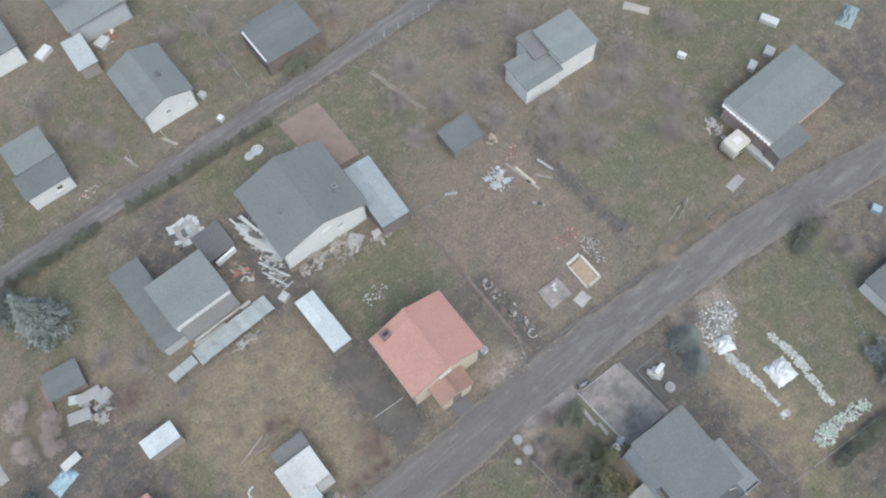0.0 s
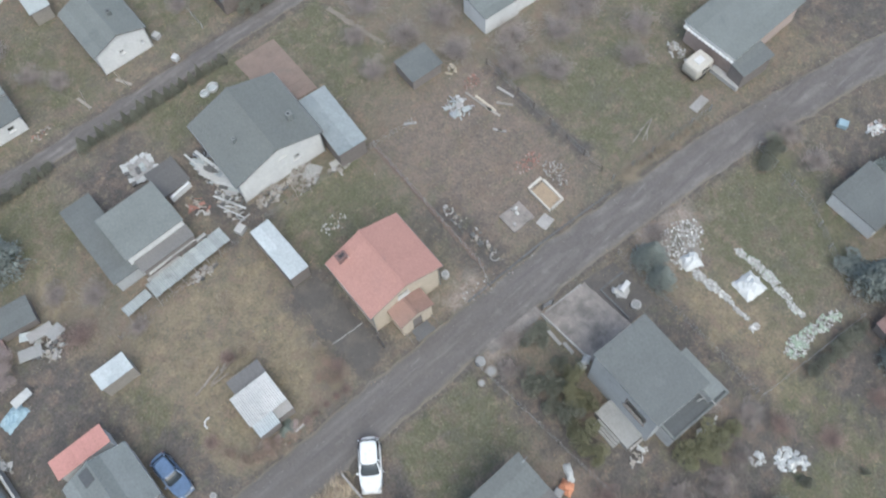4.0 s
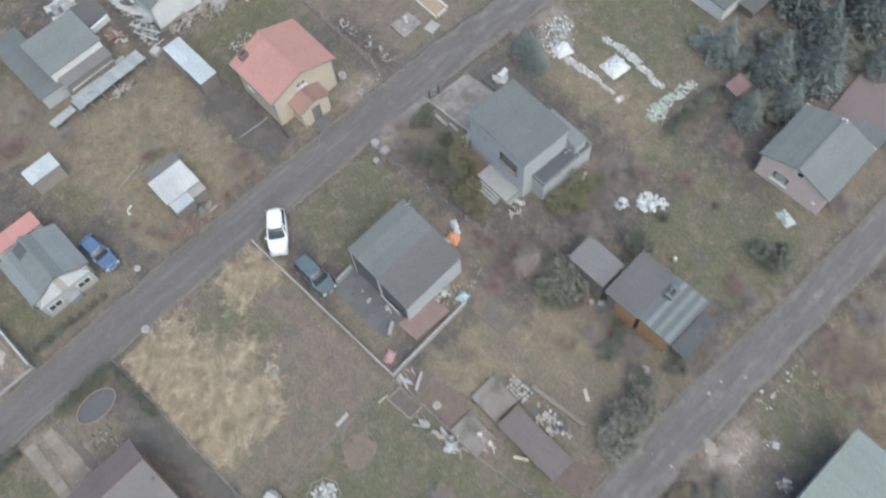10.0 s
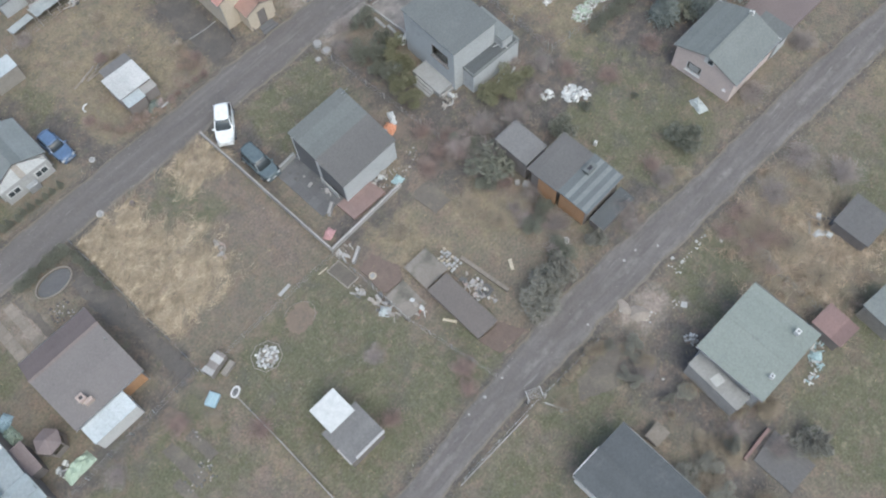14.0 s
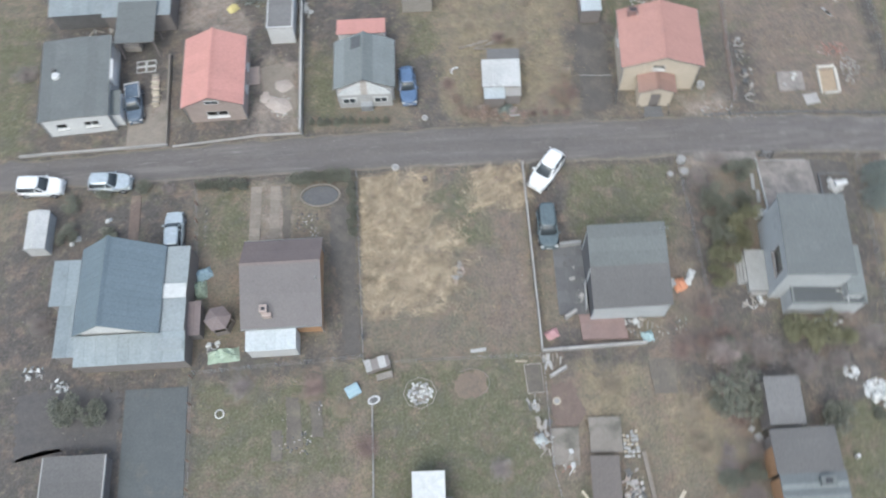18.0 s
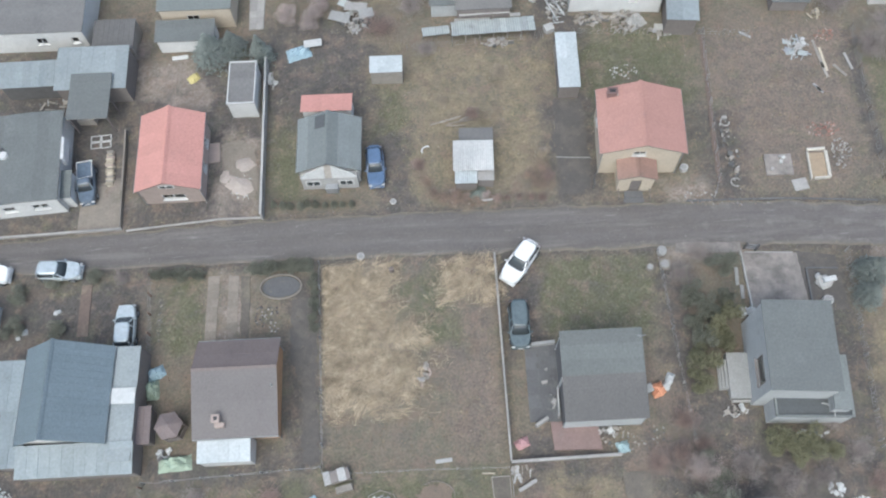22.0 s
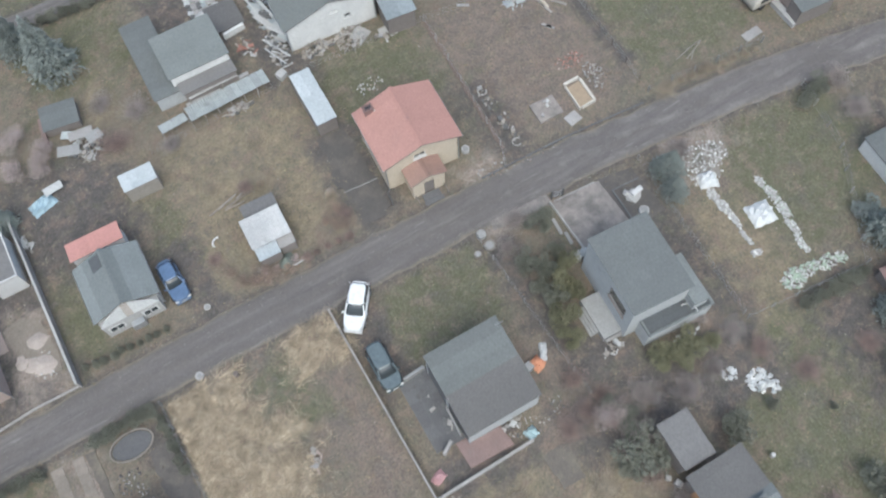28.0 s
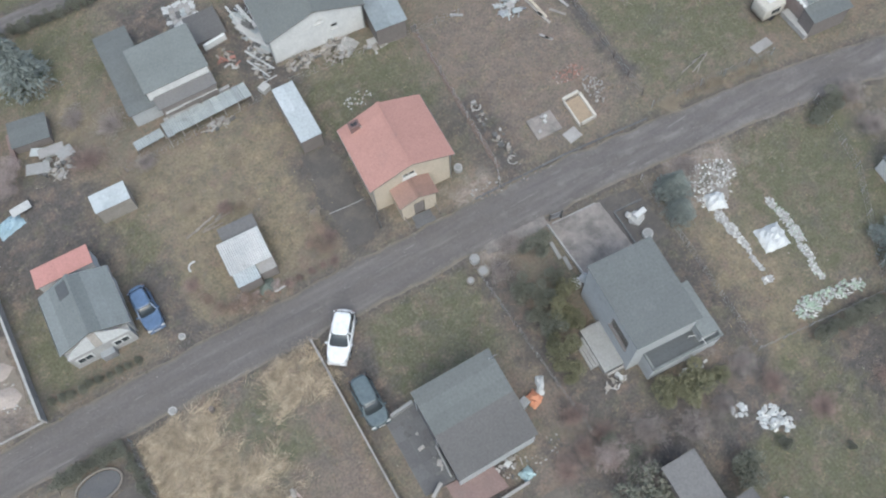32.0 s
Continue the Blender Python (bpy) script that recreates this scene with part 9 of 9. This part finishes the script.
grass("dead_grass", "dead brown winter grass in tufts", 190000, (-42, 78, -62, 66), wild, (0.15, 0.45), (0.03, 0.07),
      ((0.105, 0.092, 0.07), (0.20, 0.165, 0.11), (0.30, 0.245, 0.16), (0.16, 0.145, 0.09), (0.215, 0.155, 0.12)))
grass("lawn_grass", "short damp green winter grass", 150000, (-42, 78, -62, 66), lambda px, py: weights(px, py)["lawn"] * np.clip(0.6 + 0.5 * waves(px, py, 2.0, 41), 0.1, 1), (0.06, 0.18), (0.02, 0.045),
      ((0.11, 0.115, 0.068), (0.15, 0.148, 0.09), (0.195, 0.175, 0.112), (0.14, 0.128, 0.085)))
grass("dry_grass", "bleached yellowish grass in tussocks", 70000, (-20, 60, -56, 42), lambda px, py: weights(px, py)["dry"] * np.clip(0.4 + 0.9 * waves(px, py, 1.8, 42), 0, 1), (0.15, 0.45), (0.02, 0.05),
      ((0.22, 0.18, 0.11), (0.30, 0.245, 0.15), (0.26, 0.22, 0.125), (0.19, 0.165, 0.10)))


def swirl(px, py):
    return 2.6 * waves(px, py, 3.2, 43, 2) + 0.4


grass("straw", "flattened bleached reeds lying in swirls", 60000, (-4, 12, -17, 0), lambda px, py: np.clip(weights(px, py)["straw"] * 1.3, 0, 1) * np.clip(0.55 + 0.8 * waves(px, py, 2.2, 44), 0.12, 1), (0.4, 1.1), (0.018, 0.045),
      ((0.31, 0.255, 0.182), (0.42, 0.352, 0.262), (0.53, 0.445, 0.338), (0.38, 0.318, 0.235), (0.46, 0.388, 0.292)), rise=(-0.05, 0.18), lie=swirl)
grass("matted_grass", "pale matted dry grass flattened in whorls", 16000, (34, 44, -54, -45), lambda px, py: np.clip(weights(px, py)["straw"] * 1.3, 0, 1) * np.clip(0.5 + 0.8 * waves(px, py, 2.2, 46), 0.1, 1), (0.4, 1.0), (0.018, 0.04),
      ((0.30, 0.245, 0.185), (0.42, 0.345, 0.265), (0.50, 0.42, 0.325), (0.36, 0.295, 0.225)), rise=(-0.05, 0.2), lie=swirl)
grass("reed_tufts", "tan standing reeds at the field's edge", 42000, (30, 46, -56, -41), lambda px, py: weights(px, py)["dry"] * np.clip(0.2 + 1.0 * waves(px, py, 2.4, 45), 0, 1), (0.4, 0.9), (0.02, 0.045),
      ((0.24, 0.195, 0.145), (0.36, 0.285, 0.215), (0.43, 0.345, 0.26), (0.29, 0.23, 0.175)), rise=(0.0, 0.4), lie=swirl)


def grit(name, label, n, spots, size, colours, seed):
    """Small stones and scraps strewn over the ground, too small to pick apart."""
    r = np.random.RandomState(seed)
    px, py = spots(r, n)
    s = r.uniform(*size, len(px))
    cx = np.stack([px, py, np.full(len(px), 0.05)], 1)
    corner = unit(r.normal(size=(len(px) * 3, 3))).reshape(-1, 3, 3) * s[:, None, None]
    corner[:, :, 2] *= 0.35
    tris = cx[:, None, :] + corner
    peak = cx + np.stack([0 * s, 0 * s, s * 0.6], 1)
    out = [tris]
    for a, b in ((0, 1), (1, 2), (2, 0)):
        out.append(np.stack([tris[:, a], tris[:, b], peak], 1))
    ob = new(name, soup(name, np.concatenate(out), island_material(name + "_bits", colours, 0.9)))
    return tagged(ob, label, "gravel", "", "stuff")


def along_roads(r, n):
    xs, ys = [], []
    for north, south in ((ROAD_MAIN_N, ROAD_MAIN_S), (ROAD_S_N, ROAD_S_S)):
        px = r.uniform(-40, 80, n // 2)
        lo, hi = between(north, south, px)
        side = r.randint(0, 3, n // 2)
        py = np.where(side == 0, lo + r.normal(0, 0.45, n // 2), np.where(side == 1, hi + r.normal(0, 0.45, n // 2), r.uniform(lo, hi)))
        xs.append(px), ys.append(py)
    return np.concatenate(xs), np.concatenate(ys)


grit("road_gravel", "scattered gravel and pebbles along the roads", 5000, along_roads, (0.02, 0.07), ((0.20, 0.19, 0.18), (0.32, 0.31, 0.29), (0.15, 0.145, 0.14), (0.42, 0.41, 0.39)), 61)


def over_gardens(r, n):
    px, py = r.uniform(-36, 70, n), r.uniform(-58, 55, n)
    k = r.uniform(0, 1, n) < np.clip(0.15 + 0.9 * waves(px, py, 6, 46), 0.02, 1)
    k &= clear(px, py)
    return px[k], py[k]


grit("garden_litter", "stray stones, scraps and clods strewn over the gardens", 24000, over_gardens, (0.04, 0.15), ((0.09, 0.083, 0.077), (0.25, 0.21, 0.18), (0.14, 0.115, 0.095), (0.34, 0.315, 0.28), (0.10, 0.098, 0.08), (0.20, 0.15, 0.12)), 62)
